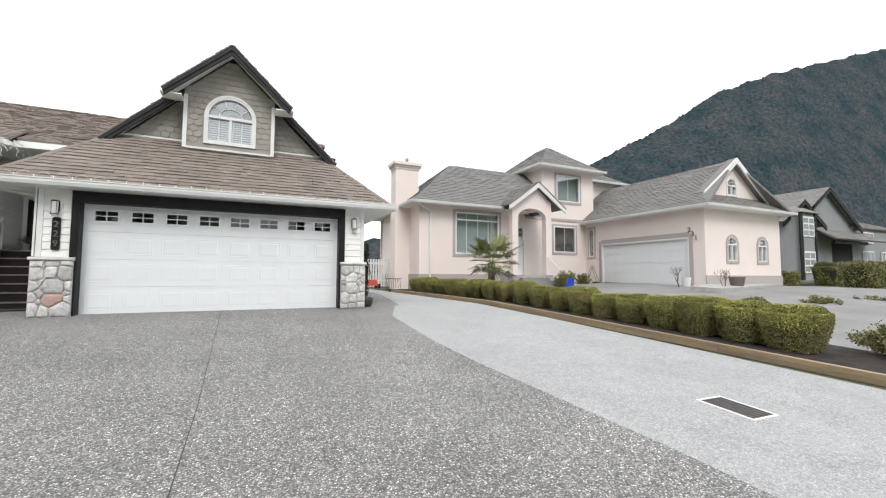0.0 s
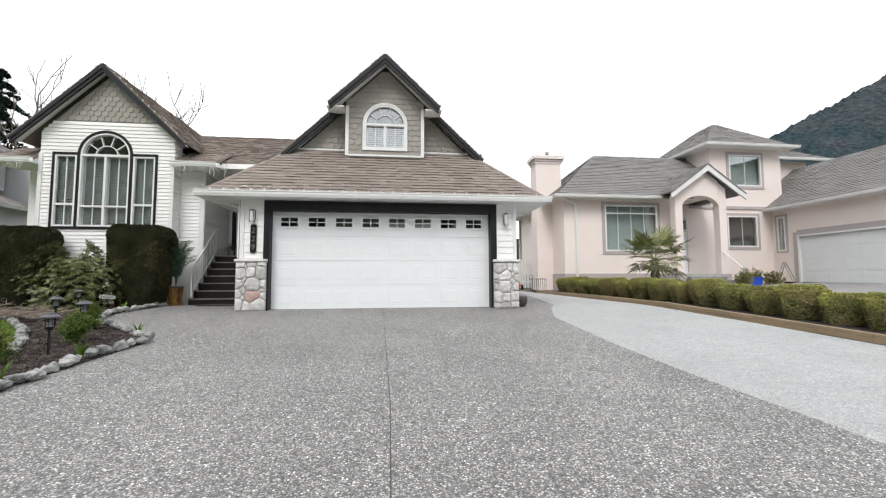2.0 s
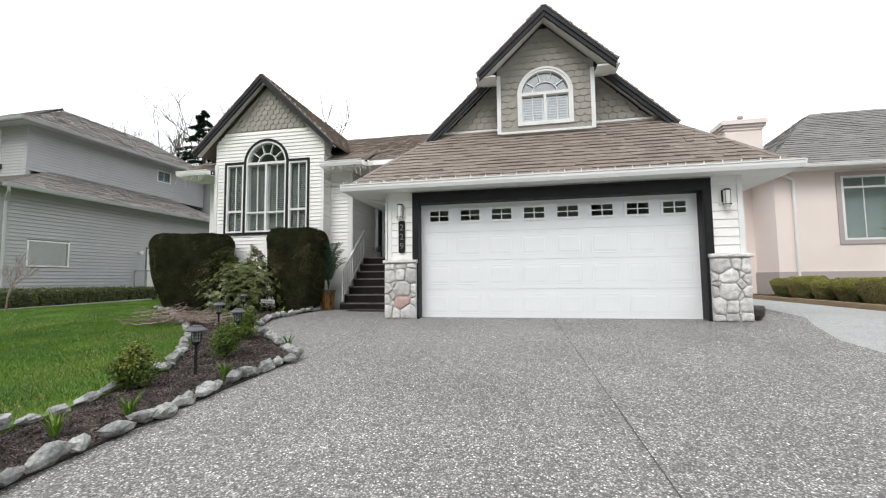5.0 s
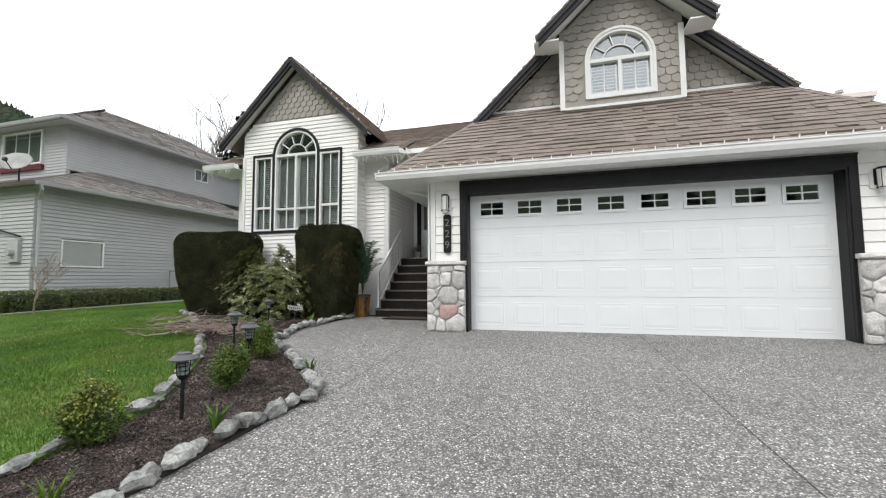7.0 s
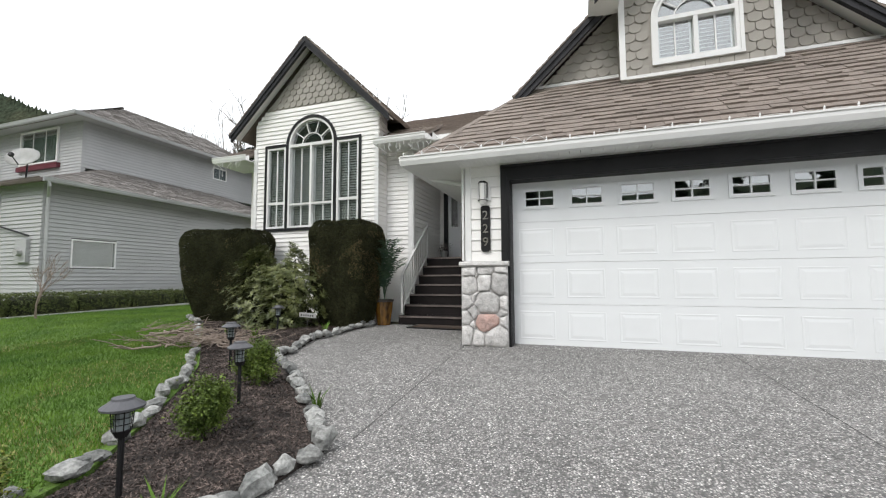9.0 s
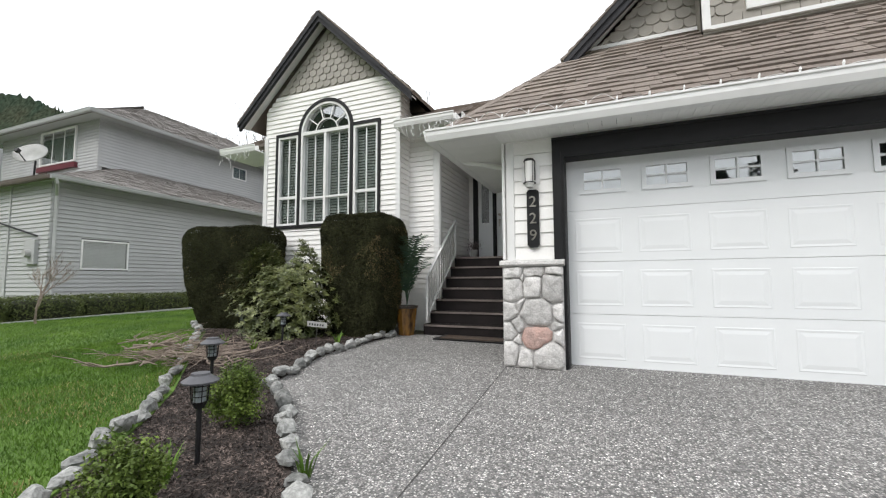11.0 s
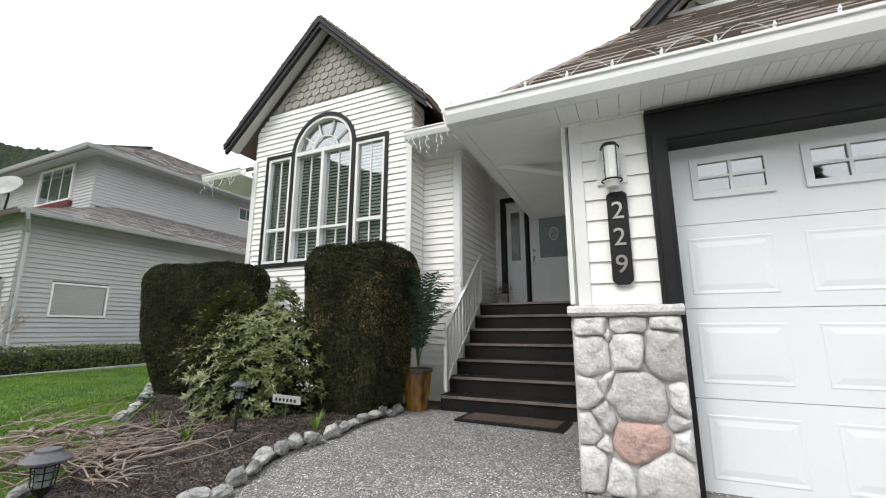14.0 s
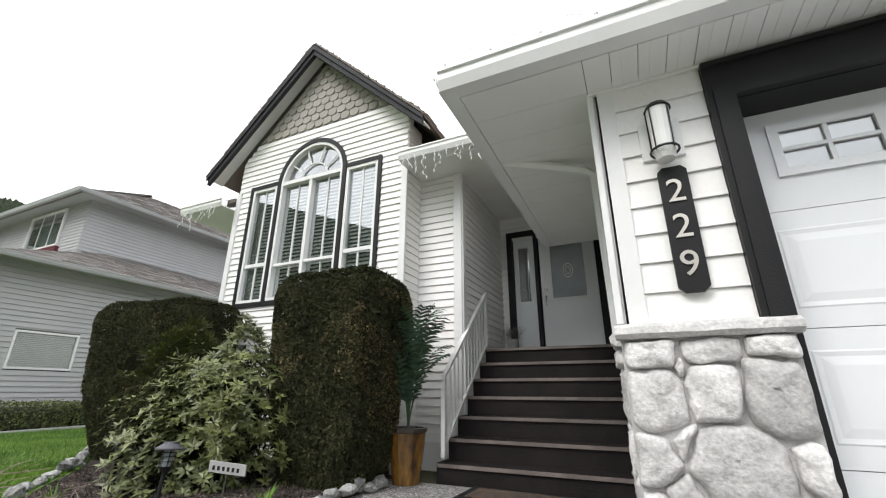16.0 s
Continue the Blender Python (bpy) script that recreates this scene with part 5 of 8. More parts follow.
def block_shape(n, sx, sy, sz, taper, rnd, rough=0.03, rounded=0.12, pw=7):
    """Points and normals on a clipped hedge block that narrows to its foot."""
    r = np.random.RandomState(rnd)
    areas = np.array([sx * sz, sx * sz, sy * sz, sy * sz, sx * sy])
    k = r.choice(5, n, p=areas / areas.sum())
    u, w = r.uniform(-1, 1, n), r.uniform(0, 1, n)
    p, q = np.zeros((n, 3)), np.zeros((n, 3))
    for f, (ax, sg) in enumerate(((1, -1), (1, 1), (0, -1), (0, 1))):
        m = k == f
        p[m, ax], p[m, 1 - ax], p[m, 2] = sg, u[m], w[m]
        q[m, ax] = sg
    m = k == 4
    p[m, 0], p[m, 1], p[m, 2] = u[m], r.uniform(-1, 1, m.sum()), 1.0
    q[m, 2] = 1
    rad = np.maximum((np.abs(p[:, 0]) ** pw + np.abs(p[:, 1]) ** pw) ** (1 / pw), 1e-6)
    over = np.maximum(rad, 1)
    p[:, 0] /= over
    p[:, 1] /= over
    flat = (np.abs(p[:, 0]) ** pw + np.abs(p[:, 1]) ** pw) ** (1 / pw)
    edge = np.clip((flat - 0.7) / 0.3, 0, 1)
    rim = np.clip((p[:, 2] - 0.8) / 0.2, 0, 1) * (k < 4)
    p[:, 0] *= 1 - 0.06 * np.where(k == 4, edge, rim) ** 2
    p[:, 1] *= 1 - 0.06 * np.where(k == 4, edge, rim) ** 2
    p[:, 2] -= np.where(k == 4, edge, rim) ** 2 * rounded * 0.3
    s = 1 - taper * (1 - p[:, 2]) ** 2.2
    p[:, 0] *= sx / 2 * s
    p[:, 1] *= sy / 2 * s
    p[:, 2] *= sz
    x_, y_, z_ = p.T
    lump = 0.35 * (np.sin(3.1 * x_ + 5.3 * z_ + rnd) + np.sin(6.7 * y_ - 4.1 * x_ + 2 * rnd) * np.sin(5.9 * z_ + rnd) + 0.6 * np.sin(17 * x_ + 13 * z_) * np.sin(15 * y_ + 11 * z_))
    p += q * (lump * rough * 1.6 + r.normal(0, rough * 0.45, n))[:, None]
    return p, q


def hedge_block(label, x, y, z, sx, sy, sz, taper, n, size, rnd, turn=0.0, mats=("yew", "yew_core"), rough=0.035, group="", brown=0, top=0, shape=2.2, name="clipped_hedge", pw=7, rounded=0.12, jitter=0.8):
    h = thing(name, label, "hedge", group)
    h.matrix_basis = pose(x, y, z, 0, 0, turn)
    # solid core under the leaves; with yew_core its colour paints the inner shade
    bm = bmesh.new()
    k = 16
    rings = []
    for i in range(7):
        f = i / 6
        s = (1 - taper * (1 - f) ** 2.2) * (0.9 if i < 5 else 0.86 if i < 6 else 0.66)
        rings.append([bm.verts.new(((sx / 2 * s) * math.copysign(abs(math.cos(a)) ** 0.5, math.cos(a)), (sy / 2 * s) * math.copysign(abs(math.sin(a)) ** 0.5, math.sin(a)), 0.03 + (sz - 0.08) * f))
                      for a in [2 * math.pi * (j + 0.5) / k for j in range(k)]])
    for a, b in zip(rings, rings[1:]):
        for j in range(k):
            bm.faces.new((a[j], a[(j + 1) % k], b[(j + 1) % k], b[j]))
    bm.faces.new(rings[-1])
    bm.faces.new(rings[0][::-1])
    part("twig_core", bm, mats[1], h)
    bm = bmesh.new()
    tube(bm, [(0, 0, -0.06), (0.01, 0, 0.2)], 0.04, 0.03)
    part("trunk", bm, "bark", h)
    p, q = block_shape(n, sx, sy, sz, taper, rnd, rough, rounded, pw)
    leaves("foliage", p, q, size, mats[0], h, shape=shape, rnd=rnd, jitter=jitter)
    if brown:
        p, q = block_shape(int(n * 1.4), sx, sy, sz, taper, rnd + 50, rough, rounded, pw)
        keep = (np.sin(4.3 * p[:, 0] + rnd) + np.sin(5.1 * p[:, 2] + 3.7 * p[:, 1] + 2 * rnd) + 0.5 * np.sin(11 * p[:, 2] - 9 * p[:, 0]) > 0.5) & (p[:, 2] < sz * 0.9)
        keep &= np.random.RandomState(rnd).rand(len(p)) < brown
        if keep.any():
            leaves("worn_foliage", p[keep], q[keep], size, "box_worn" if mats[0] == "box" else "yew_brown", h, shape=shape, rnd=rnd + 1)
    # yellower leaves scattered over the upper part, by height
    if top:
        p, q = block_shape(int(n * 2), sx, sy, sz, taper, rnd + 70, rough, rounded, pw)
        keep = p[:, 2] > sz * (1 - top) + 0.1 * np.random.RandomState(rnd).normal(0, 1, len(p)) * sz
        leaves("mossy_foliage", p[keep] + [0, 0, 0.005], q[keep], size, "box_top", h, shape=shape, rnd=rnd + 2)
    return h


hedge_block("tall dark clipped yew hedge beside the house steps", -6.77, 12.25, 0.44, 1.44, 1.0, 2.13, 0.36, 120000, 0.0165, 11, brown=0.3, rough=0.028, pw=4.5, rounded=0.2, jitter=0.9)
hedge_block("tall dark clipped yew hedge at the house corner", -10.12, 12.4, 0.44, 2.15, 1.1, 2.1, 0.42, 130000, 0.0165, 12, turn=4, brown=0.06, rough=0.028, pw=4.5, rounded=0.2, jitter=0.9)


def rosettes(n, rnd, sx, sy, sz):
    """Leaf rosettes spread over a bush of several mounds."""
    r = np.random.RandomState(rnd)
    P, Q = [], []
    for i in range(n):
        a, f = r.uniform(0, 2 * math.pi), r.uniform(0, 1)
        z = f ** 0.8
        wid = math.sqrt(max(0, 1 - (z - 0.3) ** 2 / 0.56)) * (1 + 0.16 * math.sin(3 * a + 4 * z) + 0.1 * math.sin(7 * a))
        wid *= r.uniform(0.72, 1.02)
        c = np.array([sx / 2 * wid * math.cos(a), sy / 2 * wid * math.sin(a), sz * z * (0.85 + 0.15 * math.sin(2 * a + 1))])
        P.append(c)
        d = np.array([math.cos(a) * 0.7, math.sin(a) * 0.7, 0.5 + z * 0.8])
        Q.append(d / np.linalg.norm(d))
    return np.array(P), np.array(Q)


def broad_bush(label, x, y, z, sx, sy, sz, n, size, mat, rnd, per=8, name="rhododendron", category="shrub"):
    h = thing(name, label, category)
    h.matrix_basis = pose(x, y, z)
    C, D = rosettes(n, rnd, sx, sy, sz)
    r = np.random.RandomState(rnd + 1)
    V, F_ = [], []
    for c, d in zip(C, D):
        d = Vector(d)
        qt = d.to_track_quat("Z", "Y")
        k = per + r.randint(-1, 2)
        for j in range(k):
            a = 2 * math.pi * (j + r.uniform(-0.25, 0.25)) / k
            L = size * r.uniform(0.75, 1.2)
            droop = r.uniform(-0.5, 0.35)
            w = L * 0.19
            pts = []
            for s, ww, hh in ((0.08, 0.2, 0), (0.45, 1.0, 0.5), (0.45, -1.0, 0.5), (1.0, 0, 1.0)):
                loc = Vector((math.cos(a) * s * L - math.sin(a) * ww * w, math.sin(a) * s * L + math.cos(a) * ww * w, droop * L * s * s + 0.25 * L * s))
                pts.append(Vector(c) + qt @ loc)
            b = len(V)
            V += pts
            F_ += [(b, b + 1, b + 3, b + 2)]
    tagged(raw("foliage", V, F_, mat, h), kind="stuff")
    # dark yew-coloured leaves inside, painting the shade between the outer rosettes
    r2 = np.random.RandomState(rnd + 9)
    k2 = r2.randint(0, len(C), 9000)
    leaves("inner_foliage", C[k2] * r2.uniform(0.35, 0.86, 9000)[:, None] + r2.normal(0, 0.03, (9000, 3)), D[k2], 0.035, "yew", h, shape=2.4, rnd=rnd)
    rr = random.Random(rnd)
    for i in range(9):
        c = C[rr.randrange(len(C))]
        bm = bmesh.new()
        tube(bm, [(rr.uniform(-0.08, 0.08), rr.uniform(-0.08, 0.08), -0.05), (c[0] * 0.4 + rr.uniform(-0.05, 0.05), c[1] * 0.4, c[2] * 0.5), tuple(c * 0.93)], 0.02, 0.006, 5)
        part("stem", bm, "bark", h)
    return h


broad_bush("broad-leaved rhododendron with pale green drooping leaves beside clipped hedges", -8.08, 11.75, 0.42, 1.9, 1.4, 1.72, 1500, 0.088, "rhodo", 21)


def small_bush(label, x, y, z, sx, sz, n, size, mat, rnd, group="", mats2=None, name="shrub"):
    h = thing(name, label, "shrub", group)
    h.matrix_basis = pose(x, y, z, 0, 0, rnd * 40)
    r = np.random.RandomState(rnd)
    bm = bmesh.new()
    tips = []
    for i in range(26):
        a, f = r.uniform(0, 6.28), r.uniform(0.15, 1)
        t = Vector((math.cos(a) * sx / 2 * f, math.sin(a) * sx / 2 * f, sz * (1.05 - 0.55 * f * f) * r.uniform(0.8, 1.12)))
        tips.append(t)
        tube(bm, [(0, 0, -0.05), t * 0.5 + Vector((0, 0, 0.03)), t], 0.006, 0.002, 4)
    tagged(part("branches", bm, "bark", h), kind="stuff")
    k = r.randint(0, len(tips), n)
    f = r.uniform(0.35, 1.0, n)
    P = np.array([tuple(tips[j]) for j in k]) * f[:, None] + r.normal(0, 0.035, (n, 3))
    P[:, 2] = np.abs(P[:, 2])
    leaves("foliage", P, np.array([[0, 0, 1.0]] * n), size, mat, h, shape=1.9, rnd=rnd)
    if mats2:
        m = P[:, 2] > sz * 0.55
        leaves("young_foliage", P[m] + [0, 0, 0.012], np.array([[0, 0, 1.0]] * m.sum()), size, mats2, h, shape=1.9, rnd=rnd + 5)
    return h


for i, (x, y, s, z_) in enumerate(((-4.8, 7.2, 0.46, 0.42), (-5.42, 8.35, 0.45, 0.44), (-4.85, 5.95, 0.4, 0.38), (-4.6, 4.3, 0.46, 0.42), (-4.85, 2.9, 0.5, 0.4))):
    small_bush("small leafy shrub with yellow-green tips in bark mulch", x, y, gz(y) + 0.02, s, z_, 10500, 0.0125, "shrub_green", 31 + i, "small shrubs in the bed", "shrub_gold" if i > 1 else None)


def tuft(label, x, y, n, h0, mat, rnd, group=""):
    t = thing("grass_tuft", label, "plant", group)
    t.matrix_basis = pose(x, y, gz(y) + 0.02)
    r = random.Random(rnd)
    V, F_ = [], []
    for i in range(n):
        a, l = r.uniform(0, 6.28), h0 * r.uniform(0.5, 1.1)
        d, w = Vector((math.cos(a), math.sin(a), 0)), Vector((-math.sin(a), math.cos(a), 0)) * 0.006
        o = d * r.uniform(0, 0.03)
        b = len(V)
        m = o + d * l * 0.2 + Vector((0, 0, l * 0.6))
        V += [o - w, o + w, m + w, m - w, o + d * l * r.uniform(0.35, 0.7) + Vector((0, 0, l))]
        F_ += [(b, b + 1, b + 2, b + 3), (b + 3, b + 2, b + 4)]
    tagged(raw("foliage", V, F_, mat, t), kind="stuff")


for i, (x, y) in enumerate(((-4.15, 6.35), (-4.35, 7.9), (-4.2, 5.3), (-5.1, 7.6), (-6.55, 11.2), (-7.4, 10.4), (-4.4, 4.9), (-8.2, 10.6))):
    tuft("small tuft of thin green blades in bark mulch", x, y, 26, 0.2, "blade", 51 + i, "tufts in the bed")

# edging rocks
rocks = []
for k in range(7):
    bm = bmesh.new()
    bmesh.ops.create_icosphere(bm, subdivisions=2, radius=1.0)
    for v in bm.verts:
        c = v.co.copy()
        q = Vector([round(x * 1.6 + k * 0.31) / 1.6 for x in c])
        v.co = c * (0.82 + 0.34 * noise.noise(c * 1.2 + Vector((k * 5, 0, 0)))) + (q - c) * 0.42 + c * 0.1 * noise.noise(c * 4 + Vector((k, 2, 0)))
    me = bpy.data.meshes.new("edging_rock")
    bm.to_mesh(me)
    bm.free()
    me.materials.append(M["rock"])
    rocks.append(me)


def rock(x, y, l, w, h, turn, k, sink=0.25):
    o = new("edging_rock", rocks[k % 7])
    o.matrix_basis = pose(x, y, gz(y) + 0.02 + h * (0.5 - sink), random.Random(k).uniform(-12, 12), random.Random(k + 1).uniform(-12, 12), turn) @ Matrix.Diagonal((l / 2, w / 2, h / 2, 1))
    tagged(o, "rough grey field stone edging the mulch bed", "rock", "edging stones")


EDGE_A = [(-3.95, -1.0), (-3.88, 2.0), (-3.9, 4.2), (-3.95, 5.6), (-3.93, 6.6), (-3.8, 7.25), (-4.45, 7.95), (-5.1, 8.6), (-5.98, 9.35), (-6.28, 10.4), (-6.25, 11.4), (-6.22, 12.35)]
EDGE_B = [(-4.9, -1.0), (-4.9, 3.0), (-4.9, 5.2), (-5.08, 6.5), (-5.65, 7.42), (-6.3, 8.25), (-6.85, 8.8), (-8.3, 10.1), (-10.0, 11.6), (-11.4, 12.5)]
rr = random.Random(7)
for line, gap in ((EDGE_A, 0.0), (EDGE_B, 0.06)):
    k = 0
    for (xa, ya), (xb, yb) in zip(line, line[1:]):
        d = math.hypot(xb - xa, yb - ya)
        s = 0.0
        while s < d - 0.1:
            l = rr.uniform(0.13, 0.27)
            f = (s + l / 2) / d
            k += 1
            if not (line is EDGE_B and 8.9 < ya + (yb - ya) * f < 10.6 and k % 3):
                rock(xa + (xb - xa) * f + rr.uniform(-0.03, 0.03), ya + (yb - ya) * f, l * 1.14, rr.uniform(0.13, 0.2), rr.uniform(0.09, 0.165), math.degrees(math.atan2(yb - ya, xb - xa)) + rr.uniform(-15, 15), k + (0 if line is EDGE_A else 3))
            s += l * 0.97 + gap

# prunings heaped on the bed
brush = thing("brush_pile", "heap of pale bare pruned branches lying on the mulch", "branches")
rr = random.Random(17)
for i in range(75):
    x, y = rr.gauss(-8.05, 0.42), rr.gauss(9.7, 0.22)
    a, l = rr.gauss(0.3, 0.9), rr.uniform(0.4, 1.1)
    z = gz(y) + 0.05 + rr.uniform(0, 0.2)
    pts = [Vector((x, y, z))]
    for j in range(5):
        a += rr.uniform(-0.45, 0.45)
        pts.append(pts[-1] + Vector((math.cos(a), math.sin(a), rr.uniform(-0.16, 0.2))) * (l / 5))
    for p in pts:
        p.z = max(p.z, gz(p.y) + 0.035)
    bm = bmesh.new()
    r0 = rr.choice((0.005, 0.008, 0.012, 0.022 if i < 22 else 0.008))
    tube(bm, pts, r0, r0 * 0.35, 5)
    for p in pts[2:5]:
        b = a + rr.choice((-1, 1)) * rr.uniform(0.5, 1.2)
        q = p + Vector((math.cos(b), math.sin(b), rr.uniform(0, 0.5))) * rr.uniform(0.12, 0.35)
        tube(bm, [p, (p + q) / 2 + Vector((0, 0, 0.02)), q], r0 * 0.5, r0 * 0.2, 4)
    part("branch", bm, "twig", brush)


# ---- garden lamps, sign, pots, mat ----
def path_lamp(x, y, h=0.52, lean=0.0, s=1.0):
    L = thing("path_lamp", "black metal solar path lamp on a stake in mulch", "garden lamp", "path lamps")
    L.matrix_basis = pose(x, y, gz(y) + 0.015, lean, 0, 20)
    bm = bmesh.new()
    tube(bm, [(0, 0, -0.05), (0, 0, h - 0.16)], 0.016, n=8)
    part("stake", bm, "black", L)
    bm = bmesh.new()
    tube(bm, [(0, 0, h - 0.17), (0, 0, h - 0.15), (0, 0, h - 0.13)], 0.03, 0.05, 10)
    part("cup", bm, "black", L)
    for i in range(8):
        a = i * math.pi / 4
        bm = bmesh.new()
        tube(bm, [(0.047 * math.cos(a), 0.047 * math.sin(a), h - 0.13), (0.057 * math.cos(a), 0.057 * math.sin(a), h - 0.005)], 0.003, n=4)
        part("cage_bar", bm, "black", L)
    for z, r in ((h - 0.095, 0.051), (h - 0.06, 0.054), (h - 0.03, 0.056)):
        bm = bmesh.new()
        tube(bm, [(r * math.cos(q * math.pi / 8), r * math.sin(q * math.pi / 8), z) for q in range(17)], 0.0028, n=4)
        part("cage_ring", bm, "black", L)
    bm = bmesh.new()
    tube(bm, [(0, 0, h - 0.13), (0, 0, h - 0.01)], 0.036, 0.04, 10)
    part("lens", bm, "frost", L)
    bm = bmesh.new()
    n = 16
    rings = [[bm.verts.new((r * math.cos(2 * math.pi * k / n), r * math.sin(2 * math.pi * k / n), z)) for k in range(n)] for r, z in
             ((0.05, h - 0.008), (0.108, h - 0.012), (0.11, h), (0.058, h + 0.035), (0.055, h + 0.048), (0.03, h + 0.05))]
    for a, b in zip(rings, rings[1:]):
        for k in range(n):
            bm.faces.new((a[k], a[(k + 1) % n], b[(k + 1) % n], b[k]))
    bm.faces.new(rings[0][::-1])
    bm.faces.new(rings[-1])
    part("shade", bm, "lamp_metal", L)


for x, y, h, lean in ((-4.62, 6.47, 0.5, 0), (-5.13, 7.82, 0.52, 0), (-6.3, 8.85, 0.5, 0), (-7.32, 10.86, 0.46, -6), (-8.5, 11.2, 0.42, 3)):
    path_lamp(x, y, h, lean)

sign = thing("garden_sign", "small weathered white welcome sign on a wire stake", "sign")
sign.matrix_basis = pose(-6.82, 11.05, gz(11.05), 0, 0, 20)
bm = bmesh.new()
tube(bm, [(-0.02, 0, -0.03), (0.0, 0, 0.3)], 0.006)
part("stake", bm, "grate", sign)
bm = bmesh.new()
hexa(bm, [(x, y, z + (0.03 if x < 0 else 0)) for x in (-0.15, 0.15) for y in (-0.008, 0.008) for z in (0.28, 0.36)])
part("board", bm, "kerbconc", sign)
for i in range(6):
    bm = bmesh.new()
    box(bm, -0.12 + i * 0.04, -0.0105, 0.305 + 0.004 * (5 - i), -0.1 + i * 0.04, -0.0085, 0.335 + 0.004 * (5 - i))
    part("letter_bar", bm, "black", sign)


def vase(bm, prof, n=14):
    rings = [[bm.verts.new((r * math.cos(2 * math.pi * k / n), r * math.sin(2 * math.pi * k / n), z)) for k in range(n)] for r, z in prof]
    for a, b in zip(rings, rings[1:]):
        for k in range(n):
            bm.faces.new((a[k], a[(k + 1) % n], b[(k + 1) % n], b[k]))
    bm.faces.new(rings[0][::-1])
    bm.faces.new(rings[-1])


pot = thing("glazed_planter", "tall tapered amber and black glazed planter beside the steps", "plant pot")
pot.matrix_basis = pose(-6.1, 12.62, 0.43)
bm = bmesh.new()
vase(bm, [(0.13, 0), (0.145, 0.02), (0.19, 0.38), (0.2, 0.5), (0.175, 0.5), (0.165, 0.45)], 8)
part("body", bm, "pot", pot)
bm = bmesh.new()
vase(bm, [(0.204, 0.49), (0.218, 0.5), (0.218, 0.535), (0.18, 0.538), (0.17, 0.48)], 8)
part("rim", bm, "pot_dark", pot)
bm = bmesh.new()
vase(bm, [(0.16, 0.44), (0.165, 0.46)], 8)
part("soil", bm, "mulch", pot)


def feather_palm(x, y, z, n, length, rnd, mat="palm_in", label="thin feathery dark green palm growing in a glazed planter"):
    t = thing("potted_palm", label, "plant")
    t.matrix_basis = pose(x, y, z)
    r = random.Random(rnd)
    for i in range(n):
        a = i * 2.4 + r.uniform(-0.3, 0.3)
        L = length * r.uniform(0.6, 1.1)
        out = r.uniform(0.12, 0.42)
        pts = [Vector((math.cos(a) * out * L * f ** 1.8, math.sin(a) * out * L * f ** 1.8, L * (f - 0.28 * f ** 3))) for f in [k / 10 for k in range(11)]]
        bm = bmesh.new()
        tube(bm, pts, 0.006, 0.002, 4)
        part("stem", bm, "palm_in", t)
        V, F_ = [], []
        for k in range(4, 11):
            d = (pts[k] - pts[k - 1]).normalized()
            for f in (0.0, 0.5):
                p = pts[k - 1].lerp(pts[k], f)
                for sd in (-1, 1):
                    side = d.cross(Vector((math.cos(a), math.sin(a), 0.2))).normalized() * sd
                    ll = 0.17 * (1.15 - abs(k - 7) * 0.12) * r.uniform(0.8, 1.1)
                    tip = p + (side * 0.85 + d * 0.55).normalized() * ll + Vector((0, 0, -0.3 * ll))
                    w = d * 0.013
                    b = len(V)
                    V += [p - w, p + w, (p + tip) / 2 + w * 1.2 + Vector((0, 0, 0.015)), tip, (p + tip) / 2 - w * 1.2 + Vector((0, 0, 0.015))]
                    F_ += [(b, b + 1, b + 2, b + 4), (b + 4, b + 2, b + 3)]
        tagged(raw("frond", V, F_, mat, t), kind="stuff")


feather_palm(-6.06, 12.55, 0.87, 24, 1.8, 3)

small = thing("flower_pot", "small metal pot with dark dried flowers on the porch", "plant pot")
small.matrix_basis = pose(-5.63, 15.2, PZ)
bm = bmesh.new()
vase(bm, [(0.075, 0), (0.1, 0.2), (0.105, 0.21), (0.09, 0.2)], 12)
part("pot", bm, "kerbconc", small)
r = np.random.RandomState(4)
P = r.normal(0, 1, (700, 3)) * [0.075, 0.075, 0.07] + [0, 0, 0.3]
leaves("foliage", P, np.array([[0, 0, 1.0]] * 700), 0.014, "clay", small, rnd=6)

mat_ = thing("door_mat", "worn brown door mat lying before the steps", "mat")
mat_.matrix_basis = pose(-4.78, 12.42, gz(12.42) + 0.004, 0.8, 0, -4)
bm = bmesh.new()
box(bm, -0.62, -0.24, 0, 0.62, 0.24, 0.018)
part("border", bm, "black", mat_)
bm = bmesh.new()
box(bm, -0.54, -0.17, 0.0185, 0.54, 0.17, 0.026)
part("coir_panel", bm, "mat", mat_)

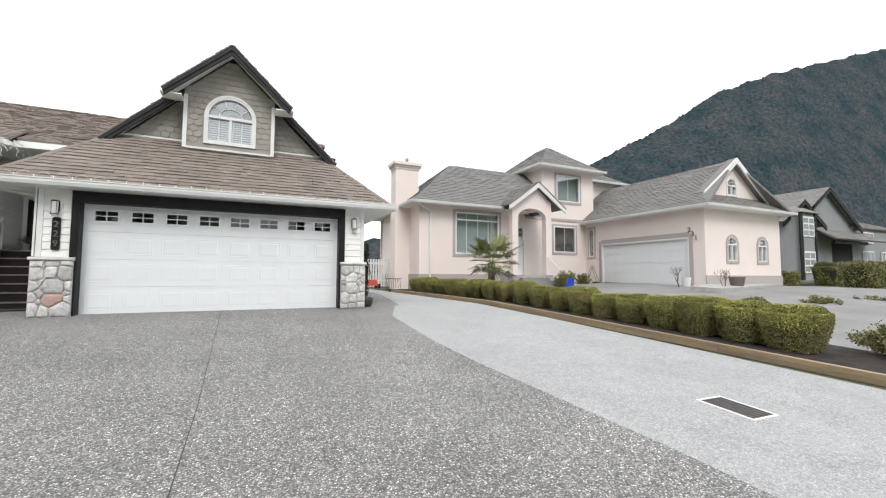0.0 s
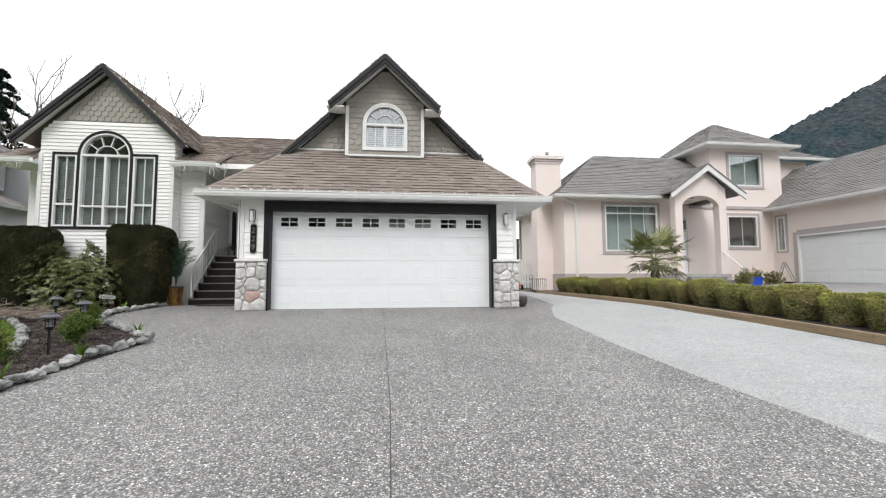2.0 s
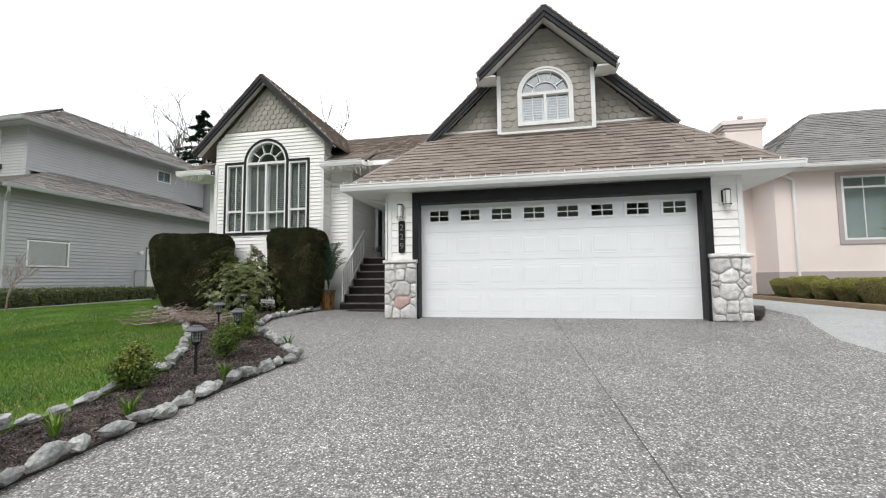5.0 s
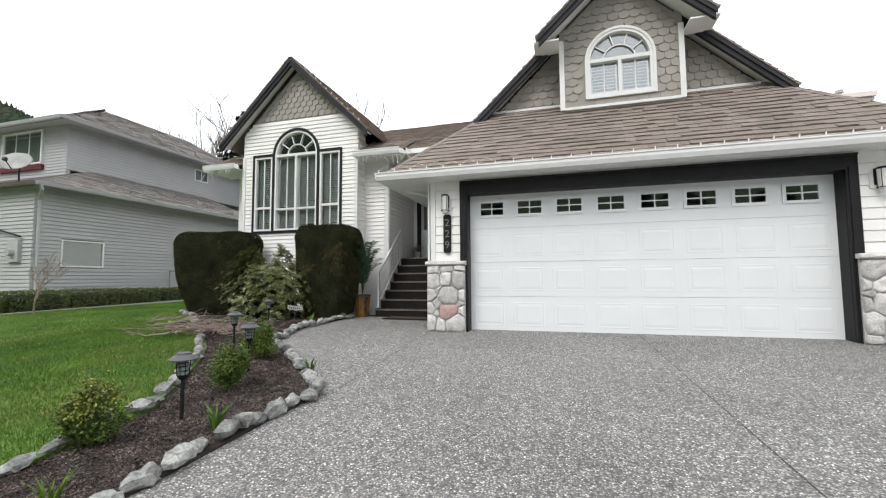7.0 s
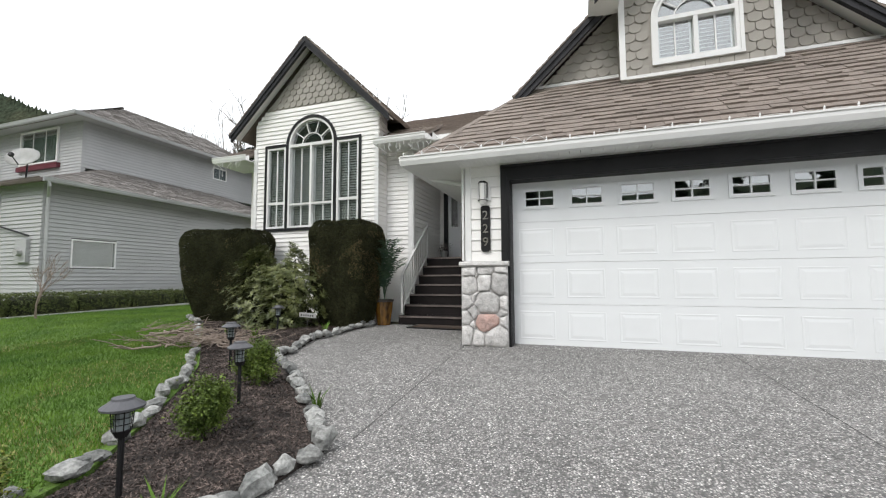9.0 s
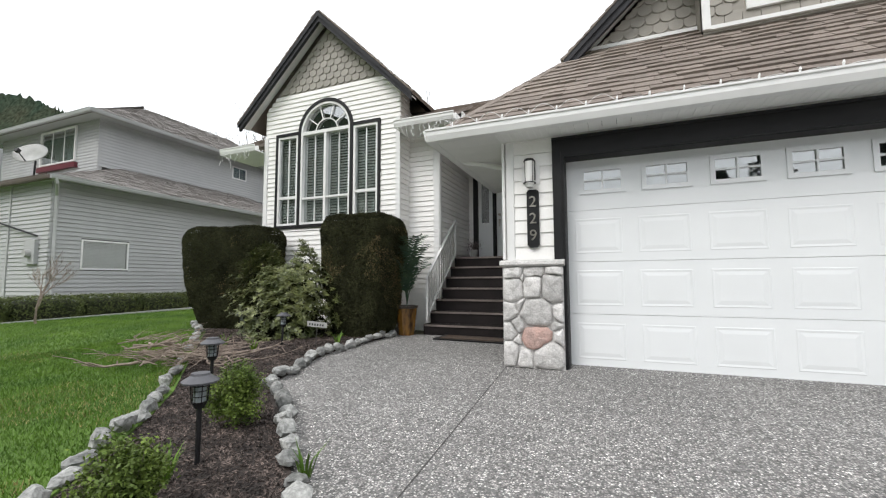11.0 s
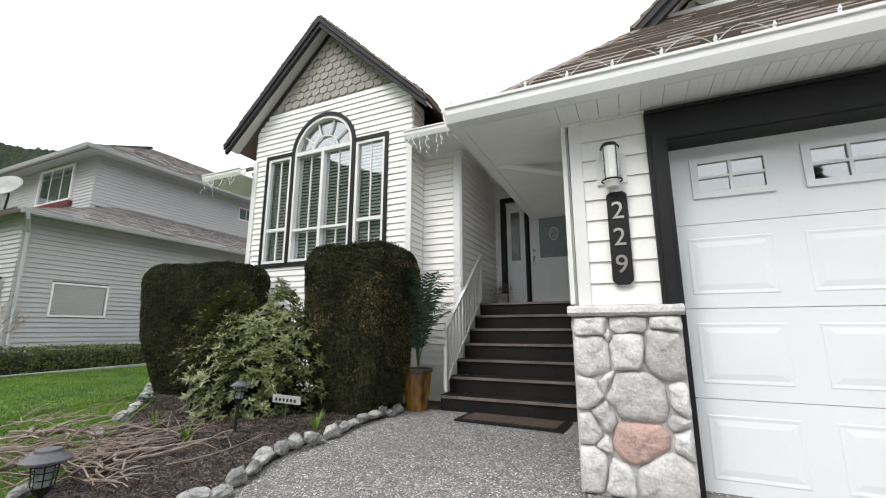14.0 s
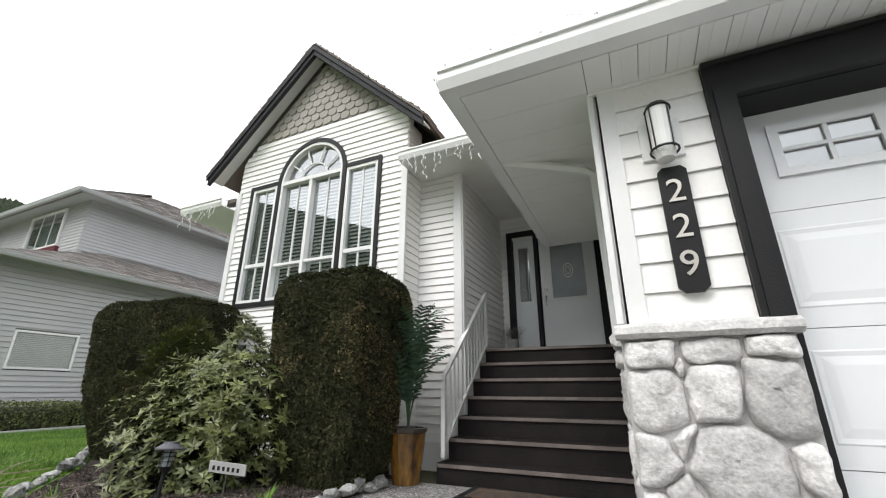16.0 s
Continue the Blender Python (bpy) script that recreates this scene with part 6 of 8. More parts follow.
# wall lamps, number board
for x, y in ((-3.515, 10.79), (2.74, 10.79)):
    L = thing("wall_lamp", "black capped wall lamp with clear glass on white siding", "wall lamp", "garage wall lamps")
    L.matrix_basis = pose(x, y, 2.575) @ Matrix.Diagonal((1.05, 1.15, 1.1, 1))
    bm = bmesh.new()
    box(bm, -0.10, 0.0, -0.02, 0.10, 0.02, 0.19)
    part("mounting_block", bm, "trim", L)
    bm = bmesh.new()
    box(bm, -0.055, -0.012, 0.02, 0.055, 0.0, 0.23)
    part("backplate", bm, "black", L)
    bm = bmesh.new()
    tube(bm, [(0, -0.07, 0.21), (0, -0.07, 0.235)], 0.066, 0.05, 12)
    box(bm, -0.05, -0.07, 0.2, 0.05, 0.0, 0.226)
    part("cap", bm, "black", L)
    bm = bmesh.new()
    tube(bm, [(0, -0.07, -0.045), (0, -0.07, 0.0), (0, -0.07, 0.208)], 0.05, 0.056, 14)
    p = part("glass_shade", bm, "lamp_glass", L, smooth=False)
    for k in range(4):
        a = math.pi / 4 + k * math.pi / 2
        bm = bmesh.new()
        tube(bm, [(0.057 * math.cos(a), -0.07 + 0.057 * math.sin(a), -0.03), (0.06 * math.cos(a), -0.07 + 0.06 * math.sin(a), 0.21)], 0.004, n=4)
        part("cage_bar", bm, "black", L)
    bm = bmesh.new()
    tube(bm, [(0.066 * math.cos(q * math.pi / 8), -0.07 + 0.066 * math.sin(q * math.pi / 8), -0.025) for q in range(17)], 0.006, n=5)
    part("ring", bm, "black", L)
    bm = bmesh.new()
    tube(bm, [(0, -0.07, -0.072), (0, -0.07, -0.046)], 0.042, 0.05, 12)
    part("bottom_lens", bm, "lamp_glass", L)

nb = thing("number_board", "black wooden board with three metal numerals 229", "house number")
nb.matrix_basis = pose(-3.495, 10.793, 1.79)
bm = bmesh.new()
out = [(-0.07, 0.03), (-0.04, 0.0), (0.04, 0.0), (0.07, 0.03), (0.07, 0.665), (0.045, 0.69), (-0.045, 0.69), (-0.07, 0.665)]
prism(bm, [(u, 0.0, z) for u, z in out], [(u, -0.022, z) for u, z in out])
part("board", bm, "black", nb)


def numeral(text, parent, x, y, z, size, mat, depth=0.004, rot=(90, 0, 0)):
    cu = bpy.data.curves.new("numeral", "FONT")
    cu.body, cu.size, cu.extrude, cu.align_x = text, size, depth, "CENTER"
    tmp = bpy.data.objects.new("numeral", cu)
    scene.collection.objects.link(tmp)
    me = bpy.data.meshes.new_from_object(tmp.evaluated_get(bpy.context.evaluated_depsgraph_get()))
    bpy.data.objects.remove(tmp)
    me.name = "numeral"
    me.materials.clear()
    me.materials.append(M[mat])
    ob = new("numeral", me)
    ob.parent = parent
    ob.matrix_basis = pose(x, y, z, *rot)
    return ob


for i, ch in enumerate("229"):
    numeral(ch, nb, 0, -0.026, 0.485 - i * 0.2, 0.185, "metal")

# pipes under the eaves
ds = new("downspout")
ds.parent = house
for pts in ([(-4.64, 11.4, 3.24), (-4.63, 11.41, 3.16), (-4.58, 11.42, 3.12), (-3.98, 11.55, 2.98), (-3.91, 11.57, 2.92), (-3.895, 11.57, 1.66)],):
    bm = bmesh.new()
    tube(bm, pts, 0.04, n=6)
    part("pipe", bm, "trim", ds)
for x, y0 in ((SX1 + 0.06, 12.4),):
    bm = bmesh.new()
    tube(bm, [(EX1 + 0.07, y0, 3.23), (EX1 + 0.05, y0, 3.12), (SX1 + 0.07, y0, 2.9), (SX1 + 0.05, y0, 0.55)], 0.04, n=6)
    part("pipe", bm, "trim", ds)

dark_pot = thing("dark_pot", "round black plant pot beside the stone pier", "plant pot")
dark_pot.matrix_basis = pose(3.2, 10.98, gz(10.98))
bm = bmesh.new()
vase(bm, [(0.09, 0), (0.15, 0.08), (0.165, 0.2), (0.15, 0.26), (0.13, 0.25)], 14)
part("pot", bm, "pot_dark", dark_pot)

# holiday lights: bulbs on the gutter, icicle strings on the wing eaves
lights_ = thing("string_lights", "clear bulb string lights clipped along the white gutter", "string lights")
u = EX0 - 0.05
pts = []
k = 0
while u < EX1:
    bm = bmesh.new()
    zt = EZ + 0.0
    y = EY - 0.13
    tube(bm, [(u, y, zt + 0.005), (u, y, zt + 0.03)], 0.009, n=6)
    tube(bm, [(u, y, zt + 0.03), (u + 0.003, y, zt + 0.045), (u + 0.004, y, zt + 0.06)], 0.013, 0.004, 6)
    part("bulb", bm, "trim", lights_)
    nx = u + 0.3
    for j in range(6):
        f = j / 6
        pts.append((u + 0.3 * f, y + 0.02, zt + 0.012 + (0.1 if k < 7 else 0.018) * math.sin(math.pi * f) ))
    u = nx
    k += 1
bm = bmesh.new()
tube(bm, pts, 0.0025, n=4)
part("wire", bm, "trim", lights_)
ic = thing("icicle_lights", "tangled white icicle string lights hanging from the eave", "string lights")
rr = random.Random(23)
for (xa, ya), (xb, yb) in (((-6.5, 12.83), (-5.15, 12.83)), ((-5.12, 12.85), (-5.12, 15.2)), ((-11.15, 12.83), (-10.2, 12.83))):
    n = int(math.hypot(xb - xa, yb - ya) / 0.1)
    for i in range(n):
        f = (i + 0.5) / n
        x, y = xa + (xb - xa) * f, ya + (yb - ya) * f
        p = Vector((x, y, 4.44))
        pts = [p.copy()]
        for j in range(rr.randint(2, 6)):
            p = p + Vector((rr.uniform(-0.06, 0.06), rr.uniform(-0.03, 0.03), -rr.uniform(0.03, 0.075)))
            pts.append(p.copy())
        bm = bmesh.new()
        tube(bm, pts, 0.004, n=4)
        for q in pts[1:]:
            tube(bm, [q, q + Vector((rr.uniform(-0.02, 0.02), 0, -0.04))], 0.009, 0.003, 5)
        part("strand", bm, "trim", ic)
for s in (1, -1):
    ux = 1 / math.hypot(1, HS)
    for i in range(13 if s == 1 else 2):
        d = 0.25 + i * (0.22 if s == 1 else 1.3)
        bm = bmesh.new()
        p = Vector((HC - 0.09 + s * ux * d, 12.81, HA + 0.07 - HS * ux * d + 0.06))
        tube(bm, [p, p + Vector((0, -0.01, 0.05))], 0.016, 0.006, 6)
        part("bulb", bm, "trim", ic)

# drain grate
gr = thing("drain_grate", "rusty metal drain grate in a pale frame in the concrete", "drain")
gr.matrix_basis = pose(4.93, 2.31, gz(2.31) + 0.0, math.degrees(math.atan(0.055)), 0, -2)
bm = bmesh.new()
for x0, y0, x1, y1 in ((-0.2, -0.3, 0.2, -0.27), (-0.2, 0.27, 0.2, 0.3), (-0.2, -0.27, -0.17, 0.27), (0.17, -0.27, 0.2, 0.27)):
    box(bm, x0, y0, -0.03, x1, y1, 0.006)
part("frame", bm, "trim", gr)
for i in range(18):
    bm = bmesh.new()
    y = -0.265 + i * 0.03
    box(bm, -0.168, y, -0.025, 0.168, y + 0.019, 0.005)
    part("slat", bm, "grate", gr)
# thin black sheet between the slats, painted as the darkness of a pit
bm = bmesh.new()
box(bm, -0.168, -0.268, 0.0008, 0.168, 0.268, 0.0024)
part("pit", bm, "black", gr)

# bark chips and grass
r = np.random.RandomState(5)


def inside(poly, x, y):
    c = np.zeros(len(x), bool)
    for (xa, ya), (xb, yb) in zip(poly, poly[1:] + poly[:1]):
        if ya != yb:
            c ^= ((ya > y) != (yb > y)) & (x < (xb - xa) * (y - ya) / (yb - ya) + xa)
    return c


def gza(y):
    return 0.42 + 0.055 * np.clip(y - 11, -15, 0) + 0.015 * np.clip(y - 11, 0, 30)


BEDP = [(-4.9, 1), (-3.98, 1), (-3.98, 6.6), (-3.88, 7.2), (-4.5, 7.9), (-5.15, 8.5), (-6.05, 9.3), (-6.35, 10.6), (-6.28, 12.2), (-6.6, 13.1), (-10.4, 13.1), (-10.0, 11.65), (-6.7, 8.75), (-6.25, 8.25), (-5.65, 7.45), (-5.05, 6.6), (-4.85, 5.2)]
P = np.column_stack([r.uniform(-10.4, -3.9, 420000), r.uniform(1, 13.1, 420000), np.zeros(420000)])
P = P[inside(BEDP, P[:, 0], P[:, 1])]
P[:, 2] = gza(P[:, 1]) + 0.024
leaves("bark_chips", P, np.array([[0, 0, 1.0]] * len(P)), 0.017, "chip", bed, shape=4.2, rnd=8, jitter=0.55)
LAWNP = [(-16.0, 2.5), (-5.1, 2.5), (-4.98, 5.2), (-5.18, 6.6), (-5.78, 7.55), (-6.4, 8.4), (-7.0, 9.0), (-10.1, 11.75), (-11.6, 12.7), (-15.2, 16.6), (-16.0, 11)]


def grass(n, x0, x1, y0, y1, mat, rnd, h, keepf=None):
    r = np.random.RandomState(rnd)
    x, y = r.uniform(x0, x1, n), r.uniform(y0, y1, n)
    k = inside(LAWNP, x, y)
    if keepf:
        k &= keepf(x, y)
    x, y = x[k], y[k]
    n = len(x)
    z = gza(y) + 0.028
    a = r.uniform(0, 2 * np.pi, n)
    hh = h * r.uniform(0.5, 1.25, n)
    w = 0.0042
    lean = hh * r.uniform(0.1, 0.9, n)
    b = r.uniform(0, 2 * np.pi, n)
    v = np.empty((n, 3, 3))
    v[:, 0] = np.column_stack([x - np.cos(a) * w, y - np.sin(a) * w, z])
    v[:, 1] = np.column_stack([x + np.cos(a) * w, y + np.sin(a) * w, z])
    v[:, 2] = np.column_stack([x + np.cos(b) * lean, y + np.sin(b) * lean, z + hh])
    me = bpy.data.meshes.new("grass_blades")
    me.vertices.add(n * 3)
    me.vertices.foreach_set("co", v.reshape(-1))
    me.loops.add(n * 3)
    me.polygons.add(n)
    me.polygons.foreach_set("loop_start", np.arange(0, n * 3, 3))
    me.loops.foreach_set("vertex_index", np.arange(n * 3))
    me.update()
    me.validate()
    me.materials.append(M[mat])
    ob = new("grass_blades", me)
    ob.parent = lawn
    tagged(ob, kind="stuff")


grass(230000, -10.5, -4.9, 2.5, 13, "blade", 61, 0.035)
grass(150000, -16, -10.0, 2.5, 16.6, "blade", 62, 0.04)
grass(60000, -11, -4.9, 2.5, 13, "blade_dry", 63, 0.032, lambda a, b: np.sin(1.9 * a + 1.1 * b) + np.sin(2.7 * b - 1.3 * a + 1) + 0.7 * np.sin(5.1 * a + 4.3 * b) > 0.45)

# ---- grey neighbouring house ----
ln = thing("grey_house", "two-storey grey lap-sided house with weathered brown shingle roofs", "house")
LNX = -17.5
FN = Face((LNX, 12.55), (0, 1))
lwin = rect_hole(0.77, 2.11, 1.8, 2.72)
ldoor = rect_hole(5.3, 6.3, 0.3, 2.75)
wall(ln, FN, 0.5, 4.55, lambda z: (0.003, 10.0), [lwin, ldoor], mat="grey_siding", boards=True, course=0.125, label="grey lap siding side wall")
FNF = Face((-26, 12.55), (1, 0))
wall(ln, FNF, 0.4, 4.5, lambda z: (0, 8.496), mat="grey_siding", course=0.125)
win = new("window")
win.parent = ln
window_bits(win, FN, 0.77, 2.11, 1.8, 2.72, w=0.0, fw=0.05, wd=0.03, blind=1.2, slat_gap=0.045, back="dark")
d = new("side_door")
d.parent = ln
bm = bmesh.new()
FN.box(bm, 5.32, 6.28, 0.55, 2.72, -0.05, -0.01)
part("door_leaf", bm, "door", d)
bm = bmesh.new()
FN.box(bm, 5.26, 5.32, 0.5, 2.78, -0.05, 0.03)
FN.box(bm, 6.28, 6.34, 0.5, 2.78, -0.05, 0.03)
FN.box(bm, 5.32, 6.28, 2.72, 2.78, -0.05, 0.03)
part("door_frame", bm, "clay", d)
bm = bmesh.new()
FN.box(bm, 4.9, 5.02, 2.45, 2.6, 0.02, 0.16)
part("porch_lamp", bm, "trim", ln)
SLN = 0.4
ns = math.hypot(1, SLN)
LE = 4.42
roof(ln, (-17.0, 0, LE), (0, 1, 0), (-1, 0, SLN), 3.9 * ns, lambda s: 12.3 + s / ns, lambda s: 22.5, mat="roof_ln", rnd=80, tab=0.35, course=0.16)
roof(ln, (0, 12.3, LE), (1, 0, 0), (0, 1, SLN), 3.6 * ns, lambda s: -27.0, lambda s: -17.0 - s / ns, mat="roof_ln", rnd=81, tab=0.35, course=0.16)
gutter(ln, (-17.0, 12.25, LE - 0.1), (-17.0, 22.5, LE - 0.1), (1, 0, 0), mat="grey_siding", size=0.12)
gutter(ln, (-27, 12.3, LE - 0.1), (-17.0, 12.3, LE - 0.1), (0, -1, 0), mat="clay", size=0.12)
bm = bmesh.new()
box(bm, -17.5, 12.3, LE - 0.06, -17.0, 22.3, LE - 0.03)
part("soffit", bm, "grey_siding", ln)
bm = bmesh.new()
box(bm, -27, 12.3, LE - 0.06, -17.5, 12.55, LE - 0.03)
part("soffit", bm, "grey_siding", ln)
bm = bmesh.new()
tube(bm, [(-16.93, 12.35, LE - 0.05), (-16.95, 12.4, LE - 0.22), (-17.4, 12.62, LE - 0.5), (-17.42, 12.65, 0.5)], 0.045, n=6)
part("downspout", bm, "grey_siding", ln)
bm = bmesh.new()
box(bm, -18.5, 12.43, 1.95, -17.95, 12.54, 2.65)
part("meter_board", bm, "grey_siding", ln)
bm = bmesh.new()
tube(bm, [(-18.2, 12.44, 2.25), (-18.2, 12.3, 2.25)], 0.12, 0.11, 14)
part("meter", bm, "kerbconc", ln)
bm = bmesh.new()
tube(bm, [(-20.4, 12.4, 3.35), (-17.9, 12.45, 2.75)], 0.03, n=5)
part("cable_pipe", bm, "fascia", ln)
LU = -20.9
FU = Face((LU, 15.4), (0, 1))
uw = rect_hole(6.1, 7.0, 6.85, 7.5)
wall(ln, FU, 5.9, 7.9, lambda z: (0.003, 9.5), [uw], mat="grey_siding", course=0.125, label="grey lap siding upper wall")
win = new("window")
win.parent = ln
window_bits(win, FU, 6.1, 7.0, 6.85, 7.5, w=0.0, fw=0.05, wd=0.03, bars_v=1, back="curtain")
FUF = Face((-28, 15.4), (1, 0))
bw_ = rect_hole(3.22, 5.72, 6.2, 7.7)
wall(ln, FUF, 5.3, 7.9, lambda z: (0, 7.096), [bw_], mat="grey_siding", course=0.125)
win = new("window")
win.parent = ln
window_bits(win, FUF, 3.22, 5.72, 6.25, 7.7, w=0.05, fw=0.06, wd=0.05, bars_v=2, back="curtain")
bm = bmesh.new()
FUF.box(bm, 3.12, 5.82, 6.0, 6.2, 0.0, 0.14)
part("window_skirt", bm, "maroon", ln)
UE = 7.86
SU = 0.58
roof(ln, (-20.3, 0, UE), (0, 1, 0), (-1, 0, SU), 4.4 * ns, lambda s: 14.8 + s / ns, lambda s: 25.4 - s / ns * 0.3, mat="roof_ln", rnd=83, tab=0.35, course=0.16)
roof(ln, (0, 14.8, UE), (1, 0, 0), (0, 1, SU), 4.4 * ns, lambda s: -28.5 + s / ns, lambda s: -20.3 - s / ns, mat="roof_ln", rnd=84, tab=0.35, course=0.16)
gutter(ln, (-20.3, 14.7, UE - 0.1), (-20.3, 25.3, UE - 0.1), (1, 0, 0), mat="grey_siding", size=0.12)
gutter(ln, (-28.5, 14.8, UE - 0.1), (-20.2, 14.8, UE - 0.1), (0, -1, 0), mat="grey_siding", size=0.12)
bm = bmesh.new()
box(bm, -28.5, 14.8, UE - 0.06, -20.3, 25.2, UE - 0.03)
part("soffit", bm, "grey_siding", ln)
bm = bmesh.new()
box(bm, -30, 12.5, 0.3, -29.8, 26, 7.9)
box(bm, -29.8, 25, 0.3, -17.6, 25.2, 7.8)
box(bm, LNX - 2, 12.5, 4.5, LNX - 0.2, 22.3, 4.53)
box(bm, LNX - 2.2, 12.5, 0.3, LNX - 2.1, 24, 4.5)
box(bm, -23, 15.9, 5.8, -22.9, 24.8, 7.7)
part("shell", bm, "grey_siding", ln)
bm = bmesh.new()
tube(bm, [(-24.0, 22.5, 8.6), (-24.0, 22.5, 9.9)], 0.12, n=10)
tube(bm, [(-24.0, 22.5, 9.9), (-24.0, 22.5, 10.05)], 0.2, 0.18, 10)
part("flue", bm, "kerbconc", ln)
dish = thing("satellite_dish", "grey satellite dish on a dark bracket at the roof edge", "satellite dish")
dish.matrix_basis = pose(-17.65, 12.15, 4.98) @ pose(0, 0, 0, 65, 0, 25)
bm = bmesh.new()
rings = [[bm.verts.new((0.46 * f * math.cos(2 * math.pi * k / 20), 0.33 * f * math.sin(2 * math.pi * k / 20), 0.12 * f * f + t)) for k in range(20)] for f, t in ((0.02, 0), (0.5, 0), (1, 0), (1, 0.012), (0.5, 0.012), (0.02, 0.012))]
for a, b in zip(rings, rings[1:]):
    for k in range(20):
        bm.faces.new((a[k], a[(k + 1) % 20], b[(k + 1) % 20], b[k]))
part("reflector", bm, "kerbconc", dish, smooth=True)
bm = bmesh.new()
tube(bm, [(0, 0, 0), (0, -0.1, -0.12), (0.05, -0.5, -0.22)], 0.025, n=6)
part("bracket", bm, "black", dish)
bm = bmesh.new()
tube(bm, [(0, -0.3, 0.1), (0, -0.2, 0.42)], 0.015, n=5)
box(bm, -0.04, -0.24, 0.38, 0.04, -0.14, 0.48)
part("arm", bm, "black", dish)
gate = thing("wire_gate", "low grey metal framed wire gate beside the grey house", "gate")
for x0, x1 in ((-17.45, -16.9), (-16.85, -16.0)):
    bm = bmesh.new()
    for a, b in (((x0, 17.3, 0.5), (x0, 17.3, 1.75)), ((x1, 17.3, 0.5), (x1, 17.3, 1.75)), ((x0, 17.3, 1.72), (x1, 17.3, 1.72)), ((x0, 17.3, 0.7), (x1, 17.3, 0.7))):
        tube(bm, [a, b], 0.025, n=6)
    part("frame", bm, "kerbconc", gate)
    for i in range(10):
        bm = bmesh.new()
        x = x0 + (x1 - x0) * (i + 0.5) / 10
        tube(bm, [(x, 17.3, 0.7), (x, 17.3, 1.7)], 0.003, n=3)
        part("wire", bm, "kerbconc", gate)
for i in range(6):
    hedge_block("low clipped green hedge along the grey house wall", -16.35, 9.0 + i * 1.5, gz(10) + 0.03, 0.75, 1.56, 0.62, 0.1, 4500, 0.028, 90 + i, mats=("hedge_green", "yew_core"), group="low hedge sections", rough=0.05)
drape("garden_kerb", [(-15.95, 2), (-15.8, 2), (-15.8, 16.6), (-15.95, 16.6)], 0.06, "kerbconc", "pale concrete kerb along the lawn", "kerb")


# ---- bare trees and conifers ----
def bare_tree(label, x, y, z, h, r0, rnd, mat="bark", depth=4, spread=0.55, name="bare_tree", low=0.25):
    t = thing(name, label, "tree")
    t.matrix_basis = pose(x, y, z)
    rr = random.Random(rnd)
    bmt, bmb = bmesh.new(), bmesh.new()

    def grow(p, d, l, r, k):
        pts = [p]
        for j in range(3):
            d = (d + Vector((rr.uniform(-0.2, 0.2), rr.uniform(-0.2, 0.2), rr.uniform(-0.03, 0.15)))).normalized()
            pts.append(pts[-1] + d * l / 3)
        tube(bmt if k == depth else bmb, pts, max(r, 0.0016 * h), max(r * 0.6, 0.0012 * h), 6 if k > 2 else 3)
        if k:
            for i in range(rr.randint(3, 4)):
                f = rr.uniform(0.35, 1)
                q = pts[1 + min(2, int(f * 3))]
                e = (d + Vector((rr.uniform(-1, 1), rr.uniform(-1, 1), rr.uniform(-0.2, 0.6))) * spread * 1.4).normalized()
                grow(q, e, l * rr.uniform(0.55, 0.8), r * 0.5, k - 1)
    grow(Vector((0, 0, -0.1)), Vector((0, 0, 1)), h * low * 1.6, r0, depth)
    part("trunk", bmt, mat, t)
    tagged(part("branch", bmb, mat, t), kind="stuff")
    return t


def conifer(label, x, y, z, h, w, rnd, n=9000):
    t = thing("conifer", label, "tree")
    t.matrix_basis = pose(x, y, z)
    bm = bmesh.new()
    tube(bm, [(0, 0, -0.2), (0, 0, h * 0.5), (0.1, 0, h * 0.98)], h * 0.02, 0.03, 7)
    part("trunk", bm, "bark", t)
    r = np.random.RandomState(rnd)
    P, Q = [], []
    for i in range(110):
        f = 0.12 + 0.88 * (i / 110)
        a = r.uniform(0, 6.28)
        L = w * (1 - f) ** 0.8 * r.uniform(0.6, 1.15) + 0.25
        s = r.uniform(0, 1, int(n / 110)) ** 0.7
        c = np.column_stack([np.cos(a) * L * s, np.sin(a) * L * s, h * f - 0.28 * L * s * s + 0.0 * s]) + r.normal(0, 0.09, (len(s), 3))
        P.append(c)
    P = np.concatenate(P)
    leaves("foliage", P, np.array([[0, 0, 1.0]] * len(P)), 0.17, "conifer", t, shape=2.5, rnd=rnd)
    return t


conifer("dark green conifer standing behind the white house", -34.5, 40, 0.6, 19.0, 7.0, 3, n=22000)
bare_tree("tall bare leafless tree behind the houses", -30.5, 40, 0.6, 22, 0.45, 5)
bare_tree("tall bare leafless tree behind the white house", -25.5, 42, 0.6, 22, 0.42, 6)
bare_tree("bare leafless tree behind the grey house", -43, 40, 0.6, 17, 0.3, 7)
bare_tree("bare leafless tree behind the grey house", -50, 41, 0.6, 18, 0.3, 8)
bare_tree("bare leafless tree behind the grey house", -38.5, 38, 0.6, 16, 0.3, 9)
bare_tree("small bare pale shrub on the lawn by the grey house", -15.0, 11.3, gz(11) + 0.03, 2.1, 0.03, 15, mat="twig", depth=4, name="bare_shrub", low=0.2)

# ---- wooded mountains ----


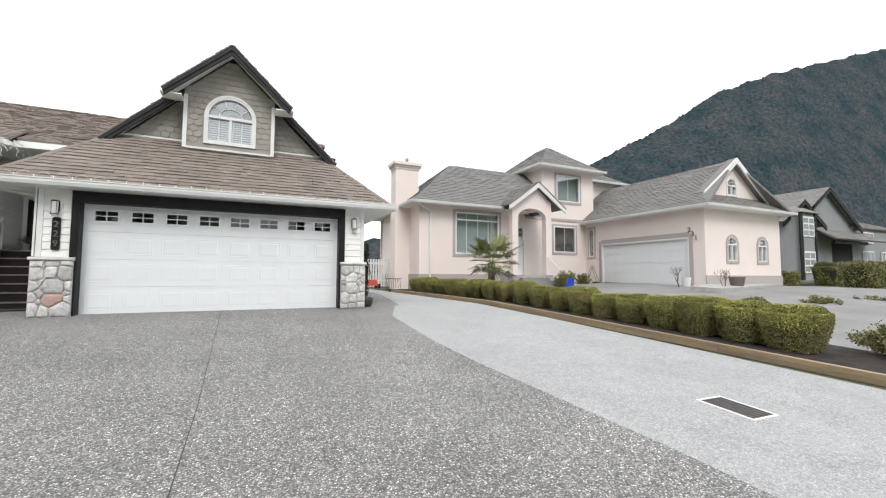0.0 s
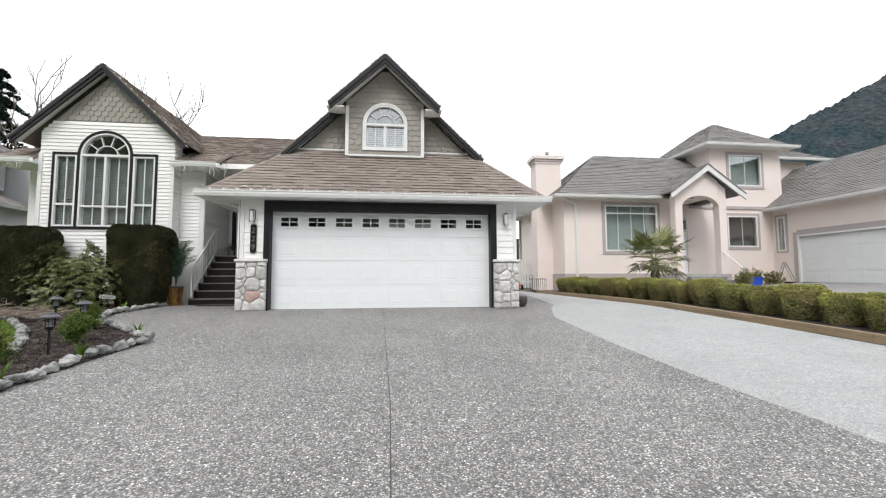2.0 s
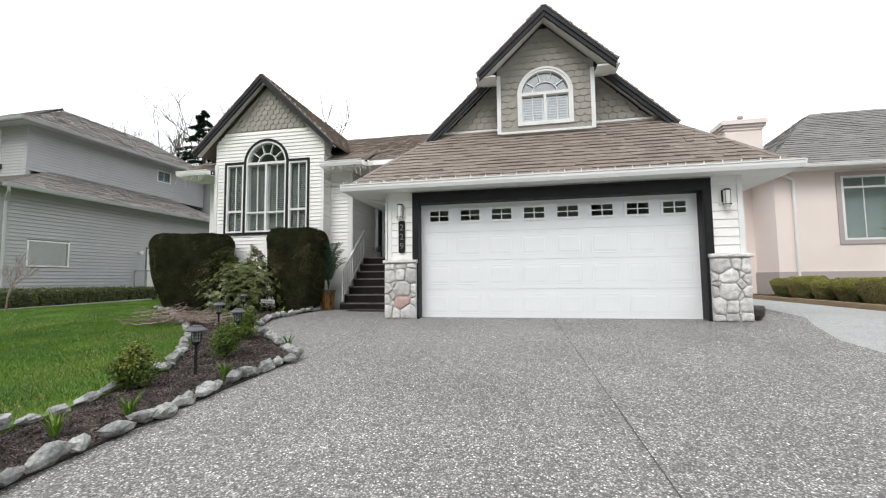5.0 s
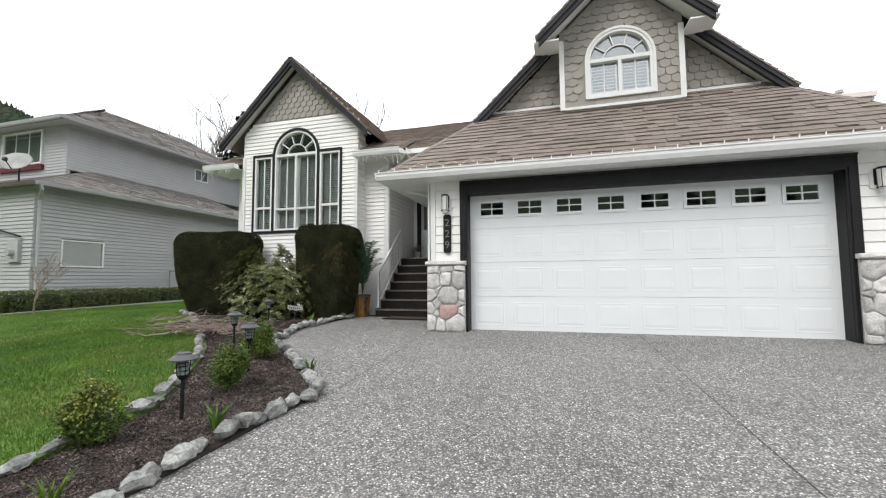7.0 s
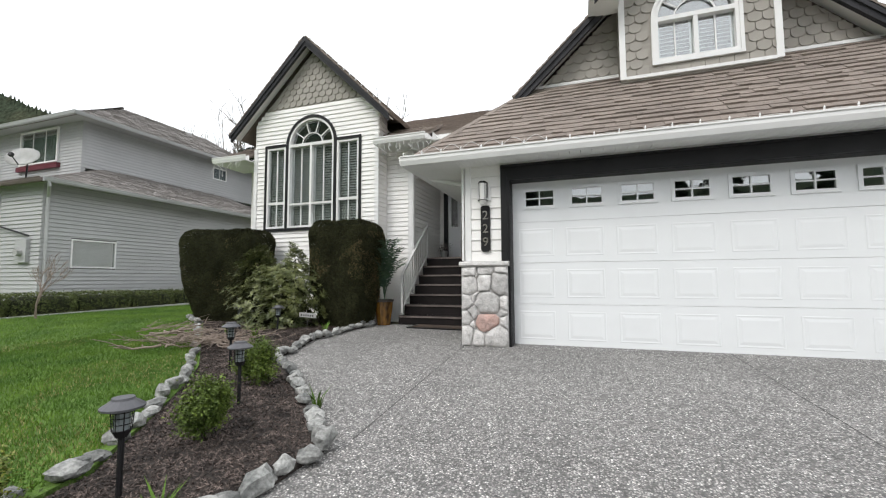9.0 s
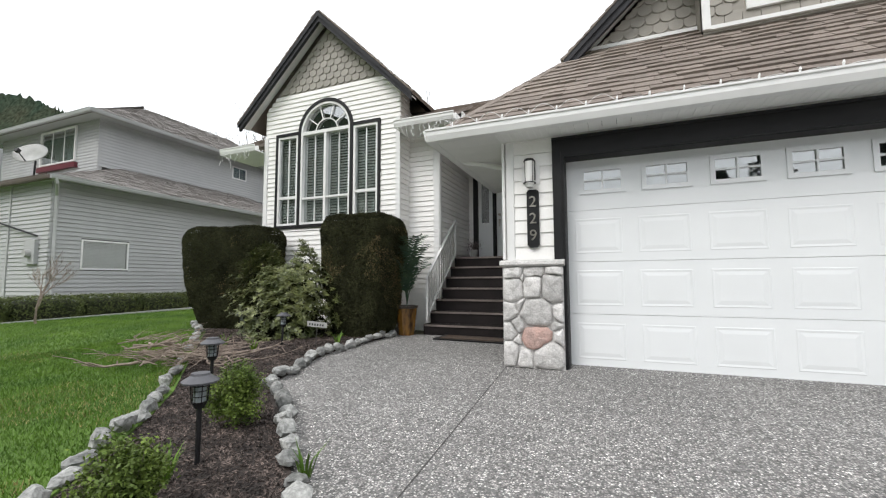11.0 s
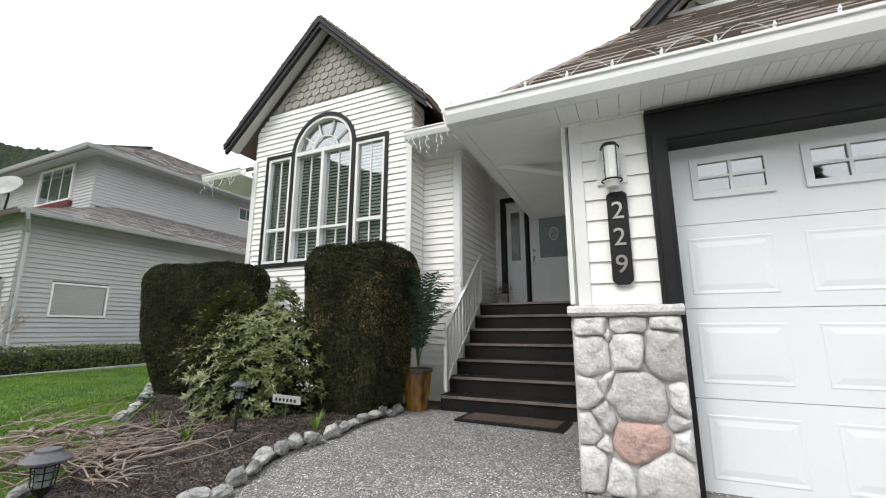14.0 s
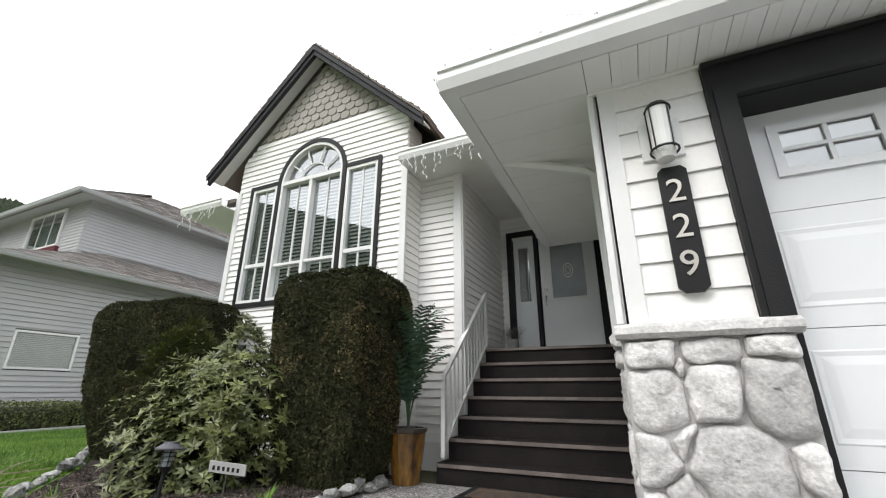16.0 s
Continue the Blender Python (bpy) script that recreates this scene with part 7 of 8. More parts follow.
def mountain(name, label, ridge, mat, near, rnd, trees=0.0, rough=14.0):
    """A wooded slope from a jagged ridge down to its foot."""
    bm = bmesh.new()
    rows = 26
    cols = []
    dense = []
    for (a, b) in zip(ridge, ridge[1:]):
        k = 46
        for i in range(k):
            dense.append(Vector(a).lerp(Vector(b), i / k))
    dense.append(Vector(ridge[-1]))
    for i, c in enumerate(dense):
        col = []
        for j in range(rows + 1):
            f = j / rows
            p = Vector((c.x * (1 - near * f), c.y * (1 - near * f), c.z * (1 - f) ** 1.15))
            amp = rough * (0.35 + f) * (1 - f) if j else rough * 0.22
            p.z += amp * noise.noise(Vector((p.x * 0.012, p.y * 0.012, rnd))) * 2 + amp * 0.5 * noise.noise(Vector((p.x * 0.06, p.y * 0.06, rnd)))
            if j < 1:
                p.z += trees * abs(noise.noise(Vector((i * 1.7, rnd, 0)))) * 1.5
            col.append(bm.verts.new(p))
        cols.append(col)
    for a, b in zip(cols, cols[1:]):
        for j in range(rows):
            bm.faces.new((a[j], b[j], b[j + 1], a[j + 1]))
    return tagged(part(name, bm, mat), label, "mountain", kind="structure")


K = 3.0
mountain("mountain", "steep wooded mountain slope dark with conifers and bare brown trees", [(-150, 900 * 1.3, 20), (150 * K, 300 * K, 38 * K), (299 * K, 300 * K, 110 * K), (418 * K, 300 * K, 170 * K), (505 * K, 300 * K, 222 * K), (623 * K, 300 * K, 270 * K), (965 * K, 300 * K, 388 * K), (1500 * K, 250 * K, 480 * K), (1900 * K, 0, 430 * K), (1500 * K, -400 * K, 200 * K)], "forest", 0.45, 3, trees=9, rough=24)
mountain("wooded_hill", "dark wooded hillside behind the grey house", [(-900, 60, 190), (-520, 150, 168), (-344, 150, 118), (-289, 152, 97), (-262, 155, 82), (-236, 158, 60), (-200, 165, 20)], "hill", 0.3, 8, trees=3.5, rough=7)

# ---- pink stucco house ----
rn = thing("pink_house", "pale pink stucco house with grey shingle hip roofs and white trim", "house")


def plain_wall(F, z0, z1, u0, u1, holes=(), mat="stucco", label="", parent=None, thick=0.18, ext=None):
    return wall(parent or rn, F, z0, z1, ext or (lambda z: (u0, u1)), holes, mat, boards=False, fine=0.1 if holes else 5, thick=thick, label=label)


def window(parent, F, u0, u1, z0, z1, bars_v=0, bars_h=0, band="stucco_trim", back="curtain", bw=0.14, **kw):
    win = new("window")
    win.parent = parent
    tagged(win, "white framed window with pale curtain or dark sheet behind the glass")
    if band:
        bm = bmesh.new()
        for q in ((u0 - bw, u0, z0 - bw, z1 + bw), (u1, u1 + bw, z0 - bw, z1 + bw), (u0, u1, z0 - bw, z0), (u0, u1, z1, z1 + bw)):
            F.box(bm, *q, 0.001, 0.035)
        part("surround", bm, band, win)
    window_bits(win, F, u0, u1, z0, z1, w=-0.01, bars_v=bars_v, bars_h=bars_h, fw=0.07, back=back, pane="clear", **kw)
    return win


RB = 0.55
F1 = Face((0, 18.6), (1, 0))
pw = rect_hole(9.75, 12.4, 2.4, 4.6)
plain_wall(F1, RB, 4.95, 7.754, 12.996, [pw], label="pink stucco front wall")
window(rn, F1, 9.75, 12.4, 2.4, 4.6, bars_v=3, split=4.2)
FX = Face((7.75, 25.0), (0, -1))
plain_wall(FX, RB, 4.95, 0, 6.397)
F1b = Face((13.0, 18.6), (0, 1))
plain_wall(F1b, RB, 4.95, 0.003, 1.4)
for f, a, b in ((F1, 7.70, 13.02), (FX, 0, 6.397)):
    bm = bmesh.new()
    f.box(bm, a, b, RB, 1.35, 0.001, 0.05)
    part("plinth", bm, "stucco_trim", rn)
bm = bmesh.new()
tube(bm, [(7.35, 18.1, 4.9), (8.25, 18.5, 4.55), (8.3, 18.52, 4.4), (8.3, 18.52, 1.0)], 0.05, n=6)
part("downspout", bm, "trim", rn)
RS = 0.8
rs = math.hypot(1, RS)
E1 = 4.92
roof(rn, (0, 18.05, E1), (1, 0, 0), (0, 1, RS), 3.8 * rs, lambda s: 7.2 + s / rs, lambda s: 14.0 + s, mat="roof_grey", rnd=101, tab=0.4, course=0.18)
roof(rn, (7.2, 0, E1), (0, 1, 0), (1, 0, RS), 3.8 * rs, lambda s: 18.05 + s / rs, lambda s: 26.0 - s / rs, mat="roof_grey", rnd=102, tab=0.4, course=0.18)
roof(rn, (0, 21.85, E1 + 3.8 * RS), (1, 0, 0), (0, 1, -RS), 3.8 * rs, lambda s: 11.0, lambda s: 18.0, mat="roof_grey", rnd=103, tab=0.4, course=0.18)
gutter(rn, (7.1, 18.05, E1 - 0.085), (12.3, 18.05, E1 - 0.085), (0, -1, 0), size=0.12)
gutter(rn, (7.2, 17.95, E1 - 0.085), (7.2, 26, E1 - 0.085), (-1, 0, 0), size=0.12)
bm = bmesh.new()
box(bm, 7.2, 18.05, E1 - 0.1, 14, 26, E1 - 0.06)
part("soffit", bm, "soffit", rn)
ch = new("chimney")
ch.parent = rn
bm = bmesh.new()
box(bm, 6.95, 20.0, RB, 8.25, 20.8, 7.0)
part("stack", bm, "stucco", ch)
for i, (e, z0, z1) in enumerate(((0.04, 6.9, 7.0), (0.09, 7.0, 7.12), (0.14, 7.12, 7.28))):
    bm = bmesh.new()
    box(bm, 6.95 - e, 20.0 - e, z0 + 0.001, 8.25 + e, 20.8 + e, z1)
    part("cornice", bm, "stucco" if i != 1 else "stucco_trim", ch)
bm = bmesh.new()
tube(bm, [(7.7, 20.4, 7.28), (7.7, 20.4, 7.5)], 0.07, n=8)
tube(bm, [(7.7, 20.4, 7.5), (7.7, 20.4, 7.6)], 0.12, 0.1, 8)
part("flue", bm, "kerbconc", ch)

# entrance porch
po = new("porch")
po.parent = rn
tagged(po, "arched pink stucco entrance porch under a small white-edged gable")
FPo = Face((0, 17.5), (1, 0))
for x0 in (12.55, 14.75):
    bm = bmesh.new()
    box(bm, x0, 17.5, 1.3, x0 + 0.36, 17.86, 4.9)
    part("column", bm, "stucco", po)
    bm = bmesh.new()
    box(bm, x0 - 0.06, 17.44, RB, x0 + 0.42, 17.92, 1.3)
    part("column_base", bm, "stucco_trim", po)
bm = bmesh.new()
xc, rad = 13.83, 0.92
n = 14
for i in range(n):
    a, b = math.pi - math.pi * i / n, math.pi - math.pi * (i + 1) / n
    xa, xb = xc + rad * math.cos(a), xc + rad * math.cos(b)
    za, zb = 4.35 + 0.55 * math.sin(a), 4.35 + 0.55 * math.sin(b)
    ta, tb = 6.1 - abs(xa - 14.05) * 0.74, 6.1 - abs(xb - 14.05) * 0.74
    FPo.poly(bm, [(xa, za), (xb, zb), (xb, tb), (xa, ta)], -0.3, 0)
FPo.poly(bm, [(12.56, 4.9), (12.9, 4.9), (12.9, 5.2), (12.56, 4.95)], -0.3, 0.003)
FPo.poly(bm, [(14.76, 4.9), (15.1, 4.9), (15.1, 5.25), (14.76, 5.5)], -0.3, 0.003)
part("arch", bm, "stucco", po, "moulded pale pink stucco arch")
for s in (-1, 1):
    a, e = Vector((14.05, 17.2, 6.3)), Vector((14.05 + s * 1.85, 17.2, 4.95))
    dn = Vector((0, 0, -0.24))
    bm = bmesh.new()
    prism(bm, [a, e, e + dn, a + dn * 1.2], [p + Vector((0, 0.08, 0)) for p in (a, e, e + dn, a + dn * 1.2)])
    part("barge_board", bm, "trim", po)
    dv = (a - e).normalized()
    roof(po, e + Vector((0, -0.02, 0.03)), (0, 1, 0), dv, (a - e).length, lambda q: 0.0, lambda q: 3.2, mat="roof_grey", thick=0.04, rnd=110 + s, tab=0.4, course=0.18)
bm = bmesh.new()
box(bm, 12.5, 17.5, 0.6, 15.2, 20, 1.32)
part("floor", bm, "kerbconc", po)
bm = bmesh.new()
box(bm, 12.9, 17.8, 4.9, 14.8, 20, 4.95)
part("ceiling", bm, "stucco", po)
for i in range(4):
    bm = bmesh.new()
    box(bm, 12.95, 16.3 + i * 0.3, 0.4, 14.72 + 0.3 * (3 - i), 17.5, 0.72 + i * 0.155)
    part("step", bm, "old_concrete", po)
bm = bmesh.new()
tube(bm, [(14.85, 16.4, 1.5), (14.85, 17.5, 2.3)], 0.035, n=6)
tube(bm, [(14.85, 16.4, 1.5), (14.85, 16.4, 0.8)], 0.03, n=6)
part("handrail", bm, "trim", po)
F2 = Face((0, 20.0), (1, 0))
ed, fan = rect_hole(14.1, 15.05, 1.3, 3.45), rect_hole(14.1, 15.05, 3.55, 4.2)
lw2 = rect_hole(17.35, 19.1, 2.75, 4.4)
uw2 = rect_hole(17.6, 19.5, 6.0, 7.7)
plain_wall(F2, RB, 8.1, 13.0, 20.0, [ed, fan, lw2, uw2], ext=lambda z: (13.0 if z < 4.9 else 16.504, 20.0 if z < 4.9 else 20.7))
window(rn, F2, 17.35, 19.1, 2.75, 4.4, bars_v=1, back="dark")
window(rn, F2, 17.6, 19.5, 6.0, 7.7, bars_v=1)
window(rn, F2, 14.1, 15.05, 3.55, 4.2, band=None, back="dark")
dd = new("entrance_door")
dd.parent = rn
bm = bmesh.new()
F2.box(bm, 14.12, 15.03, 1.32, 3.45, -0.1, -0.03)
part("door_leaf", bm, "door", dd)
bm = bmesh.new()
F2.box(bm, 14.45, 14.7, 1.6, 3.25, -0.029, -0.02)
part("glass_panel", bm, "frost", dd)
bm = bmesh.new()
F2.box(bm, 15.2, 20.0, 4.75, 4.9, 0.001, 0.06)
part("band", bm, "stucco_trim", rn)
FX2 = Face((16.5, 25.0), (0, -1))
plain_wall(FX2, 4.9, 8.1, 0, 4.997)
bm = bmesh.new()
box(bm, 20.7, 21.5, 4.5, 24.0, 25, 7.9)
part("upper_block", bm, "stucco", rn)
bm = bmesh.new()
box(bm, 16.7, 24.9, 0.5, 20.6, 25.0, 8.0)
box(bm, 20.5, 20.2, 0.5, 20.7, 25, 8.0)
box(bm, 7.9, 25.9, 0.5, 26, 26, 4.9)
part("shell", bm, "stucco", rn)
US = 0.8
us = math.hypot(1, US)
E2 = 8.1
roof(rn, (0, 19.45, E2), (1, 0, 0), (0, 1, US), 2.5 * us, lambda s: 15.95 + s / us, lambda s: 21.2 - s / us, mat="roof_grey", rnd=121, tab=0.4, course=0.18)
roof(rn, (15.95, 0, E2), (0, 1, 0), (1, 0, US), 2.5 * us, lambda s: 19.45 + s / us, lambda s: 25.5 - s / us, mat="roof_grey", rnd=122, tab=0.4, course=0.18)
roof(rn, (21.2, 0, E2), (0, 1, 0), (-1, 0, US), 2.5 * us, lambda s: 19.45 + s / us, lambda s: 25.5 - s / us, mat="roof_grey", rnd=123, tab=0.4, course=0.18)
roof(rn, (0, 21.0, E2 - 0.1), (1, 0, 0), (0, 1, 0.62), 2.6 * us, lambda s: 19.5, lambda s: 25.3 - s / us, mat="roof_grey", rnd=124, tab=0.4, course=0.18)
gutter(rn, (15.85, 19.45, E2 - 0.085), (21.3, 19.45, E2 - 0.085), (0, -1, 0), size=0.125)
gutter(rn, (15.95, 19.35, E2 - 0.085), (15.95, 25.5, E2 - 0.085), (-1, 0, 0), size=0.125)
gutter(rn, (21.2, 21.0, E2 - 0.22), (25.4, 21.0, E2 - 0.22), (0, -1, 0), size=0.125)
bm = bmesh.new()
box(bm, 15.95, 19.45, E2 - 0.1, 21.2, 25.5, E2 - 0.06)
part("soffit", bm, "soffit", rn)

# garage wing
F3 = Face((20.0, 20.0), (0, -1))
plain_wall(F3, RB, 4.7, 0, 7.797, [rect_hole(1.35, 7.0, 0, 3.25), rect_hole(0.3, 0.75, 2.5, 4.3)])
window(rn, F3, 0.3, 0.75, 2.5, 4.3, back="dark", bw=0.1)
bm = bmesh.new()
for q in ((1.15, 1.35, RB, 3.4), (7.0, 7.2, RB, 3.4), (1.35, 7.0, 3.25, 3.5)):
    F3.box(bm, *q, -0.1, 0.04)
part("garage_casing", bm, "stucco_trim", rn)
bm = bmesh.new()
for q in ((1.35, 1.43, RB, 3.25), (6.92, 7.0, RB, 3.25), (1.43, 6.92, 3.17, 3.25)):
    F3.box(bm, *q, -0.1, 0.05)
part("garage_frame", bm, "trim", rn)
g2 = new("garage_door")
g2.parent = rn
for i in range(4):
    bm = bmesh.new()
    F3.box(bm, 1.43, 6.92, 0.85 + i * 0.58, 0.85 + i * 0.58 + 0.572, -0.13, -0.08)
    for j in range(2):
        for k in range(8):
            F3.box(bm, 1.5 + k * 0.68, 1.5 + k * 0.68 + 0.58, 0.9 + i * 0.58 + j * 0.27, 0.9 + i * 0.58 + j * 0.27 + 0.2, -0.079, -0.072)
    part("door_section", bm, "door", g2)
F4 = Face((0, 12.2), (1, 0))
aw = [(22.1, 0.42), (24.7, 0.42)]
plain_wall(F4, 0.5, 4.7, 20.004, 26.4, [arch_hole(x, r, 2.05, 2.9) for x, r in aw])
for x, r in aw:
    arch_window("window", F4, x, r - 0.03, 2.08, 2.9, "stucco_trim", 0.12, "round-headed white window in pink stucco", sun_rays=3, bars=False, blind=0).parent = rn
    # no cloth: a dark sheet painted as the shaded room
    bm = bmesh.new()
    F4.box(bm, x - 0.5, x + 0.5, 1.9, 3.5, -0.4, -0.38)
    part("curtain", bm, "dark", rn)
bm = bmesh.new()
F4.box(bm, 19.97, 26.43, 0.5, 1.35, 0.001, 0.05)
part("plinth", bm, "stucco_trim", rn)
bm = bmesh.new()
box(bm, 26.2, 12.4, 0.5, 26.4, 26, 4.7)
box(bm, 20.2, 12.4, 4.66, 26.2, 20, 4.69)
part("garage_shell", bm, "stucco", rn)
GE, GA = 4.72, 7.45
gs_ = (GA - GE) / 3.7
gsn = math.hypot(1, gs_)
roof(rn, (19.5, 0, GE), (0, 1, 0), (1, 0, gs_), 3.7 * gsn, lambda s: 11.7 + min(s / gsn, 0.9) * 1.0, lambda s: 20.0 + s / gsn * 1.0, mat="roof_grey", rnd=131, tab=0.4, course=0.18)
roof(rn, (26.9, 0, GE), (0, 1, 0), (-1, 0, gs_), 3.7 * gsn, lambda s: 11.7 + min(s / gsn, 0.9) * 1.0, lambda s: 24, mat="roof_grey", rnd=132, tab=0.4, course=0.18)
roof(rn, (0, 11.7, GE), (1, 0, 0), (0, 1, gs_), 1.1 * gsn, lambda s: 19.5 + s / gsn, lambda s: 26.9 - s / gsn, mat="roof_grey", rnd=133, tab=0.4, course=0.18)
gutter(rn, (19.5, 11.6, GE - 0.085), (19.5, 19.9, GE - 0.085), (-1, 0, 0), size=0.125)
gutter(rn, (19.4, 11.7, GE - 0.085), (27.0, 11.7, GE - 0.085), (0, -1, 0), size=0.125)
bm = bmesh.new()
box(bm, 19.5, 11.7, GE - 0.1, 26.9, 12.25, GE - 0.06)
part("soffit", bm, "soffit", rn)
bm = bmesh.new()
box(bm, 19.5, 12.25, GE - 0.1, 20.05, 20, GE - 0.06)
part("soffit", bm, "soffit", rn)
F5 = Face((0, 12.75), (1, 0))
plain_wall(F5, 5.2, 7.3, 0, 0, [arch_hole(23.2, 0.42, 5.55, 6.1)], ext=lambda z: (23.2 - (7.4 - z) / gs_, 23.2 + (7.4 - z) / gs_))
arch_window("window", F5, 23.2, 0.4, 5.58, 6.1, "trim", 0.06, "small round-headed white window in the gable", sun_rays=3, bars=False, blind=0).parent = rn
# dark sheet for the unlit attic behind this window, not cloth
bm = bmesh.new()
F5.box(bm, 22.6, 23.8, 5.4, 6.7, -0.4, -0.38)
part("curtain", bm, "dark", rn)
for s in (-1, 1):
    a, e = Vector((23.2, 12.4, GA + 0.08)), Vector((23.2 + s * 2.75, 12.4, GA + 0.08 - 2.75 * gs_))
    dn = Vector((0, 0, -0.3))
    bm = bmesh.new()
    prism(bm, [a, e, e + dn, a + dn], [p + Vector((0, 0.08, 0)) for p in (a, e, e + dn, a + dn)])
    part("barge_board", bm, "trim", rn)
    bm = bmesh.new()
    prism(bm, [a + Vector((0, 0.08, 0)), e + Vector((0, 0.08, 0)), e + Vector((0, 0.08, -0.08)), a + Vector((0, 0.08, -0.08))], [p + Vector((0, 0.08, 0)) for p in (a + Vector((0, 0.42, 0)), e + Vector((0, 0.42, 0)), e + Vector((0, 0.42, -0.08)), a + Vector((0, 0.42, -0.08)))])
    part("verge", bm, "roof_grey", rn)
for i, ch_ in enumerate("231"):
    numeral(ch_, rn, 19.95, 12.95 - i * 0.17, 3.5 - i * 0.22, 0.34, "grate", 0.01, (90, 0, -90))

# ---- far grey house ----
fg = thing("far_grey_house", "grey two-storey house with dark roof edges and bay windows", "house")
F6 = Face((0, 20.0), (1, 0))
wl = plain_wall(F6, 1.0, 6.4, 41.5, 62, mat="stucco_grey", parent=fg)
F7 = Face((0, 19.2), (1, 0))
plain_wall(F7, 1.0, 9.2, 0, 0, [rect_hole(49.5, 53.5, 0, 4.6)], mat="stucco_grey", parent=fg, ext=lambda z: (max(43.2, 48.6 - (9.3 - z) / 0.62), min(54.5, 48.6 + (9.3 - z) / 0.62)))
for xc_, ap, half, y0 in ((48.6, 9.6, 5.9, 18.7), (43.0, 7.9, 3.4, 18.2)):
    for s in (-1, 1):
        a, e = Vector((xc_, y0, ap)), Vector((xc_ + s * half, y0, ap - half * 0.62))
        bm = bmesh.new()
        dn = Vector((0, 0, -0.4))
        prism(bm, [a, e, e + dn, a + dn], [p + Vector((0, 0.1, 0)) for p in (a, e, e + dn, a + dn)])
        part("barge_board", bm, "black", fg)
        roof(fg, e + Vector((0, 0, 0.03)), (0, 1, 0), (a - e).normalized(), (a - e).length, lambda q: 0.0, lambda q: 9.0, mat="roof_grey", rnd=140, tab=0.6, course=0.3)
plain_wall(Face((0, 18.7), (1, 0)), 1.0, 7.5, 0, 0, mat="stucco_grey", parent=fg, ext=lambda z: (max(40.2, 43.0 - (7.6 - z) / 0.62), min(45.8, 43.0 + (7.6 - z) / 0.62)))
roof(fg, (0, 19.0, 6.2), (1, 0, 0), (0, 1, 0.4), 6, lambda s: 53, lambda s: 66, mat="roof_grey", rnd=145, tab=0.6, course=0.3)
roof(fg, (0, 17.6, 4.7), (1, 0, 0), (0, 1, 0.6), 2.0, lambda s: 46.5, lambda s: 56, mat="roof_grey", rnd=146, tab=0.6, course=0.3)
bay = new("bay")
bay.parent = fg
bm = bmesh.new()
prism(bm, [(40.4, 18.7, 1.0), (40.9, 17.7, 1.0), (43.2, 17.7, 1.0), (43.9, 18.7, 1.0)], [(40.4, 18.7, 6.6), (40.9, 17.7, 6.6), (43.2, 17.7, 6.6), (43.9, 18.7, 6.6)])
part("bay_wall", bm, "stucco_grey", bay)
bm = bmesh.new()
prism(bm, [(40.1, 18.7, 6.6), (40.7, 17.4, 6.6), (43.4, 17.4, 6.6), (44.2, 18.7, 6.6)], [(41.4, 18.7, 7.3), (41.6, 18.5, 7.3), (42.6, 18.5, 7.3), (42.8, 18.7, 7.3)])
part("bay_roof", bm, "roof_grey", bay)
F8 = Face((0, 17.7), (1, 0))
for z0, z1 in ((1.6, 3.4), (4.6, 6.3)):
    for a, b in ((41.15, 42.95),):
        bm = bmesh.new()
        F8.box(bm, a, b, z0, z1, 0.001, 0.06)
        part("window_frame", bm, "trim", bay)
        for i in range(2):
            for j in range(3):
                bm = bmesh.new()
                F8.box(bm, a + 0.12 + i * 0.84, a + 0.84 + i * 0.84, z0 + 0.12 + j * (z1 - z0 - 0.15) / 3, z0 + (j + 1) * (z1 - z0 - 0.15) / 3, 0.061, 0.07)
                part("pane", bm, "frost", bay)
for x in (40.75, 41.0, 43.1):
    bm = bmesh.new()
    F8.box(bm, x - 0.1, x + 0.1, 1.0, 6.6, 0.002, 0.1)
    part("bay_post", bm, "black", bay)
# near-black block painted as the shade under the entry roof
bm = bmesh.new()
box(bm, 47.3, 19.3, 1.0, 53.5, 19.6, 5.2)
part("entry_shade", bm, "dark", fg)
bm = bmesh.new()
box(bm, 47.2, 18.0, 4.3, 53.4, 18.2, 4.6)
part("entry_beam", bm, "black", fg)
for x, z0, z1 in ((55.5, 4.7, 5.8), (55.5, 2.0, 3.9), (59.5, 2.0, 3.9)):
    bm = bmesh.new()
    F7.box(bm, x, x + 2.4, z0, z1, 0.0, 0.06)
    part("window_frame", bm, "trim", fg)
    for i in range(3):
        bm = bmesh.new()
        F7.box(bm, x + 0.1 + i * 0.77, x + 0.77 + i * 0.77, z0 + 0.1, z1 - 0.1, 0.061, 0.07)
        part("pane", bm, "frost", fg)
bm = bmesh.new()
box(bm, 54.4, 19.25, 1, 64, 19.6, 6.2)
part("wall", bm, "stucco_grey", fg)

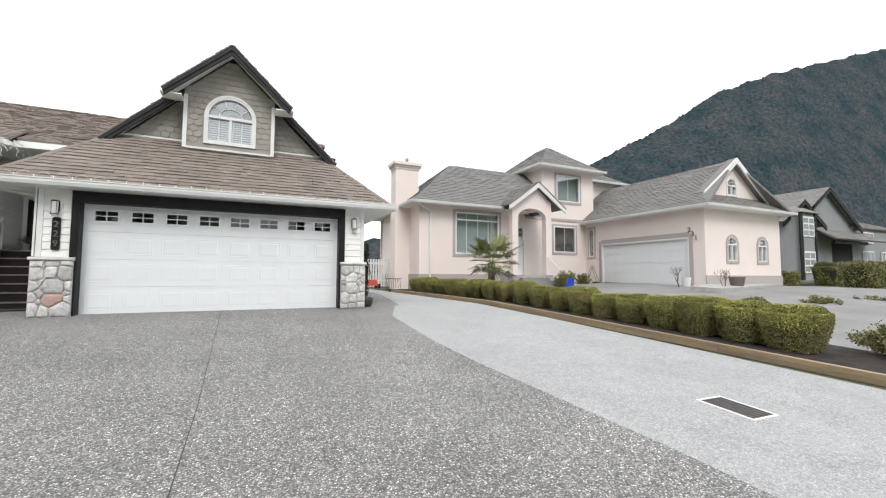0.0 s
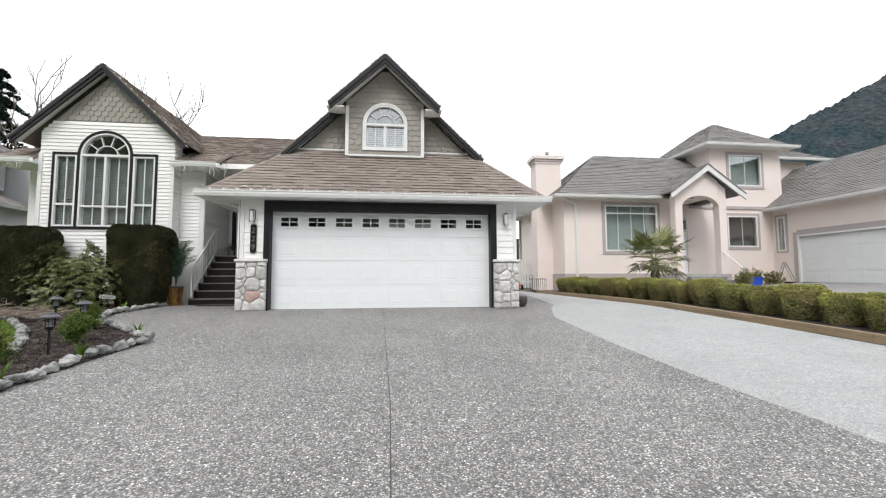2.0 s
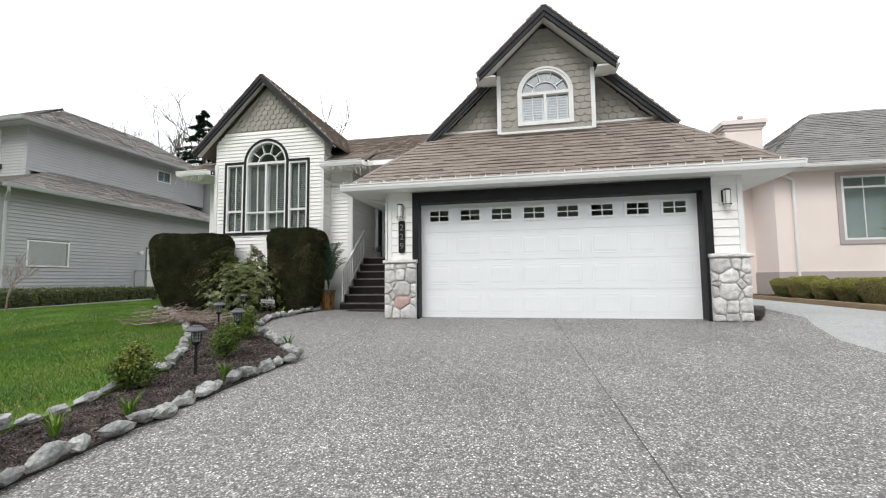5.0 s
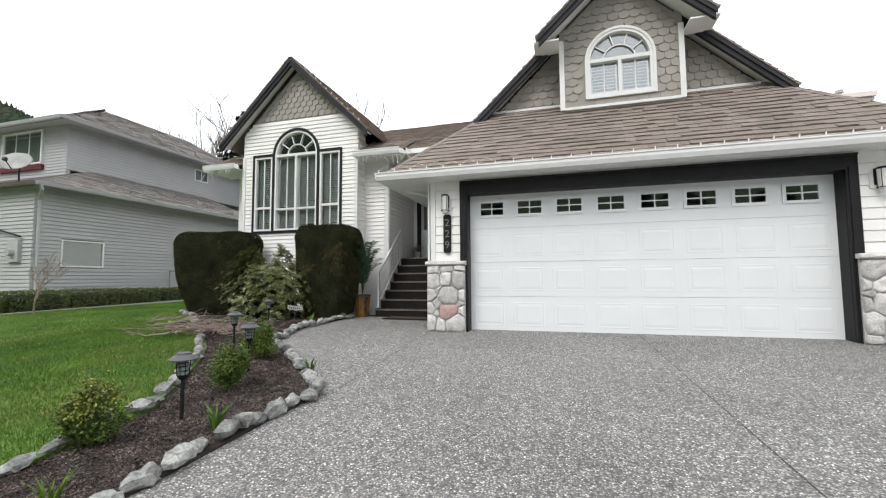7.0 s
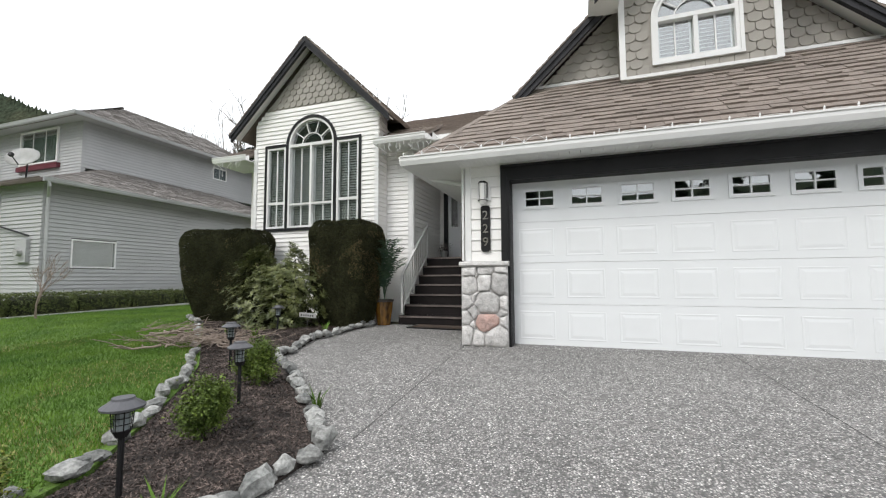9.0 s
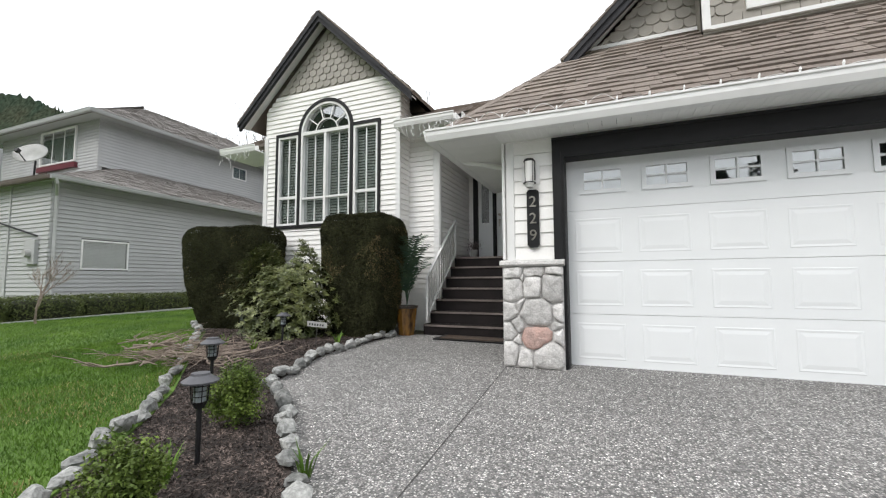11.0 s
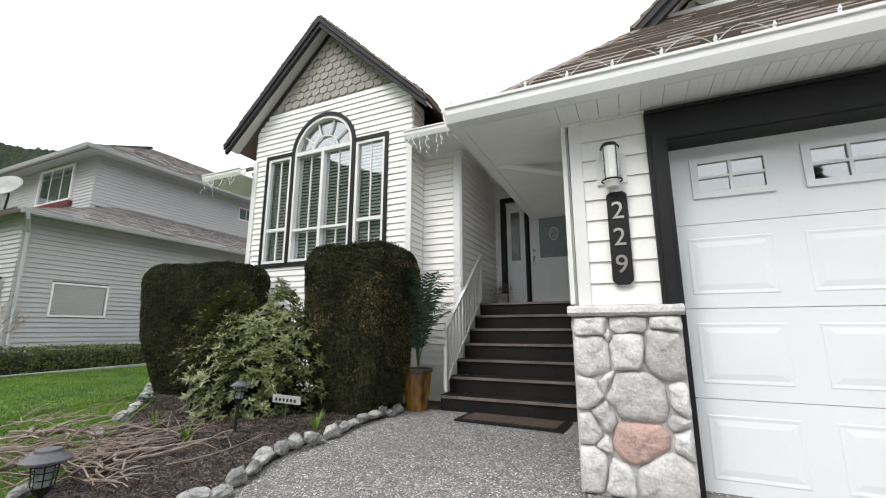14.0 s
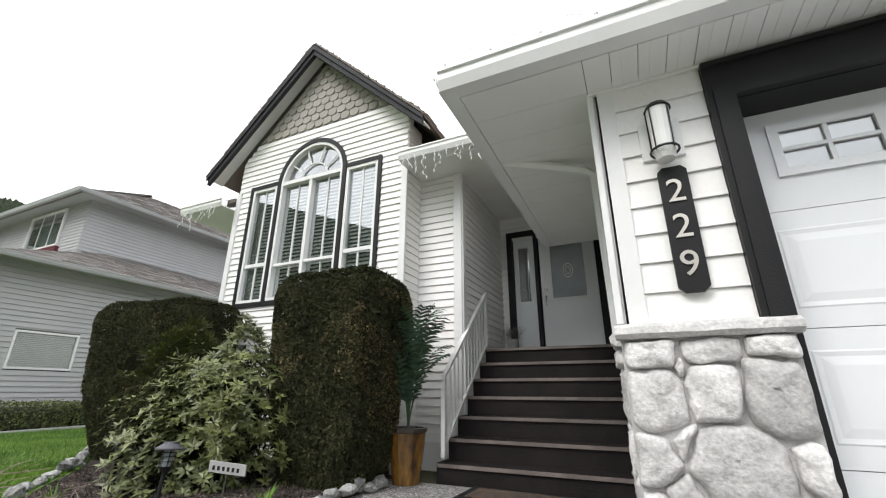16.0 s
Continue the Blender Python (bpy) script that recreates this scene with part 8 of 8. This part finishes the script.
# ---- right garden ----
TM = [(7.85, -1.0), (7.8, 2.1), (7.3, 8.24), (6.75, 13.0), (6.06, 17.8)]
drape("hedge_bed", [(7.9, -1), (9.9, -1), (10.1, 4.5), (9.2, 9), (9.8, 15.5), (9.8, 18.6), (6.2, 18.6), (6.15, 17.7), (6.85, 13.0), (7.4, 8.24), (7.9, 2.1)], 0.05, "mulch", "dark soil bed under the boxwood row", "planting bed")
side_g = drape("neighbour_lawn", [(24, 4), (30, 9), (45, 9), (60, 14), (60, -4), (22, -4)], 0.04, "lawn", "green lawn with low shrubs across the drive", "lawn")
for (xa, ya), (xb, yb) in zip(TM, TM[1:]):
    d = math.hypot(xb - xa, yb - ya)
    n = max(1, round(d / 2.4))
    for i in range(n):
        f0, f1 = i / n, (i + 1) / n
        t = thing("timber_sleeper", "weathered treated timber edging the boxwood bed", "timber edging", "timber sleepers")
        p, q = Vector((xa + (xb - xa) * f0, ya + (yb - ya) * f0, 0)), Vector((xa + (xb - xa) * f1, ya + (yb - ya) * f1, 0))
        q = p + (q - p) * 0.997
        nx = Vector((-(q - p).y, (q - p).x, 0)).normalized() * -0.11
        for lev in range(2):
            bm = bmesh.new()
            hexa(bm, [c + nx * s + Vector((0, 0, gz(c.y) - 0.04 + z + lev * 0.075)) for c in (p, q) for s in (0, 1) for z in (0, 0.072)])
            part("sleeper", bm, "timber", t)
N = 19
proto = [hedge_block("clipped boxwood mound with yellow top in a row", 0, 0, -50, 0.82, 0.84, 0.66, 0.3, 17000, 0.0125, 200 + k, mats=("box", "box_core"), brown=0.85, top=0.36, rough=0.022, group="boxwood row", shape=1.8, name="boxwood_mound", pw=3.6, rounded=0.5, jitter=0.6) for k in range(3)]
used = set()
for i in range(N):
    f = i / (N - 1)
    y = 3.55 + (17.2 - 3.55) * f
    x = 8.78 - (8.78 - 7.2) * f ** 1.15
    if i < 3:
        proto[i].matrix_basis = pose(x, y, gz(y) + 0.05, 0, 0, 7 + i * 30) @ Matrix.Diagonal((1.12, 1.1, 1.12, 1))
    else:
        s = 0.96 + 0.08 * math.sin(i * 2.3)
        c = copy_thing(proto[i % 3], pose(x, y, gz(y) + 0.05, 0, 0, 90 * (i % 4) + i * 7))
        c.scale = (s, s, s * (1.02 - 0.1 * f))


def palm_tree(x, y, z, rnd=2):
    t = thing("fan_palm", "short fan palm with ragged green and yellow fronds", "palm tree")
    t.matrix_basis = pose(x, y, z)
    bm = bmesh.new()
    tube(bm, [(0, 0, -0.1), (0.02, 0, 0.5), (0, 0, 1.25)], 0.15, 0.17, 9)
    part("trunk", bm, "bark", t)
    r = random.Random(rnd)
    for i in range(30):
        a, el = i * 2.4, r.uniform(-0.5, 1.15)
        d = Vector((math.cos(a) * math.cos(el), math.sin(a) * math.cos(el), math.sin(el)))
        L = r.uniform(0.6, 1.0)
        o = Vector((0, 0, 1.25))
        c = o + d * L
        bm = bmesh.new()
        tube(bm, [o, o + d * L * 0.5 + Vector((0, 0, 0.03)), c], 0.012, 0.007, 4)
        part("stalk", bm, "palm", t)
        side = d.cross(Vector((0, 0, 1))).normalized()
        up = side.cross(d).normalized()
        V, F_ = [], []
        for k in range(17):
            g = radians(-110 + 220 * k / 16)
            dd_ = (d * math.cos(g) + side * math.sin(g)).normalized()
            ll = r.uniform(0.55, 0.8) * (1 - 0.25 * abs(g) / 2)
            w = dd_.cross(up).normalized() * 0.032
            b = len(V)
            V += [c, c + dd_ * ll * 0.55 + w + up * 0.03, c + dd_ * ll - Vector((0, 0, 0.12 * r.random())), c + dd_ * ll * 0.55 - w + up * 0.03]
            F_ += [(b, b + 1, b + 2, b + 3)]
        tagged(raw("fan", V, F_, "palm", t), kind="stuff")


palm_tree(9.6, 14.8, gz(14.8) + 0.1)
yc = thing("yucca", "pale green spiky yucca before the pink house", "plant")
yc.matrix_basis = pose(9.1, 17.1, 0.62)
rr = random.Random(3)
V, F_ = [], []
for i in range(70):
    a, el, l = rr.uniform(0, 6.28), rr.uniform(0.1, 1.4), rr.uniform(0.5, 0.8)
    d = Vector((math.cos(a) * math.cos(el), math.sin(a) * math.cos(el), math.sin(el)))
    w = Vector((-math.sin(a), math.cos(a), 0)) * 0.022
    b = len(V)
    V += [w * 0.6, d * l * 0.5 + w, d * l - Vector((0, 0, 0.12)), d * l * 0.5 - w, -w * 0.6]
    F_ += [(b, b + 1, b + 3, b + 4), (b + 1, b + 2, b + 3)]
tagged(raw("foliage", V, F_, "rhodo", yc), kind="stuff")
small_bush("low green shrub before the pink porch steps", 12.2, 16.6, 0.55, 1.4, 0.5, 3500, 0.03, "box", 151)
for i, (x, y, s, h) in enumerate(((14.6, 16.2, 0.9, 0.8), (16.3, 17.6, 1.5, 0.9), (17.7, 17.9, 1.3, 0.8))):
    small_bush("leafy green shrub beside the pink house wall", x, y, 0.62, s, h, 3500, 0.03, "box", 160 + i, "shrubs by the wall")
small_bush("round dark green shrub beside the concrete strip", 9.9, 2.55, gz(2.5), 1.35, 0.62, 9000, 0.022, "box", 170)
bin_ = thing("blue_tub", "bright blue plastic tub on the driveway", "tub")
bin_.matrix_basis = pose(15.3, 16.6, gz(16.6) + rise(15.3))
bm = bmesh.new()
hexa(bm, [(sx * (0.3 + 0.05 * z), sy * (0.22 + 0.04 * z), z * 0.42) for sx in (-1, 1) for sy in (-1, 1) for z in (0, 1)])
part("tub", bm, "blue", bin_)
bm = bmesh.new()
box(bm, -0.38, -0.29, 0.4, 0.38, 0.29, 0.44)
part("rim", bm, "blue", bin_)
for x, y, k in ((18.2, 12.3, 1), (18.6, 10.6, 2)):
    p_ = thing("driveway_pot", "wide grey plant pot on the driveway" if k == 2 else "white plant pot with bare weeping shrub", "plant pot")
    p_.matrix_basis = pose(x + (0.5 if k == 1 else 1.0), y, gz(y) + 0.38)
    bm = bmesh.new()
    vase(bm, [(0.2, 0), (0.24, 0.1), (0.32, 0.5), (0.3, 0.52), (0.27, 0.45)] if k == 2 else [(0.15, 0), (0.2, 0.42), (0.18, 0.42)], 12)
    part("pot", bm, "clay" if k == 2 else "trim", p_)
    bare_tree("small bare weeping shrub in the driveway bed", x - 0.15, y - 0.1, gz(y) + 0.1, 1.4 if k == 1 else 1.2, 0.04, 300 + k, mat="bark", depth=3, spread=0.9, name="weeping_shrub", low=0.28)
drape("driveway_kerb", [(16.8, 9.6), (21.5, 10.6), (26, 12.0), (26, 12.2), (20, 12.2), (16.5, 10.6)], 0.5, "kerbconc", "raised pale concrete border before the pink garage", "kerb", depth=0.5)
for i, (x, y, s, h) in enumerate(((17.0, 6.6, 1.3, 0.45), (19.5, 6.3, 1.5, 0.45), (21.0, 5.6, 1.2, 0.4), (22.5, 5.2, 1.2, 0.4), (24.2, 5.0, 1.2, 0.4), (15.2, 7.6, 0.9, 0.35))):
    small_bush("low spreading juniper mound on the lawn edge", x, y, gz(y), s * 1.3, h, 3800, 0.035, "box", 180 + i, "juniper mounds")
hedge_block("large clipped dark green hedge on the far lawn", 33.5, 11.2, 0.4, 4.2, 1.5, 1.75, 0.05, 7000, 0.06, 400, mats=("box", "yew_core"), rough=0.07)
for i, (x, y, s) in enumerate(((36.2, 14.2, 0.75), (47.0, 16.5, 0.9))):
    hedge_block("round clipped topiary bush before the far grey house", x, y, 0.7, 2.1 * s, 2.1 * s, 2.1 * s, 0.3, 6000, 0.06, 410 + i, mats=("box", "yew_core"), rough=0.05, name="topiary_bush", pw=2, rounded=3.0)
hedge_block("low clipped hedge beside the far grey house", 33.6, 15.5, 0.6, 2.2, 1.0, 1.0, 0.05, 3500, 0.06, 420, mats=("box", "yew_core"), rough=0.07)
ladder = thing("folding_ladder", "small folding metal step ladder by the garage", "ladder")
ladder.matrix_basis = pose(18.9, 18.4, gz(18.4) + rise(18.9), 0, 0, 30)
for x0, x1, y0, y1 in ((-0.25, -0.18, -0.35, 0), (0.25, 0.18, -0.35, 0), (-0.22, -0.18, 0.3, 0), (0.22, 0.18, 0.3, 0)):
    bm = bmesh.new()
    tube(bm, [(x0, y0, 0), (x1, y1, 1.0)], 0.03, n=5)
    part("rail", bm, "kerbconc", ladder)
for i in range(3):
    bm = bmesh.new()
    f = (i + 1) / 3.6
    box(bm, -0.24 + 0.06 * f, -0.35 * (1 - f) - 0.05, f * 1.0, 0.24 - 0.06 * f, -0.35 * (1 - f) + 0.05, f * 1.0 + 0.03)
    part("tread", bm, "kerbconc", ladder)

# between the houses
fen = thing("white_fence", "white slatted fence closing the side yard", "fence")
for i in range(26):
    bm = bmesh.new()
    x = 4.2 + i * 0.16
    box(bm, x, 23.0, gz(23), x + 0.1, 23.03, gz(23) + 1.6)
    part("slat", bm, "trim", fen)
for z in (0.3, 1.3):
    bm = bmesh.new()
    box(bm, 4.1, 23.03, gz(23) + z, 8.5, 23.07, gz(23) + z + 0.1)
    part("rail", bm, "trim", fen)
hedge_block("narrow dark evergreen column at the garage corner", 3.45, 13.2, gz(13), 0.6, 0.6, 1.9, 0.1, 6000, 0.025, 500, rough=0.04, name="evergreen_column")
mow = thing("red_mower", "red and black garden mower parked in the side yard", "mower")
mow.matrix_basis = pose(5.9, 20.8, gz(20.8))
bm = bmesh.new()
hexa(bm, [(sx * (0.32 - 0.08 * z), sy * (0.42 - 0.12 * z), 0.16 + z * 0.3) for sx in (-1, 1) for sy in (-1, 1) for z in (0, 1)])
part("body", bm, "red", mow)
for sx in (-0.38, 0.38):
    for sy in (-0.3, 0.3):
        bm = bmesh.new()
        tube(bm, [(sx - 0.04, sy, 0.13), (sx + 0.04, sy, 0.13)], 0.13, n=12)
        part("wheel", bm, "black", mow)
bm = bmesh.new()
tube(bm, [(-0.2, 0.4, 0.4), (-0.2, 0.9, 0.95), (0.2, 0.9, 0.95), (0.2, 0.4, 0.4)], 0.015, n=5)
part("handle", bm, "black", mow)
rack = thing("metal_rack", "low black metal garden rack standing beside the drive", "rack")
rack.matrix_basis = pose(6.35, 18.4, gz(18.4))
for i in range(9):
    bm = bmesh.new()
    tube(bm, [(-0.35 + i * 0.09, 0, 0), (-0.28 + i * 0.09, 0.1, 0.6)], 0.009, n=4)
    part("bar", bm, "black", rack)
for z in (0.06, 0.58):
    bm = bmesh.new()
    tube(bm, [(-0.37, z * 0.17, z), (0.42, z * 0.17, z)], 0.012, n=4)
    part("rail", bm, "black", rack)

# houses across the street close the view behind the walk
for i, (x, w) in enumerate(((-26, 16), (-4, 15), (17, 15))):
    o = thing("street_house", "plain pale house across the street", "house")
    bm = bmesh.new()
    box(bm, x, -30, -0.5, x + w, -22, 4.5)
    part("wall", bm, "stucco", o)
    bm = bmesh.new()
    prism(bm, [(x - 0.5, -21.5, 4.5), (x - 0.5, -30.5, 4.5), (x + 3, -26, 7.5)], [(x + w + 0.5, -21.5, 4.5), (x + w + 0.5, -30.5, 4.5), (x + w - 3, -26, 7.5)])
    part("roof", bm, "roof_grey", o)

for i, (x, y, h, w) in enumerate(((-13.5, -19, 12, 3.6), (-10, -20, 14, 4), (-6.8, -19.5, 11, 3.4), (5.2, -19.5, 10, 3.2), (8.6, -20, 13, 3.8), (14.5, -19, 11, 3.6))):
    conifer("dark conifer across the street", x, y, -0.5, h, w, 700 + i, 11000)
mountain("mountain", "wooded valley side across the street", [(-950, 60, 330), (-900, -250, 350), (-700, -600, 400), (-300, -850, 300), (0, -900, 170), (400, -850, 170), (900, -450, 260)], "hill", 0.3, 11, trees=3.5, rough=9)
